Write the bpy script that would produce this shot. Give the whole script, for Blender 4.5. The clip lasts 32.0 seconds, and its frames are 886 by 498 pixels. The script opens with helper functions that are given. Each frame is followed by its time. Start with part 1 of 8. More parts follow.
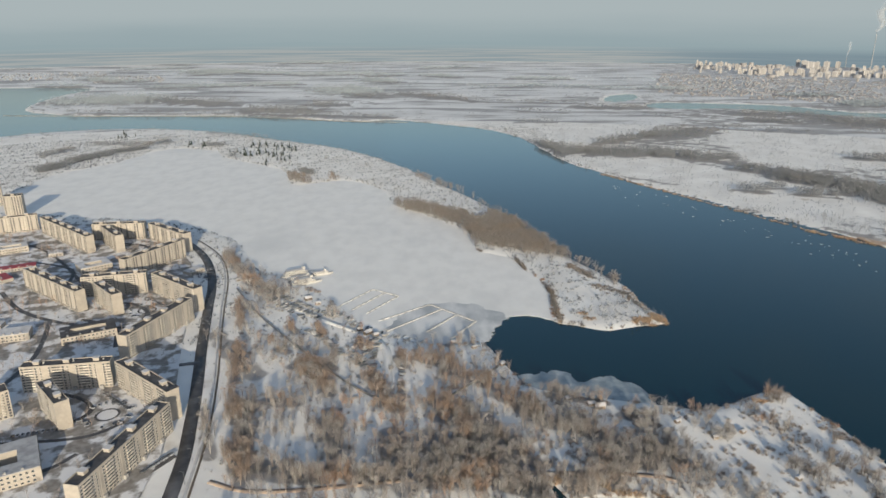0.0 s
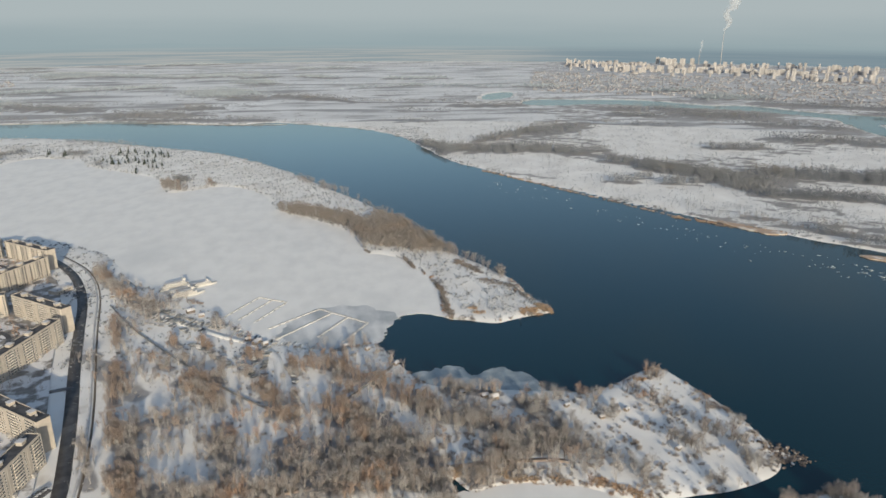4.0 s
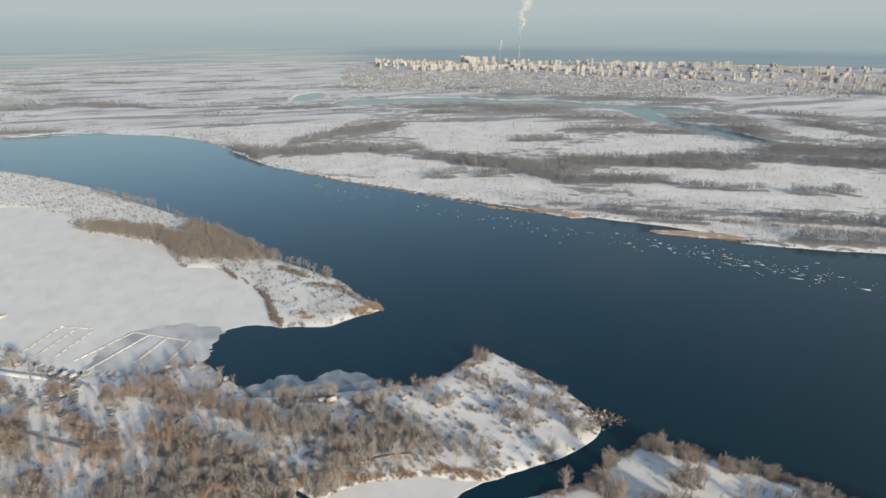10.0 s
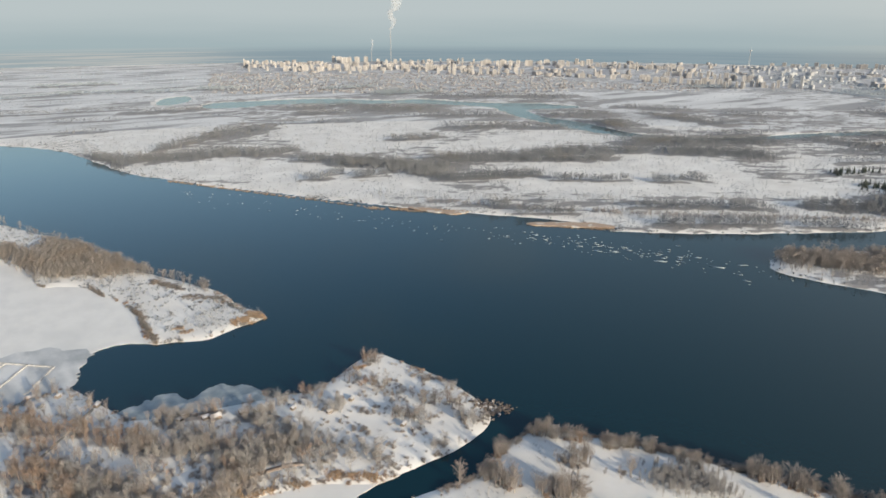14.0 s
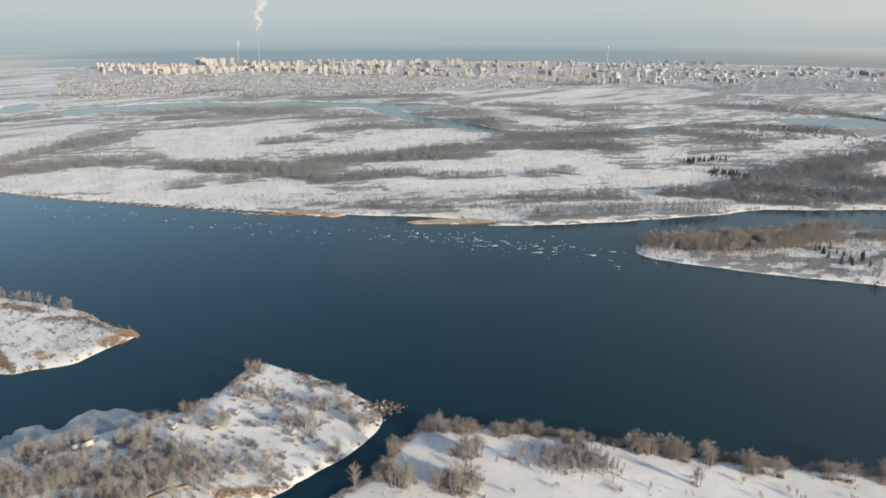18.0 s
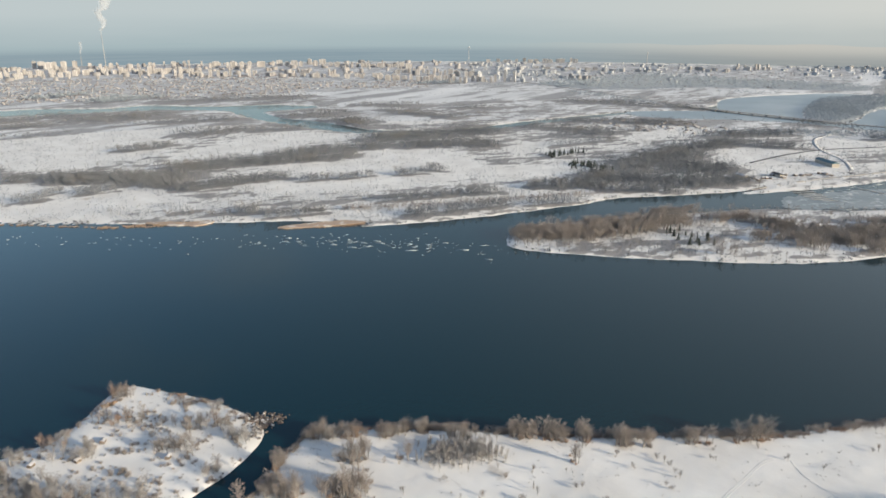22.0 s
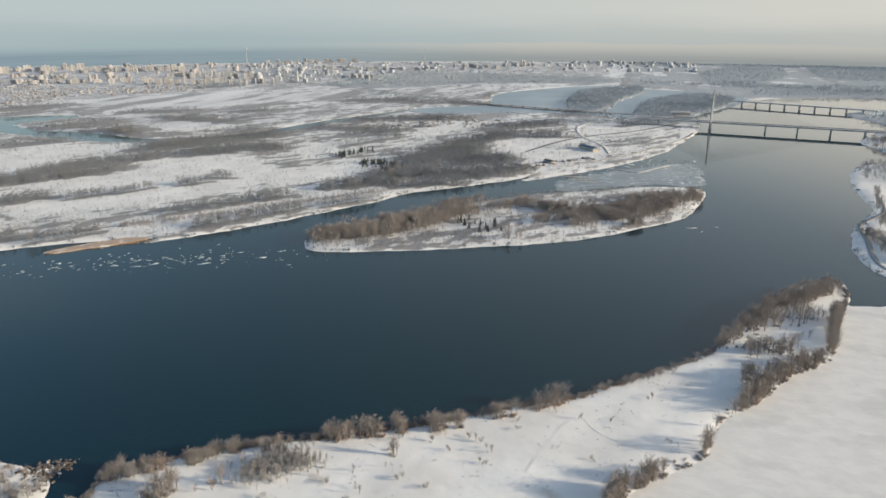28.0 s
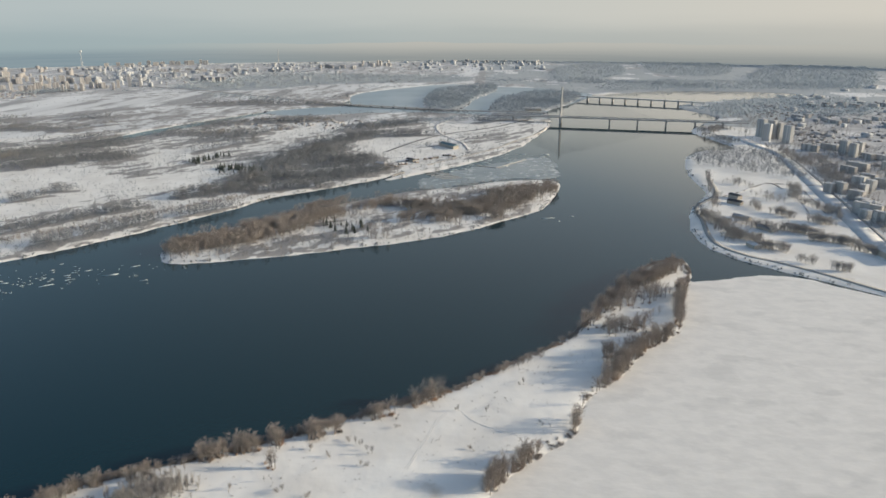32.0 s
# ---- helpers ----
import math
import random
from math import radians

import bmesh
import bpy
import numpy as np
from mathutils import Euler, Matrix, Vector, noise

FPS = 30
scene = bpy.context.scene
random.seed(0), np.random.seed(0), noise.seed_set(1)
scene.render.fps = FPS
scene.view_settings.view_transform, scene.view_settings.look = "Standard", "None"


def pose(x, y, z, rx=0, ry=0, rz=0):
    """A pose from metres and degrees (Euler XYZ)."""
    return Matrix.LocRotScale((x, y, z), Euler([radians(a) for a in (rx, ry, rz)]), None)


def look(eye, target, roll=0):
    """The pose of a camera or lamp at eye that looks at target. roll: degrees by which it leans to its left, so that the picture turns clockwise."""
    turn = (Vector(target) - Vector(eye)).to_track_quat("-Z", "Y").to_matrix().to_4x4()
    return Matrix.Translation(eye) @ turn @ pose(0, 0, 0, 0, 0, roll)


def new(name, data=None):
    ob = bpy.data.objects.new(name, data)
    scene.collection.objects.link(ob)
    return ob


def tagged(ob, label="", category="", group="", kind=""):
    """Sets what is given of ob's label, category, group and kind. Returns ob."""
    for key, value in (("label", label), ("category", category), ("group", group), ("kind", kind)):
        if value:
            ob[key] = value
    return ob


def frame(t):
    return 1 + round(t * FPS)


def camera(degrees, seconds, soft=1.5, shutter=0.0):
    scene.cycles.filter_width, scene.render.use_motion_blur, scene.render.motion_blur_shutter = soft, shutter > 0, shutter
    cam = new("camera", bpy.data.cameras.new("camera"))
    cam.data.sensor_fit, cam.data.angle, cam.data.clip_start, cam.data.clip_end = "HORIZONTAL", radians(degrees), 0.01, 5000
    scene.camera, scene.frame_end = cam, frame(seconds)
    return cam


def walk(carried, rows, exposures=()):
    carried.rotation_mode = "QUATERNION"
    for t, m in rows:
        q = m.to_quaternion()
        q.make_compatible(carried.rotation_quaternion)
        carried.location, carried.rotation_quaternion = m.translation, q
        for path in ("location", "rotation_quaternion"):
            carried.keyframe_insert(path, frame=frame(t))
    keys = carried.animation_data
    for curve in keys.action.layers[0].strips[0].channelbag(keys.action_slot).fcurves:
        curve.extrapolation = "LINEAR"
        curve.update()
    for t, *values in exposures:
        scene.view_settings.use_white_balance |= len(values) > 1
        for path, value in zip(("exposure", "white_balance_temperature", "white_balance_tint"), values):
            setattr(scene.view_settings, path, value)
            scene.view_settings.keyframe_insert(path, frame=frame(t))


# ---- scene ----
# ---------- camera: it turns on the spot, high over the river bank ----------
EYE = 280.0
PITCH = 18.31
cam = camera(64.9, 32.0, soft=1.6)
YAW = [
    (0, 0.02), (1, 2.4), (2, 4.82), (3, 7.26), (3.5, 8.48), (5.5, 13.41), (6, 14.66), (7, 17.16), (8, 19.69), (9, 22.22), (10, 24.76), (11, 27.31),
    (12, 29.85), (13, 32.38), (14, 34.9), (14.5, 36.16), (16.5, 41.23), (17, 42.51), (18, 45.09), (19, 47.71), (20, 50.39), (21, 53.11), (22, 55.9),
    (23, 58.73), (24, 61.6), (25, 64.49), (25.5, 65.94), (27.5, 71.73), (28, 73.17), (29, 76.03), (30, 78.87), (31, 81.71), (32, 84.57),
]
walk(cam, [(t, pose(0, 0, EYE, 90 - PITCH, 0, -a)) for t, a in YAW], exposures=[(0, 0.11, 6740, 6.5), (10, 0.28, 6840, 7.5), (20, 0.46, 6900, 8.0), (27, 0.42, 6890, 7.5), (32, 0.28, 6930, 7)])

# ---------- world, sun ----------
SUN_AZ, SUN_EL = 172.0, 14.5
world = bpy.data.worlds.new("winter_sky")
scene.world = world
world.use_nodes = True
wn, wl = world.node_tree.nodes, world.node_tree.links
wn.clear()
sky = wn.new("ShaderNodeTexSky")
sky.sky_type = "NISHITA"
sky.sun_disc = False
sky.sun_elevation = radians(SUN_EL)
sky.sun_rotation = radians(SUN_AZ)
sky.air_density, sky.dust_density, sky.ozone_density = 1.0, 1.1, 2.2
sky_bg = wn.new("ShaderNodeBackground")
sky_bg.inputs["Strength"].default_value = 0.145
wl.new(sky.outputs[0], sky_bg.inputs["Color"])
# low winter haze and thin cloud along the horizon
w_co = wn.new("ShaderNodeTexCoord")
w_sep = wn.new("ShaderNodeSeparateXYZ")
wl.new(w_co.outputs["Generated"], w_sep.inputs[0])
w_map = wn.new("ShaderNodeMapping")
w_map.inputs["Scale"].default_value = (2.2, 2.2, 9.0)
wl.new(w_co.outputs["Generated"], w_map.inputs[0])
w_noise = wn.new("ShaderNodeTexNoise")
w_noise.inputs["Scale"].default_value = 1.6
w_noise.inputs["Detail"].default_value = 5.0
wl.new(w_map.outputs[0], w_noise.inputs["Vector"])
w_side = wn.new("ShaderNodeMapRange")
w_side.inputs["From Min"].default_value, w_side.inputs["From Max"].default_value = 0.55, -0.45
wl.new(w_sep.outputs[1], w_side.inputs[0])
haze_col = wn.new("ShaderNodeMix")
haze_col.data_type = "RGBA"
haze_col.inputs["A"].default_value = (0.40, 0.462, 0.50, 1)
haze_col.inputs["B"].default_value = (0.56, 0.545, 0.52, 1)
wl.new(w_side.outputs[0], haze_col.inputs["Factor"])
# the haze is darker and bluer low down, with soft streaks of cloud above
w_low = wn.new("ShaderNodeMapRange")
w_low.interpolation_type = "SMOOTHSTEP"
w_low.inputs["From Min"].default_value, w_low.inputs["From Max"].default_value = -0.034, 0.012
w_map2 = wn.new("ShaderNodeMapping")
w_map2.inputs["Scale"].default_value = (2.4, 2.4, 26.0)
wl.new(w_co.outputs["Generated"], w_map2.inputs[0])
w_streak = wn.new("ShaderNodeTexNoise")
w_streak.inputs["Scale"].default_value = 1.3
w_streak.inputs["Detail"].default_value = 4.0
wl.new(w_map2.outputs[0], w_streak.inputs["Vector"])
w_off = wn.new("ShaderNodeMath")
w_off.operation = "MULTIPLY_ADD"
wl.new(w_streak.outputs[0], w_off.inputs[0])
w_off.inputs[1].default_value = 0.03
wl.new(w_sep.outputs[2], w_off.inputs[2])
w_off2 = wn.new("ShaderNodeMath")
w_off2.operation = "SUBTRACT"
wl.new(w_off.outputs[0], w_off2.inputs[0])
w_off2.inputs[1].default_value = 0.015
wl.new(w_off2.outputs[0], w_low.inputs[0])
low_col = wn.new("ShaderNodeMix")
low_col.data_type = "RGBA"
low_col.inputs["A"].default_value = (0.305, 0.383, 0.428, 1)
low_col.inputs["B"].default_value = (0.425, 0.43, 0.425, 1)
wl.new(w_side.outputs[0], low_col.inputs["Factor"])
haze_all = wn.new("ShaderNodeMix")
haze_all.data_type = "RGBA"
wl.new(w_low.outputs[0], haze_all.inputs["Factor"])
wl.new(low_col.outputs["Result"], haze_all.inputs["A"])
wl.new(haze_col.outputs["Result"], haze_all.inputs["B"])
haze_bg = wn.new("ShaderNodeBackground")
haze_bg.inputs["Strength"].default_value = 0.92
# thin bright cloud higher up in the east
w_east = wn.new("ShaderNodeMapRange")
w_east.inputs["From Min"].default_value, w_east.inputs["From Max"].default_value = 0.5, -0.3
wl.new(w_sep.outputs[1], w_east.inputs[0])
w_high = wn.new("ShaderNodeMapRange")
w_high.interpolation_type = "SMOOTHSTEP"
w_high.inputs["From Min"].default_value, w_high.inputs["From Max"].default_value = 0.03, 0.13
wl.new(w_sep.outputs[2], w_high.inputs[0])
w_cloud = wn.new("ShaderNodeMath")
w_cloud.operation = "MULTIPLY"
wl.new(w_east.outputs[0], w_cloud.inputs[0])
wl.new(w_high.outputs[0], w_cloud.inputs[1])
haze_top = wn.new("ShaderNodeMix")
haze_top.data_type = "RGBA"
wl.new(w_cloud.outputs[0], haze_top.inputs["Factor"])
wl.new(haze_all.outputs["Result"], haze_top.inputs["A"])
haze_top.inputs["B"].default_value = (0.95, 0.90, 0.85, 1)
wl.new(haze_top.outputs["Result"], haze_bg.inputs["Color"])
w_band = wn.new("ShaderNodeMapRange")
w_band.interpolation_type = "SMOOTHSTEP"
w_band.inputs["From Min"].default_value, w_band.inputs["From Max"].default_value = 0.02, 0.20
w_band.inputs["To Min"].default_value, w_band.inputs["To Max"].default_value = 1.0, 0.0
w_rise = wn.new("ShaderNodeMapRange")
w_rise.inputs["To Min"].default_value, w_rise.inputs["To Max"].default_value = 1.0, 0.34
wl.new(w_side.outputs[0], w_rise.inputs[0])
w_mul = wn.new("ShaderNodeMath")
w_mul.operation = "MULTIPLY"
wl.new(w_sep.outputs[2], w_mul.inputs[0])
wl.new(w_rise.outputs[0], w_mul.inputs[1])
wl.new(w_mul.outputs[0], w_band.inputs[0])
w_cl = wn.new("ShaderNodeMapRange")
w_cl.inputs["From Min"].default_value, w_cl.inputs["From Max"].default_value = 0.52, 0.72
w_cl.inputs["To Max"].default_value = 0.45
wl.new(w_noise.outputs[0], w_cl.inputs[0])
w_max = wn.new("ShaderNodeMath")
w_max.operation = "MAXIMUM"
wl.new(w_band.outputs[0], w_max.inputs[0])
wl.new(w_cl.outputs[0], w_max.inputs[1])
# a thin veil over the eastern sky
w_veil = wn.new("ShaderNodeMapRange")
w_veil.interpolation_type = "SMOOTHSTEP"
w_veil.inputs["From Min"].default_value, w_veil.inputs["From Max"].default_value = 0.42, 0.9
w_veil.inputs["To Max"].default_value = 0.34
wl.new(w_sep.outputs[0], w_veil.inputs[0])
w_max2 = wn.new("ShaderNodeMath")
w_max2.operation = "MAXIMUM"
wl.new(w_max.outputs[0], w_max2.inputs[0])
wl.new(w_veil.outputs[0], w_max2.inputs[1])
w_mix = wn.new("ShaderNodeMixShader")
wl.new(w_max2.outputs[0], w_mix.inputs[0])
wl.new(sky_bg.outputs[0], w_mix.inputs[1])
wl.new(haze_bg.outputs[0], w_mix.inputs[2])
w_out = wn.new("ShaderNodeOutputWorld")
wl.new(w_mix.outputs[0], w_out.inputs[0])

sun = new("sun", bpy.data.lights.new("sun", "SUN"))
sun.data.energy = 4.6
sun.data.angle = radians(0.6)
sun.data.color = (1.0, 0.87, 0.70)
_sx, _sy = math.sin(radians(SUN_AZ)), math.cos(radians(SUN_AZ))
sun.matrix_world = look((_sx * 300, _sy * 300, 300 * math.tan(radians(SUN_EL)) + 300), (0, 0, 300))

# ---------- materials ----------
def mat(name, c1, c2=None, scale=1.0, rough=0.8, bump=0.0, bump_scale=None, c3=None, scale3=0.05, lo3=0.45, hi3=0.6,
        island=0.0, metal=0.0, spec=0.3, detail=4.0, objrand=0.0, lo=0.35, hi=0.65, stretch=None):
    """Two-scale procedural surface: c1 to c2 by fine noise, c3 by a broad one."""
    m = bpy.data.materials.new(name)
    m.use_nodes = True
    nt, n, l = m.node_tree, m.node_tree.nodes, m.node_tree.links
    b = n["Principled BSDF"]
    b.inputs["Roughness"].default_value = rough
    b.inputs["Metallic"].default_value = metal
    b.inputs["Specular IOR Level"].default_value = spec
    co = n.new("ShaderNodeNewGeometry")
    src = co.outputs["Position"]
    if stretch:
        mp = n.new("ShaderNodeMapping")
        mp.inputs["Scale"].default_value = stretch
        l.new(src, mp.inputs[0])
        src = mp.outputs[0]
    def noise_mask(s, a, z, det):
        t = n.new("ShaderNodeTexNoise")
        t.inputs["Scale"].default_value = s
        t.inputs["Detail"].default_value = det
        l.new(src, t.inputs["Vector"])
        r = n.new("ShaderNodeMapRange")
        r.inputs["From Min"].default_value, r.inputs["From Max"].default_value = a, z
        l.new(t.outputs[0], r.inputs[0])
        return r.outputs[0]
    def mix(f, a, z):
        x = n.new("ShaderNodeMix")
        x.data_type = "RGBA"
        if isinstance(f, float):
            x.inputs["Factor"].default_value = f
        else:
            l.new(f, x.inputs["Factor"])
        for sock, v in (("A", a), ("B", z)):
            if isinstance(v, tuple):
                x.inputs[sock].default_value = (*v, 1)
            else:
                l.new(v, x.inputs[sock])
        return x.outputs["Result"]
    col = c1
    if c2:
        col = mix(noise_mask(scale, lo, hi, detail), c1, c2)
    if c3:
        col = mix(noise_mask(scale3, lo3, hi3, 6.0), col, c3)
    if island or objrand:
        if island:
            rnd = co.outputs["Random Per Island"]
            amt = island
        else:
            rnd = n.new("ShaderNodeObjectInfo").outputs["Random"]
            amt = objrand
        hsv = n.new("ShaderNodeHueSaturation")
        r = n.new("ShaderNodeMapRange")
        r.inputs["To Min"].default_value, r.inputs["To Max"].default_value = 1 - amt, 1 + amt
        l.new(rnd, r.inputs[0])
        l.new(r.outputs[0], hsv.inputs["Value"])
        if isinstance(col, tuple):
            hsv.inputs["Color"].default_value = (*col, 1)
        else:
            l.new(col, hsv.inputs["Color"])
        col = hsv.outputs[0]
    if isinstance(col, tuple):
        b.inputs["Base Color"].default_value = (*col, 1)
    else:
        l.new(col, b.inputs["Base Color"])
    if bump:
        t = n.new("ShaderNodeTexNoise")
        t.inputs["Scale"].default_value = bump_scale or scale
        t.inputs["Detail"].default_value = 5.0
        l.new(src, t.inputs["Vector"])
        bp = n.new("ShaderNodeBump")
        bp.inputs["Strength"].default_value = 1.0
        bp.inputs["Distance"].default_value = bump
        l.new(t.outputs[0], bp.inputs["Height"])
        l.new(bp.outputs[0], b.inputs["Normal"])
    return m


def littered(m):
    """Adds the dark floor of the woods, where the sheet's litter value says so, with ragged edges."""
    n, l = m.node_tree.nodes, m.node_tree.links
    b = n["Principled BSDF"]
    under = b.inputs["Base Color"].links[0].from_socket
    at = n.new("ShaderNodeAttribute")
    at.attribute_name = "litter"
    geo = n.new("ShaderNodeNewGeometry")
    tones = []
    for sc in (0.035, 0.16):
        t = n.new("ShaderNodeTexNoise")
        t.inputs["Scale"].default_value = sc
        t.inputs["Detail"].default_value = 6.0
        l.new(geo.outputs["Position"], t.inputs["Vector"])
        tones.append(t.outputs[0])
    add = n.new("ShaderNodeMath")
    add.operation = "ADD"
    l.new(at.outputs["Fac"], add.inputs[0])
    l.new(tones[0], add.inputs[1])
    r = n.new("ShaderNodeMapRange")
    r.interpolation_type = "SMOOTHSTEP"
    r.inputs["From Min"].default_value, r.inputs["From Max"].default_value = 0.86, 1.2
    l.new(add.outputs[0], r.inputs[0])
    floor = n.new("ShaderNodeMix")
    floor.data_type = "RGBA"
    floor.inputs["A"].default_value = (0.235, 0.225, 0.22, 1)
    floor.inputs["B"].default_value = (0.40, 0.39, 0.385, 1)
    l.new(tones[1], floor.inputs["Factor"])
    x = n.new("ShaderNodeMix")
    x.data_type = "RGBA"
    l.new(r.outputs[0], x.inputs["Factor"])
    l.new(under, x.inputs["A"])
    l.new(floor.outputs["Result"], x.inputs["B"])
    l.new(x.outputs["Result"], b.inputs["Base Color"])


M_SNOW = mat("snow_over_grass", (0.81, 0.80, 0.775), (0.69, 0.675, 0.65), 0.02, 0.75, 0.35, 0.12, c3=(0.48, 0.44, 0.39), scale3=0.035, lo3=0.64, hi3=0.80, detail=9.0)
# floor of remote woods, paled and blued in its colour to stand for haze
M_DENSEFLOOR = mat("hazed_dense_wood_floor", (0.40, 0.43, 0.45), (0.35, 0.382, 0.405), 0.03, 0.95, c3=(0.5, 0.51, 0.52), scale3=0.012, lo3=0.60, hi3=0.72)
M_TOWNFLOOR = mat("streets_and_gardens", (0.50, 0.50, 0.505), (0.36, 0.36, 0.37), 0.02, 0.9, c3=(0.66, 0.66, 0.66), scale3=0.012, lo3=0.52, hi3=0.66, detail=8.0)
M_FIELDS = mat("snowy_fields_and_stubble", (0.74, 0.745, 0.745), (0.60, 0.605, 0.61), 0.004, 0.8, c3=(0.34, 0.34, 0.345), scale3=0.006, lo3=0.50, hi3=0.60, detail=9.0, stretch=(0.45, 1.8, 1.0))
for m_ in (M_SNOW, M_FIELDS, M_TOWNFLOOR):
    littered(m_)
M_ICE = mat("snowy_ice", (0.775, 0.765, 0.74), (0.685, 0.677, 0.66), 0.05, 0.6, 0.07, 0.2, c3=(0.63, 0.63, 0.62), scale3=0.007, lo3=0.55, hi3=0.72, detail=13.0, stretch=(1.0, 0.6, 1.0), lo=0.40, hi=0.72)
M_THIN = mat("grey_thin_ice", (0.47, 0.478, 0.482), (0.33, 0.345, 0.355), 0.05, 0.4, 0.03, 0.08, c3=(0.68, 0.675, 0.665), scale3=0.03, lo3=0.44, hi3=0.60, detail=12.0, stretch=(1.0, 0.5, 1.0))
M_SHELF = mat("blue_grey_shelf_ice", (0.30, 0.345, 0.37), (0.20, 0.24, 0.265), 0.12, 0.4, 0.03, 0.1, c3=(0.42, 0.45, 0.47), scale3=0.09, lo3=0.55, hi3=0.7, detail=8.0)
M_FLOE = mat("floating_ice", (0.52, 0.57, 0.59), (0.34, 0.40, 0.43), 0.05, 0.5)
M_SAND = mat("frozen_sand", (0.50, 0.44, 0.37), (0.64, 0.61, 0.57), 0.05, 0.9)
M_FLAT = mat("tan_sand_and_grass", (0.46, 0.35, 0.27), (0.40, 0.31, 0.245), 0.2, 0.9, c3=(0.66, 0.63, 0.59), scale3=0.06, lo3=0.54, hi3=0.62)
M_LOT = mat("packed_snow", (0.66, 0.665, 0.67), (0.56, 0.565, 0.57), 0.05, 0.8, 0.1, 0.3)
M_ASPHALT = mat("wet_asphalt", (0.045, 0.045, 0.05), (0.085, 0.085, 0.09), 0.15, 0.6, c3=(0.16, 0.16, 0.17), scale3=0.04, lo3=0.58, hi3=0.75)
M_YARD = mat("trodden_yard", (0.20, 0.185, 0.17), (0.30, 0.285, 0.27), 0.25, 0.9, 0.05, 0.5, c3=(0.70, 0.70, 0.71), scale3=0.07, lo3=0.455, hi3=0.54)
M_TWIG = mat("bare_twigs", (0.31, 0.272, 0.248), (0.27, 0.25, 0.24), 0.02, 0.9, island=0.3, c3=(0.39, 0.265, 0.19), scale3=0.022, lo3=0.50, hi3=0.66)
M_TWIG_RUST = mat("russet_brown_twigs", (0.262, 0.238, 0.222), (0.25, 0.235, 0.226), 0.02, 0.9, island=0.35, c3=(0.275, 0.23, 0.198), scale3=0.03, lo3=0.5, hi3=0.65)
M_TWIG_ISLE = mat("grey_brown_twigs", (0.345, 0.305, 0.277), (0.30, 0.272, 0.254), 0.012, 0.9, island=0.2)
M_TWIG_GREY = mat("frosted_grey_twigs", (0.39, 0.37, 0.355), (0.335, 0.322, 0.315), 0.012, 0.9, island=0.3)
M_TWIG_RED = mat("reddish_brown_twigs", (0.32, 0.25, 0.208), (0.285, 0.235, 0.205), 0.05, 0.9, island=0.3)
# grey twigs shifted towards blue: some distance haze sits in the colour
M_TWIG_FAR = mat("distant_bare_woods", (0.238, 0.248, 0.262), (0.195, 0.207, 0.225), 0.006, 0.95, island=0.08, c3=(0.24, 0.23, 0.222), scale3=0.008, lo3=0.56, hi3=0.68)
# remote woods: distance haze is put into these base colours, pale and bluish
M_WOODS_HAZE = mat("remote_hazed_woods", (0.345, 0.39, 0.43), (0.295, 0.34, 0.38), 0.004, 0.95, island=0.05)
M_FOREST_HAZE = mat("pale_hazed_forest", (0.49, 0.53, 0.555), (0.44, 0.48, 0.51), 0.004, 0.95, island=0.05)
M_BARK = mat("grey_bark", (0.16, 0.13, 0.105), (0.10, 0.085, 0.07), 0.8, 0.9)
M_CONIFER = mat("dark_conifer", (0.045, 0.06, 0.05), (0.075, 0.085, 0.07), 0.05, 0.9, island=0.4)
M_REED = mat("dry_reed", (0.44, 0.315, 0.22), (0.37, 0.28, 0.20), 0.05, 0.9, island=0.3)
M_WALL = mat("cream_wall_panels", (0.45, 0.405, 0.348), (0.39, 0.355, 0.31), 0.35, 0.85, c3=(0.34, 0.315, 0.28), scale3=0.08, lo3=0.5, hi3=0.7)
M_LOGGIA = mat("painted_loggias", (0.58, 0.545, 0.48), (0.46, 0.42, 0.365), 0.5, 0.7, objrand=0.2)
M_GLASS = mat("window_glass", (0.05, 0.06, 0.075), None, 1, 0.08, spec=0.8, objrand=0.3)
M_FRAME = mat("white_window_frame", (0.72, 0.71, 0.68), (0.6, 0.59, 0.56), 2.0, 0.6)
M_ROOF = mat("black_bitumen_roof", (0.05, 0.05, 0.055), (0.09, 0.09, 0.095), 0.2, 0.85, c3=(0.62, 0.63, 0.66), scale3=0.11, lo3=0.62, hi3=0.72)
M_SNOWROOF = mat("snow_covered_roof", (0.60, 0.60, 0.61), (0.46, 0.45, 0.45), 0.15, 0.8)
# grey shed roofs, and a snowy roof with its shade put into the colour
M_GREYROOF = mat("grey_and_shaded_roof", (0.40, 0.41, 0.43), (0.27, 0.275, 0.29), 0.2, 0.85)
M_REDROOF = mat("red_metal_roof", (0.34, 0.05, 0.06), (0.26, 0.045, 0.055), 0.3, 0.55)
M_WHITE = mat("white_boat_paint", (0.55, 0.54, 0.51), (0.42, 0.41, 0.39), 0.4, 0.4)
M_STEEL = mat("grey_steel", (0.22, 0.23, 0.24), (0.15, 0.155, 0.16), 0.3, 0.5, metal=0.3)
M_CONCRETE = mat("weathered_concrete", (0.40, 0.39, 0.37), (0.30, 0.295, 0.285), 0.2, 0.85)
M_JETTY = mat("snowy_planks", (0.62, 0.61, 0.59), (0.46, 0.44, 0.41), 0.4, 0.8)
M_TARP = mat("boat_covers", (0.22, 0.23, 0.24), (0.13, 0.15, 0.17), 0.3, 0.6, objrand=0.6)
M_TOWER = mat("pale_tower_block", (0.345, 0.33, 0.32), (0.31, 0.302, 0.297), 0.03, 0.85, objrand=0.15)
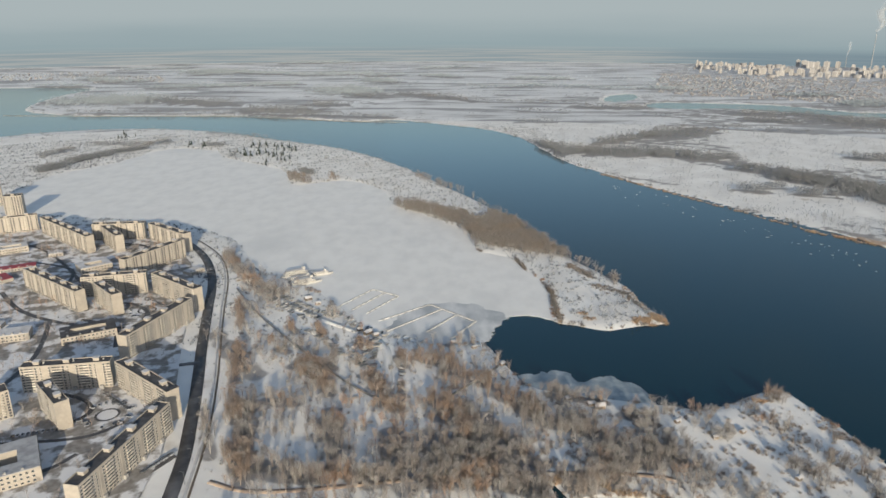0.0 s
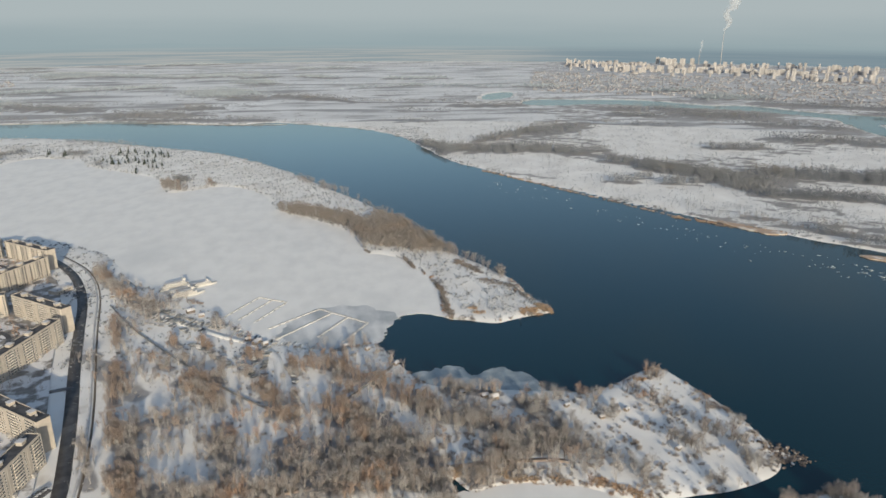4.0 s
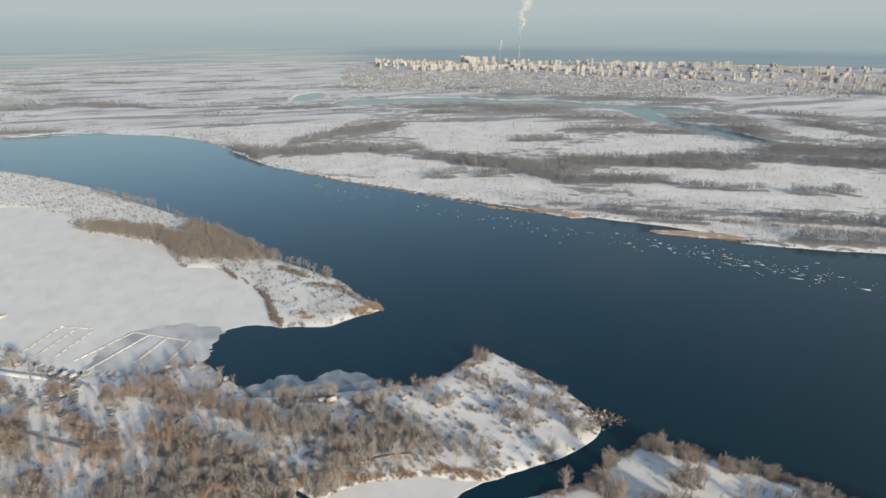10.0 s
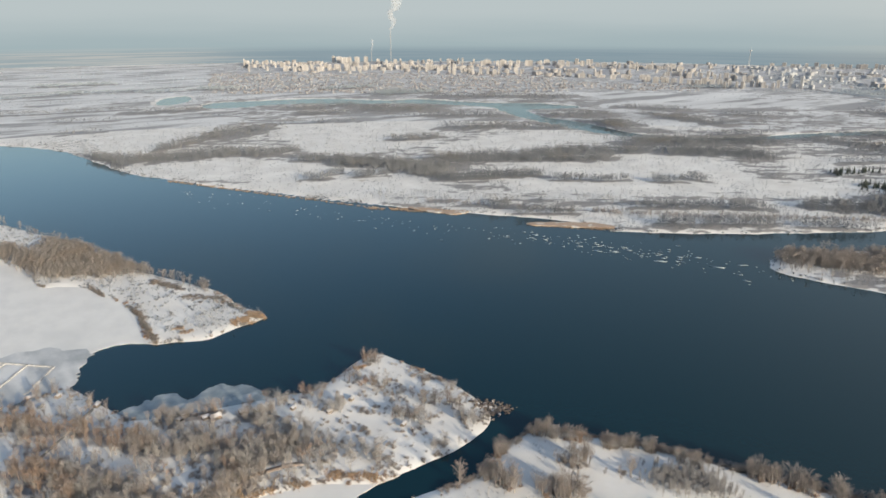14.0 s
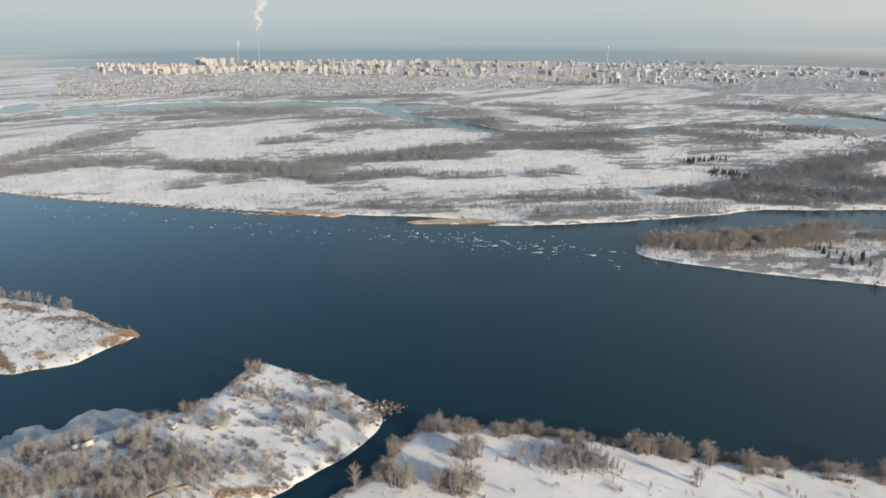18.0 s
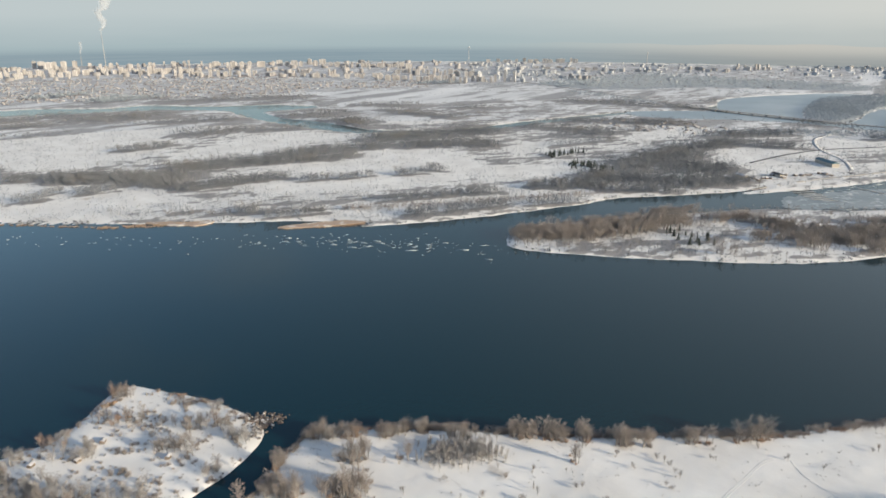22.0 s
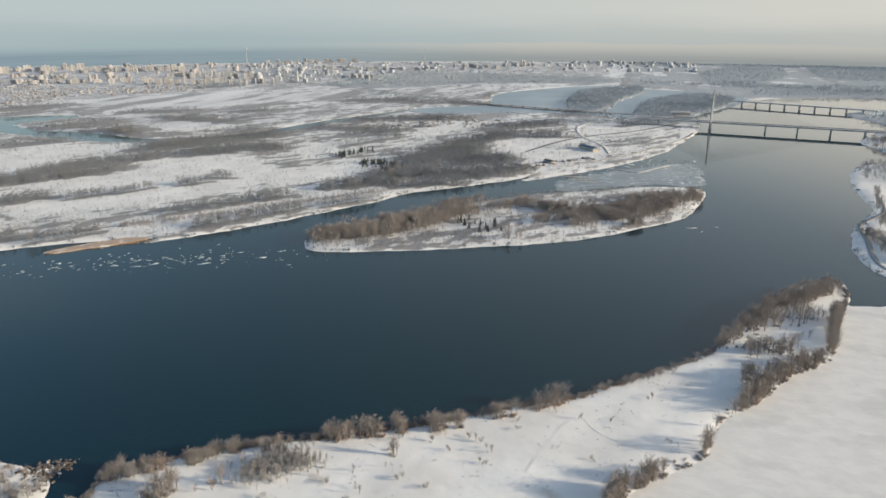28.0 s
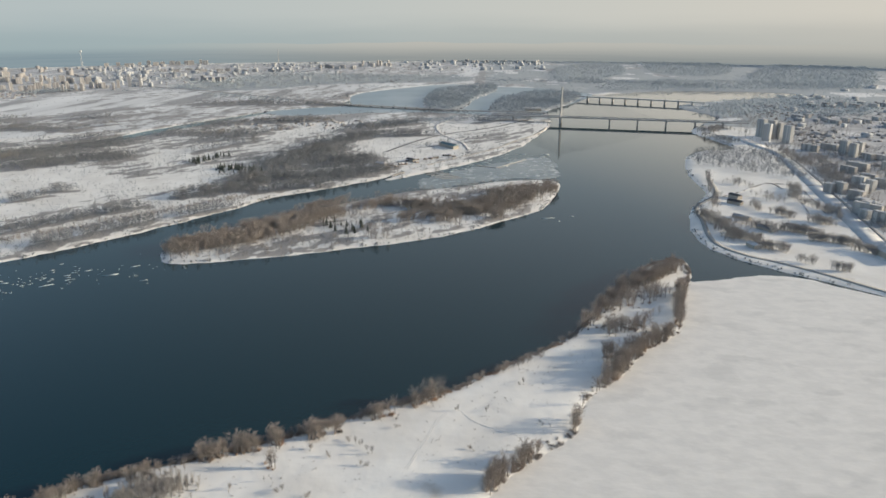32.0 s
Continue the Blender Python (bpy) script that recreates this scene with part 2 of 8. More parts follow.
M_TOWER_WHITE = mat("white_tower_block", (0.40, 0.385, 0.37), (0.35, 0.34, 0.33), 0.03, 0.85, objrand=0.2)
# grey towers, with the colour lightened and blued for haze in the east
M_TOWER_GREY = mat("grey_tower_block", (0.42, 0.425, 0.43), (0.37, 0.38, 0.387), 0.03, 0.85, objrand=0.15)
M_STRIP = mat("loggia_strip_glazing", (0.42, 0.41, 0.40), (0.48, 0.46, 0.44), 0.05, 0.5, objrand=0.3)
M_HOUSE = mat("village_walls", (0.32, 0.295, 0.28), (0.25, 0.235, 0.225), 0.02, 0.9, island=0.3)

# water: dark, deep, finely rippled
M_WATER = bpy.data.materials.new("river_water")
M_WATER.use_nodes = True
_n, _l = M_WATER.node_tree.nodes, M_WATER.node_tree.links
_b = _n["Principled BSDF"]
_b.inputs["Base Color"].default_value = (0.003, 0.0235, 0.0335, 1)
_b.inputs["Roughness"].default_value = 0.05
_b.inputs["IOR"].default_value = 1.33
_g = _n.new("ShaderNodeNewGeometry")
_t = _n.new("ShaderNodeTexNoise")
_t.inputs["Scale"].default_value = 0.35
_t.inputs["Detail"].default_value = 6.0
_l.new(_g.outputs["Position"], _t.inputs["Vector"])
_bp = _n.new("ShaderNodeBump")
_bp.inputs["Distance"].default_value = 0.06
# the broad reach below the bridges lies calm
_sp = _n.new("ShaderNodeSeparateXYZ")
_l.new(_g.outputs["Position"], _sp.inputs[0])
_calm = _n.new("ShaderNodeMapRange")
_calm.inputs["From Min"].default_value, _calm.inputs["From Max"].default_value = 900.0, 1700.0
_calm.inputs["To Min"].default_value, _calm.inputs["To Max"].default_value = 1.0, 0.06
_l.new(_sp.outputs[0], _calm.inputs[0])
_calm2 = _n.new("ShaderNodeMapRange")
_calm2.inputs["From Min"].default_value, _calm2.inputs["From Max"].default_value = 60.0, 260.0
_l.new(_sp.outputs[1], _calm2.inputs[0])
_cmax = _n.new("ShaderNodeMath")
_cmax.operation = "MAXIMUM"
_l.new(_calm.outputs[0], _cmax.inputs[0])
_l.new(_calm2.outputs[0], _cmax.inputs[1])
_l.new(_cmax.outputs[0], _bp.inputs["Strength"])
_l.new(_t.outputs[0], _bp.inputs["Height"])
_l.new(_bp.outputs[0], _b.inputs["Normal"])

# ---------- the plan: shores, ice, waters (metres; x right, y ahead of the first view) ----------
FAR_SHORE = [
    (-2250, 2705), (-2055, 2925), (-1865, 3000), (-1485, 3000), (-1450, 2665), (-1390, 2380), (-1280, 2200), (-995, 2120), (-605, 2135), (-265, 2015),
    (-140, 2035), (25, 1935), (115, 1860), (190, 1730), (225, 1560), (260, 1400), (330, 1265), (395, 1135), (465, 1030), (525, 945), (330, 1250),
    (455, 1035), (615, 815), (680, 735), (740, 630), (715, 630), (840, 525), (1000, 425), (1080, 385), (1150, 315), (1230, 240), (1295, 200), (1230,
    215), (1430, 55), (1615, -30), (1845, -90), (1990, -115), (2265, -105), (2340, 20), (2265, 260), (2300, 510), (2490, 570), (2430, 300), (2375,
    -50), (2520, -115), (2575, -235),
]
RIGHT_BANK = [
    (2700, -245), (2950, -630), (2925, -1080), (2775, -1030), (2595, -715), (2410, -555), (2165, -615), (1995, -525), (1850, -470), (1635, -510),
    (1585, -425), (1470, -365), (1280, -335), (1190, -335), (1060, -280), (980, -260), (900, -255), (840, -280), (780, -340), (725, -405), (630,
    -470), (449, -427), (330, -120), (120, 60),
]
NEAR_SHORE = [
    (70, 351), (81, 354), (96, 358), (114, 358), (142, 351), (161, 341), (174, 331), (191, 329), (229, 329), (262, 335), (283, 346), (288, 359), (293, 374), (293, 390), (289, 420), (278, 461),
    (270, 485), (246, 482), (217, 467), (195, 460), (169, 466), (139, 473), (105, 483), (70, 495), (54, 531), (51, 536), (34, 576), (3, 569), (-44, 585), (-77,
    605), (-106, 655), (-135, 700), (-185, 745), (-220, 770), (-255, 850), (-295, 900), (-365, 950), (-485, 985), (-575, 1000), (-670, 1020), (-945,
    1035),
]
NORTH_SPIT = [
    (-1745, 1675), (-1340, 1675), (-1100, 1730), (-1040, 1795), (-880, 1860), (-730, 1860), (-560, 1795), (-390, 1680), (-235, 1575), (-95, 1390),
    (15, 1170), (75, 1045), (110, 945), (150, 820), (180, 760), (200, 715), (206, 663), (218, 621), (188, 611), (158, 600), (138, 608), (108, 623),
    (111, 663), (110, 730), (95, 765), (85, 805), (60, 825), (45, 835), (35, 895), (5, 965), (-75, 1060), (-100, 1155), (-145, 1220), (-190, 1240),
    (-255, 1205), (-280, 1240), (-320, 1340), (-460, 1460), (-505, 1540), (-615, 1560), (-670, 1400), (-730, 1290), (-730, 1220), (-740, 1135), (-965,
    1060),
]
ISLAND = [
    (780, 425), (755, 405), (770, 340), (810, 245), (860, 145), (905, 75), (985, 0), (1055, -55), (1150, -80), (1235, -90), (1260, -50), (1235, 20),
    (1195, 80), (1145, 170), (1050, 265), (980, 335), (885, 400), (815, 430),
]
SOUTH_SPIT = [
    (139, 308), (184, 305), (206, 303), (221, 301), (243, 301), (263, 312), (292, 318), (307, 316), (325, 296), (344, 270), (365, 236), (341, 275),
    (361, 249), (374, 217), (392, 186), (411, 153), (434, 118), (463, 81), (489, 39), (536, -5), (591, -57), (668, -96), (745, -135), (805, -170),
    (825, -210), (790, -215), (750, -205), (685, -185), (613, -164), (575, -130), (541, -110), (510, -89), (480, -66), (436, -54), (406, -29), (378,
    -6), (355, 8), (320, 25), (252, 158), (216, 220),
]
BAY_ICE = [
    (-945, 1035), (-1075, 1195), (-805, 1240), (-745, 1240), (-755, 1340), (-700, 1460), (-635, 1610), (-480, 1525), (-325, 1400), (-280, 1290),
    (-195, 1280), (-90, 1175), (-60, 1080), (15, 995), (45, 925), (60, 850), (95, 815), (115, 765), (120, 695), (111, 627), (93, 634), (65, 631), (45,
    606), (26, 572), (3, 554), (-96, 583), (-190, 730), (-260, 825), (-355, 925), (-475, 965), (-650, 980),
]
EAST_ICE = [
    (790, -210), (755, -205), (760, -240), (780, -290), (775, -335), (745, -370), (725, -400), (700, -440), (560, -520), (420, -420), (330, -250),
    (250, -120), (300, 10), (353, 7), (381, -2), (411, -25), (437, -50), (485, -62), (517, -88), (546, -106), (584, -129), (619, -162), (685, -180),
]
CHANNEL_ICE = [
    (196, 329), (178, 327), (163, 325), (149, 321), (131, 319), (97, 311), (49, 309), (24, 319), (67, 355), (78, 358), (93, 362), (111, 362),
    (139, 355), (158, 345), (171, 335), (188, 333),
]
THIN_ICE = [
    (-52, 605), (-38, 640), (-14, 662), (12, 668), (49, 651), (67, 631), (50, 606), (42, 584), (30, 562), (8, 560), (-30, 582),
]
POND = [
    (575, 2530), (640, 2705), (740, 2755), (715, 2610), (625, 2500),
]
BACK_WATER = [
    (680, 2350), (755, 2475), (995, 2435), (1150, 2380), (1275, 2215), (1415, 2165), (1520, 1970), (1665, 1840), (1685, 1750), (1580, 1740), (1515,
    1710), (1440, 1510), (1440, 1380), (1420, 1185), (1365, 1175), (1355, 1360), (1400, 1565), (1470, 1810), (1335, 2050), (1170, 2155), (940, 2300),
    (775, 2290),
]
STREAM = [
    (1515, 1875), (1685, 1780), (1710, 1655), (1495, 1710), (1445, 1605), (1460, 1400), (1430, 1165), (1580, 1000), (1805, 925), (2150, 770), (2110,
    755), (1745, 890), (1540, 975), (1395, 1135), (1370, 1335), (1390, 1590),
]
EAST_LAKE = [
    (2115, 755), (2225, 720), (2360, 465), (2305, 290), (2310, 140), (2290, -45), (2170, -45), (2200, 185), (2165, 425), (2080, 635),
]
FAR_LAKE = [
    (2690, 600), (2990, 445), (3180, 270), (3075, 40), (3025, -145), (2890, -185), (2820, -310), (2615, -270), (2300, -135), (2130, -75), (2140, 40),
    (2175, 165), (2210, 310), (2300, 495),
]
SLUSH = [
    (1225, 160), (1310, 110), (1390, 35), (1485, -70), (1380, -95), (1275, -85), (1265, 0), (1205, 80), (1165, 135),
]
CAPE_ICE = [
    (66, 513), (81, 520), (102, 518), (112, 504), (134, 509), (150, 502), (157, 488), (160, 475), (164, 464), (137, 464), (103, 474), (69, 487),
    (58, 503),
]
MEADOW_1 = [
    (-50, 2530), (230, 2445), (475, 2170), (700, 2070), (535, 1875), (440, 1740), (350, 1650), (250, 1695), (160, 1820), (-5, 1965),
]
MEADOW_2 = [
    (290, 1485), (410, 1450), (505, 1375), (600, 1250), (700, 1155), (640, 1015), (505, 1030), (435, 1135), (350, 1320), (295, 1400),
]
MEADOW_3 = [
    (785, 1925), (1130, 1795), (1160, 1555), (1035, 1425), (860, 1365), (710, 1340), (650, 1410), (655, 1565),
]
MEADOW_4 = [
    (880, 1280), (1040, 1340), (1195, 1355), (1295, 1295), (1315, 1145), (1320, 1080), (1225, 1150), (1125, 1195), (990, 1175),
]
MEADOW_5 = [
    (825, 1065), (955, 1030), (1090, 1005), (1215, 980), (1280, 885), (1255, 795), (1160, 685), (1040, 680), (905, 740), (795, 825), (790, 915),
]
MEADOW_6 = [
    (1805, 1635), (1860, 1495), (1740, 1240), (1860, 1110), (1755, 1060), (1570, 1165), (1595, 1315),
]
MEADOW_7 = [
    (1980, 1335), (2075, 1260), (1960, 1140), (1880, 1190),
]
MEADOW_8 = [
    (2080, 2035), (2400, 2120), (2625, 1885), (2495, 1525), (2255, 1590), (1995, 1755),
]
MEADOW_9 = [
    (1940, 1705), (2235, 1580), (2570, 1225), (2365, 1125), (2165, 1320), (1945, 1475),
]
MEADOW_10 = [
    (1145, 1805), (1275, 1705), (1105, 1555), (960, 1515),
]
MEADOW_11 = [
    (875, 2850), (1285, 2650), (1525, 2335), (1185, 2450), (810, 2640),
]
MEADOW_12 = [
    (1795, 665), (1965, 525), (2035, 470), (1830, 465), (1635, 565),
]
MEADOW_13 = [
    (1590, 350), (1725, 295), (1700, 180), (1520, 105), (1390, 230), (1420, 290),
]
MEADOW_14 = [
    (1955, 195), (2170, -35), (2030, -55), (1840, 80), (1735, 115), (1760, 165),
]
MEADOW_15 = [
    (1170, 660), (1310, 505), (1250, 475), (1170, 540), (1090, 615),
]
MEADOW_16 = [
    (1350, 765), (1550, 685), (1675, 605), (1565, 590), (1435, 665),
]
MEADOW_17 = [
    (1880, 985), (2040, 775), (1970, 765), (1810, 930),
]
MEADOW_18 = [
    (915, 580), (1060, 450), (1160, 320), (1280, 220), (1240, 225), (1090, 360), (990, 455), (880, 555),
]
MEADOW_19 = [
    (545, 805), (690, 745), (860, 680), (1010, 590), (1115, 560), (1100, 500), (860, 580), (755, 640), (590, 755),
]
MEADOW_20 = [
    (455, 1040), (575, 950), (630, 895), (680, 985), (605, 1075), (520, 1090),
]
EAST_TOWN = [
    (1875, -650), (2100, -835), (2255, -1135), (1425, -815), (880, -525), (935, -505), (1135, -540), (1405, -585), (1645, -615),
]
PARK_WOOD = [
    (1540, -395), (1600, -450), (1600, -540), (1540, -580), (1420, -560), (1300, -545), (1310, -490), (1350, -440), (1385, -400), (1420, -372),
]
WOOD_ISLE_1 = [
    (2360, 290), (2820, 305), (3025, 205), (3150, 90), (2900, 55), (2595, 125), (2320, 150), (2225, 205),
]
WOOD_ISLE_2 = [
    (2215, 60), (2570, 35), (2830, -95), (2850, -205), (2730, -270), (2400, -175), (2195, -60),
]
FOREST_1 = [
    (4015, -220), (4640, -460), (4560, -655), (3750, -570), (3310, -235),
]
FOREST_2 = [
    (4585, -830), (4720, -1125), (4655, -1310), (4075, -1210), (3670, -990), (3850, -755),
]
FOREST_3 = [
    (3375, -1080), (4485, -1545), (4525, -1745), (4395, -2050), (3125, -1480),
]
FOREST_4 = [
    (3005, -350), (3435, -680), (3295, -1285), (3075, -1455), (2955, -950), (2850, -505),
]
FOREST_5 = [
    (2240, -550), (2470, -680), (2665, -860), (2735, -1075), (2550, -1215), (2185, -1050), (2185, -790), (2135, -605),
]
FOREST_6 = [
    (2970, 1440), (3630, 1230), (3615, 650), (3555, 240), (3315, 220), (3125, 795), (2815, 1050), (2830, 1345),
]

WOODS_FAR_B = [
    (2540, 295, 2470, 60, 70, 330), (2520, -5, 2425, -220, 60, 300), (2595, 1125, 2390, 775, 70, 200), (3425, 2005, 2985, 1125, 90, 260), (4780, 425,
    4800, -100, 150, 300), (4790, -270, 4640, -1220, 200, 500), (3410, -275, 3125, -845, 90, 420), (1865, 410, 2120, -60, 40, 260), (4725, -845, 4460,
    -1335, 150, 300), (3340, 65, 3240, -440, 70, 200), (4525, -1610, 4305, -2120, 150, 260),
]
# belts of trees: x0, y0, x1, y1, half width, number
PLAIN_WOODS_A = [
    (210, 1615, 275, 1550, 30, 46), (245, 1510, 335, 1520, 45, 72), (330, 1500, 465, 1495, 55, 132), (355, 1615, 560, 1760, 26, 95),
    (470, 1510, 555, 1425, 41, 87), (555, 1425, 615, 1455, 17, 20), (565, 1330, 640, 1300, 26, 41), (635, 1285, 720, 1200, 27, 66),
    (690, 1155, 775, 1095, 47, 109), (850, 1440, 980, 1410, 29, 59), (590, 1130, 675, 1125, 9, 18), (510, 1155, 540, 1145, 22, 22),
    (560, 1170, 590, 1170, 7, 8), (610, 1260, 650, 1220, 29, 35), (650, 1220, 730, 1130, 39, 102), (710, 1100, 730, 1065, 41, 79),
]
PLAIN_WOODS_B = [
    (580, 1130, 645, 1100, 12, 20), (800, 1175, 965, 1095, 49, 179), (950, 1080, 1105, 985, 42, 149), (1000, 1115, 1165, 1055, 26, 82),
    (1155, 1035, 1230, 995, 40, 59), (1285, 1090, 1570, 910, 63, 312), (1265, 970, 1360, 880, 54, 118), (1360, 880, 1390, 800, 52, 90),
    (700, 1020, 850, 960, 28, 106), (855, 965, 875, 930, 17, 16), (865, 900, 920, 865, 14, 21), (920, 850, 980, 820, 11, 17),
    (1005, 790, 1050, 750, 16, 22), (1080, 770, 1085, 730, 14, 13), (660, 815, 685, 805, 17, 13), (665, 765, 740, 710, 9, 19),
]
PLAIN_WOODS_C = [
    (840, 685, 925, 620, 15, 37), (930, 620, 1000, 560, 19, 41), (795, 600, 925, 510, 17, 63), (1185, 485, 1275, 265, 52, 290),
    (1315, 465, 1535, 395, 62, 271), (1570, 430, 1715, 345, 47, 122), (1380, 375, 1385, 280, 56, 128), (1280, 265, 1320, 225, 19, 24),
    (1060, 540, 1125, 435, 26, 75), (1110, 430, 1170, 315, 21, 64), (945, 480, 1035, 400, 9, 25), (1715, 295, 1740, 205, 32, 43),
]
BACK_WOODS_A = [
    (-1080, 2545, -740, 2395, 90, 254), (-335, 2625, -210, 2620, 39, 37), (-585, 2135, -325, 2110, 39, 105), (-320, 2100, -150, 2065, 25, 47),
    (-615, 2240, -410, 2235, 87, 169), (-435, 2385, -360, 2380, 65, 73), (-1155, 2160, -600, 2160, 14, 71), (-155, 2735, 20, 2590, 80, 135),
    (20, 2610, 105, 2495, 37, 42), (105, 2475, 485, 2425, 26, 84), (230, 2235, 385, 2175, 21, 34), (445, 2315, 650, 2305, 55, 101),
    (600, 2125, 710, 2080, 16, 19), (205, 1970, 315, 1975, 17, 22), (850, 2445, 955, 2405, 36, 31), (890, 2150, 1125, 2115, 66, 142),
]
BACK_WOODS_B = [
    (1080, 2025, 1325, 1935, 60, 146), (860, 1990, 1135, 1940, 23, 65), (1055, 1805, 1200, 1745, 20, 34), (530, 1710, 665, 1815, 77, 174),
    (720, 1865, 940, 1765, 17, 48), (885, 2035, 965, 1960, 55, 61), (1110, 1965, 1260, 1855, 86, 156), (1495, 2205, 1900, 1910, 78, 291),
    (1465, 1940, 1825, 1810, 26, 82), (1185, 1745, 1360, 1630, 50, 113), (1075, 1515, 1255, 1455, 61, 149), (1220, 1415, 1340, 1335, 34, 64),
    (1455, 1565, 1630, 1475, 76, 155), (1400, 1465, 1515, 1290, 76, 187), (1535, 1370, 1440, 1225, 42, 87), (1380, 1120, 1670, 970, 35, 153),
]
BACK_WOODS_C = [
    (1810, 1575, 1915, 1410, 59, 102), (1760, 1405, 1740, 1240, 62, 104), (1750, 1285, 1720, 1130, 56, 95), (1745, 1145, 1840, 1075, 22, 28),
    (1925, 1255, 1995, 1170, 65, 79), (1695, 870, 1715, 630, 59, 188), (1800, 925, 1985, 555, 46, 219), (1600, 720, 1655, 610, 22, 39),
    (1905, 670, 1980, 505, 28, 58), (1780, 425, 1945, 260, 38, 114), (2170, 280, 2180, 75, 47, 99), (2335, 885, 2345, 585, 49, 125),
    (2325, 1050, 2355, 855, 71, 113), (2525, 635, 2625, 545, 37, 37), (2300, 575, 2540, 490, 19, 40),
]
REMOTE_WOODS_A = [
    (-1300, 2485, -1070, 2525, 153, 328), (-1200, 2980, -650, 3165, 68, 218), (-440, 2925, -300, 2740, 135, 243), (-1120, 3880, -665, 3670, 80, 164),
    (-670, 3705, -385, 3770, 116, 144), (-1285, 3850, -1235, 3970, 174, 226), (-350, 3385, -235, 3260, 92, 88), (-345, 3620, -235, 3690, 74, 49),
    (-1705, 3440, -1530, 3285, 85, 86), (-1725, 3050, -1515, 3045, 43, 44), (-1505, 3225, -1365, 3305, 47, 35), (-1015, 4650, -630, 4755, 91, 106),
    (-1810, 4035, -1480, 4250, 50, 64), (-1280, 3660, -1145, 3765, 59, 40), (-135, 4195, 165, 4280, 74, 81), (-90, 3680, 55, 3535, 72, 67),
]
REMOTE_WOODS_B = [
    (115, 2975, 415, 3090, 21, 40), (365, 3095, 775, 2945, 21, 54), (855, 2970, 980, 2915, 64, 51), (325, 3455, 600, 3440, 67, 89),
    (1275, 2675, 1495, 2665, 46, 62), (1345, 2390, 1510, 2470, 39, 48), (1360, 2365, 1590, 2345, 54, 86), (2575, 1860, 2735, 1780, 63, 62),
]
SPIT_WOODS = [
    (-93, 1069, -43, 1024, 12, 150), (-51, 1045, 9, 992, 13, 200), (5, 999, 51, 921, 14, 210), (42, 951, 87, 868, 15, 260),
    (67, 965, 116, 860, 14, 240), (104, 881, 151, 809, 10, 130), (130, 958, 159, 854, 5, 40), (155, 831, 169, 778, 5, 30),
    (50, 882, 78, 850, 10, 110), (78, 862, 122, 826, 11, 130), (40, 920, 60, 880, 9, 90), (70, 1003, 128, 880, 9, 150), (128, 880, 160, 803, 6, 60),
    (169, 778, 191, 716, 3, 16), (-290, 1262, -239, 1220, 9, 70), (-204, 1248, -193, 1245, 6, 16), (-135, 1193, -82, 1060, 4, 40),
    (-48, 1266, -3, 1190, 3, 16), (-3, 1190, 33, 1145, 3, 22), (33, 1145, 73, 1047, 3, 26),
]
SPIT_HEDGE = [
    (44, 844, 52, 821, 1.2, 26), (52, 821, 90, 803, 1.2, 20), (90, 803, 99, 754, 1.4, 60), (99, 754, 110, 724, 1.6, 50), (110, 724, 117, 693, 2.2, 70),
    (117, 693, 114, 650, 2.2, 80), (114, 650, 115, 622, 2.4, 50), (148, 784, 168, 738, 6, 110), (165, 712, 195, 688, 6, 60), (192, 690, 205, 645, 4, 50),
]
YARD_TREES = [
    (-118, 595, -108, 580, 5, 16), (-76, 570, -66, 555, 5, 16), (-62, 510, -50, 494, 6, 18), (-120, 534, -106, 516, 7, 22), (-40, 542, -30, 524, 6, 18),
    (-100, 500, -88, 482, 7, 20), (-146, 606, -136, 590, 5, 10), (-25, 540, 10, 522, 7, 30), (10, 515, 40, 490, 8, 34), (40, 480, 70, 450, 9, 40),
    (-10, 470, 15, 455, 8, 34), (-48, 466, -28, 450, 8, 26), (-6, 540, 6, 530, 5, 10), (-54, 490, -44, 476, 6, 14), (-208, 660, -190, 597, 4, 26),
    (-180, 560, -168, 500, 5, 34), (-164, 480, -150, 440, 6, 34), (-140, 410, -126, 372, 8, 44),
]
SPIT_HEAD_WOODS = [
    (-769, 1305, -749, 1366, 22, 120), (-760, 1388, -714, 1480, 20, 170), (-720, 1493, -664, 1556, 14, 110), (-851, 1455, -824, 1536, 16, 60),
    (-809, 1605, -681, 1600, 14, 60), (-681, 1600, -643, 1651, 12, 40), (-553, 1594, -502, 1592, 12, 40), (-456, 1438, -442, 1468, 8, 20),
    (-678, 1352, -622, 1371, 6, 30), (-611, 1774, -354, 1678, 6, 40), (-270, 1304, -245, 1283, 10, 50),
]
SPIT_EDGE_A = [
    (732, -192, 623, -166, 5, 70), (607, -158, 556, -109, 7, 90), (550, -105, 514, -91, 7, 60), (512, -87, 432, -53, 5, 100),
    (408, -29, 387, -8, 3, 22), (382, -4, 364, 9, 3, 22), (654, -96, 712, -167, 18, 34), (604, -89, 622, -136, 10, 26), (552, -88, 557, -94, 3, 8),
    (790, -200, 720, -132, 10, 100), (720, -129, 613, -67, 10, 110),
]
SPIT_EDGE_ICE = [
    (613, -64, 552, -32, 5, 50), (546, -31, 516, 5, 4, 30),
]
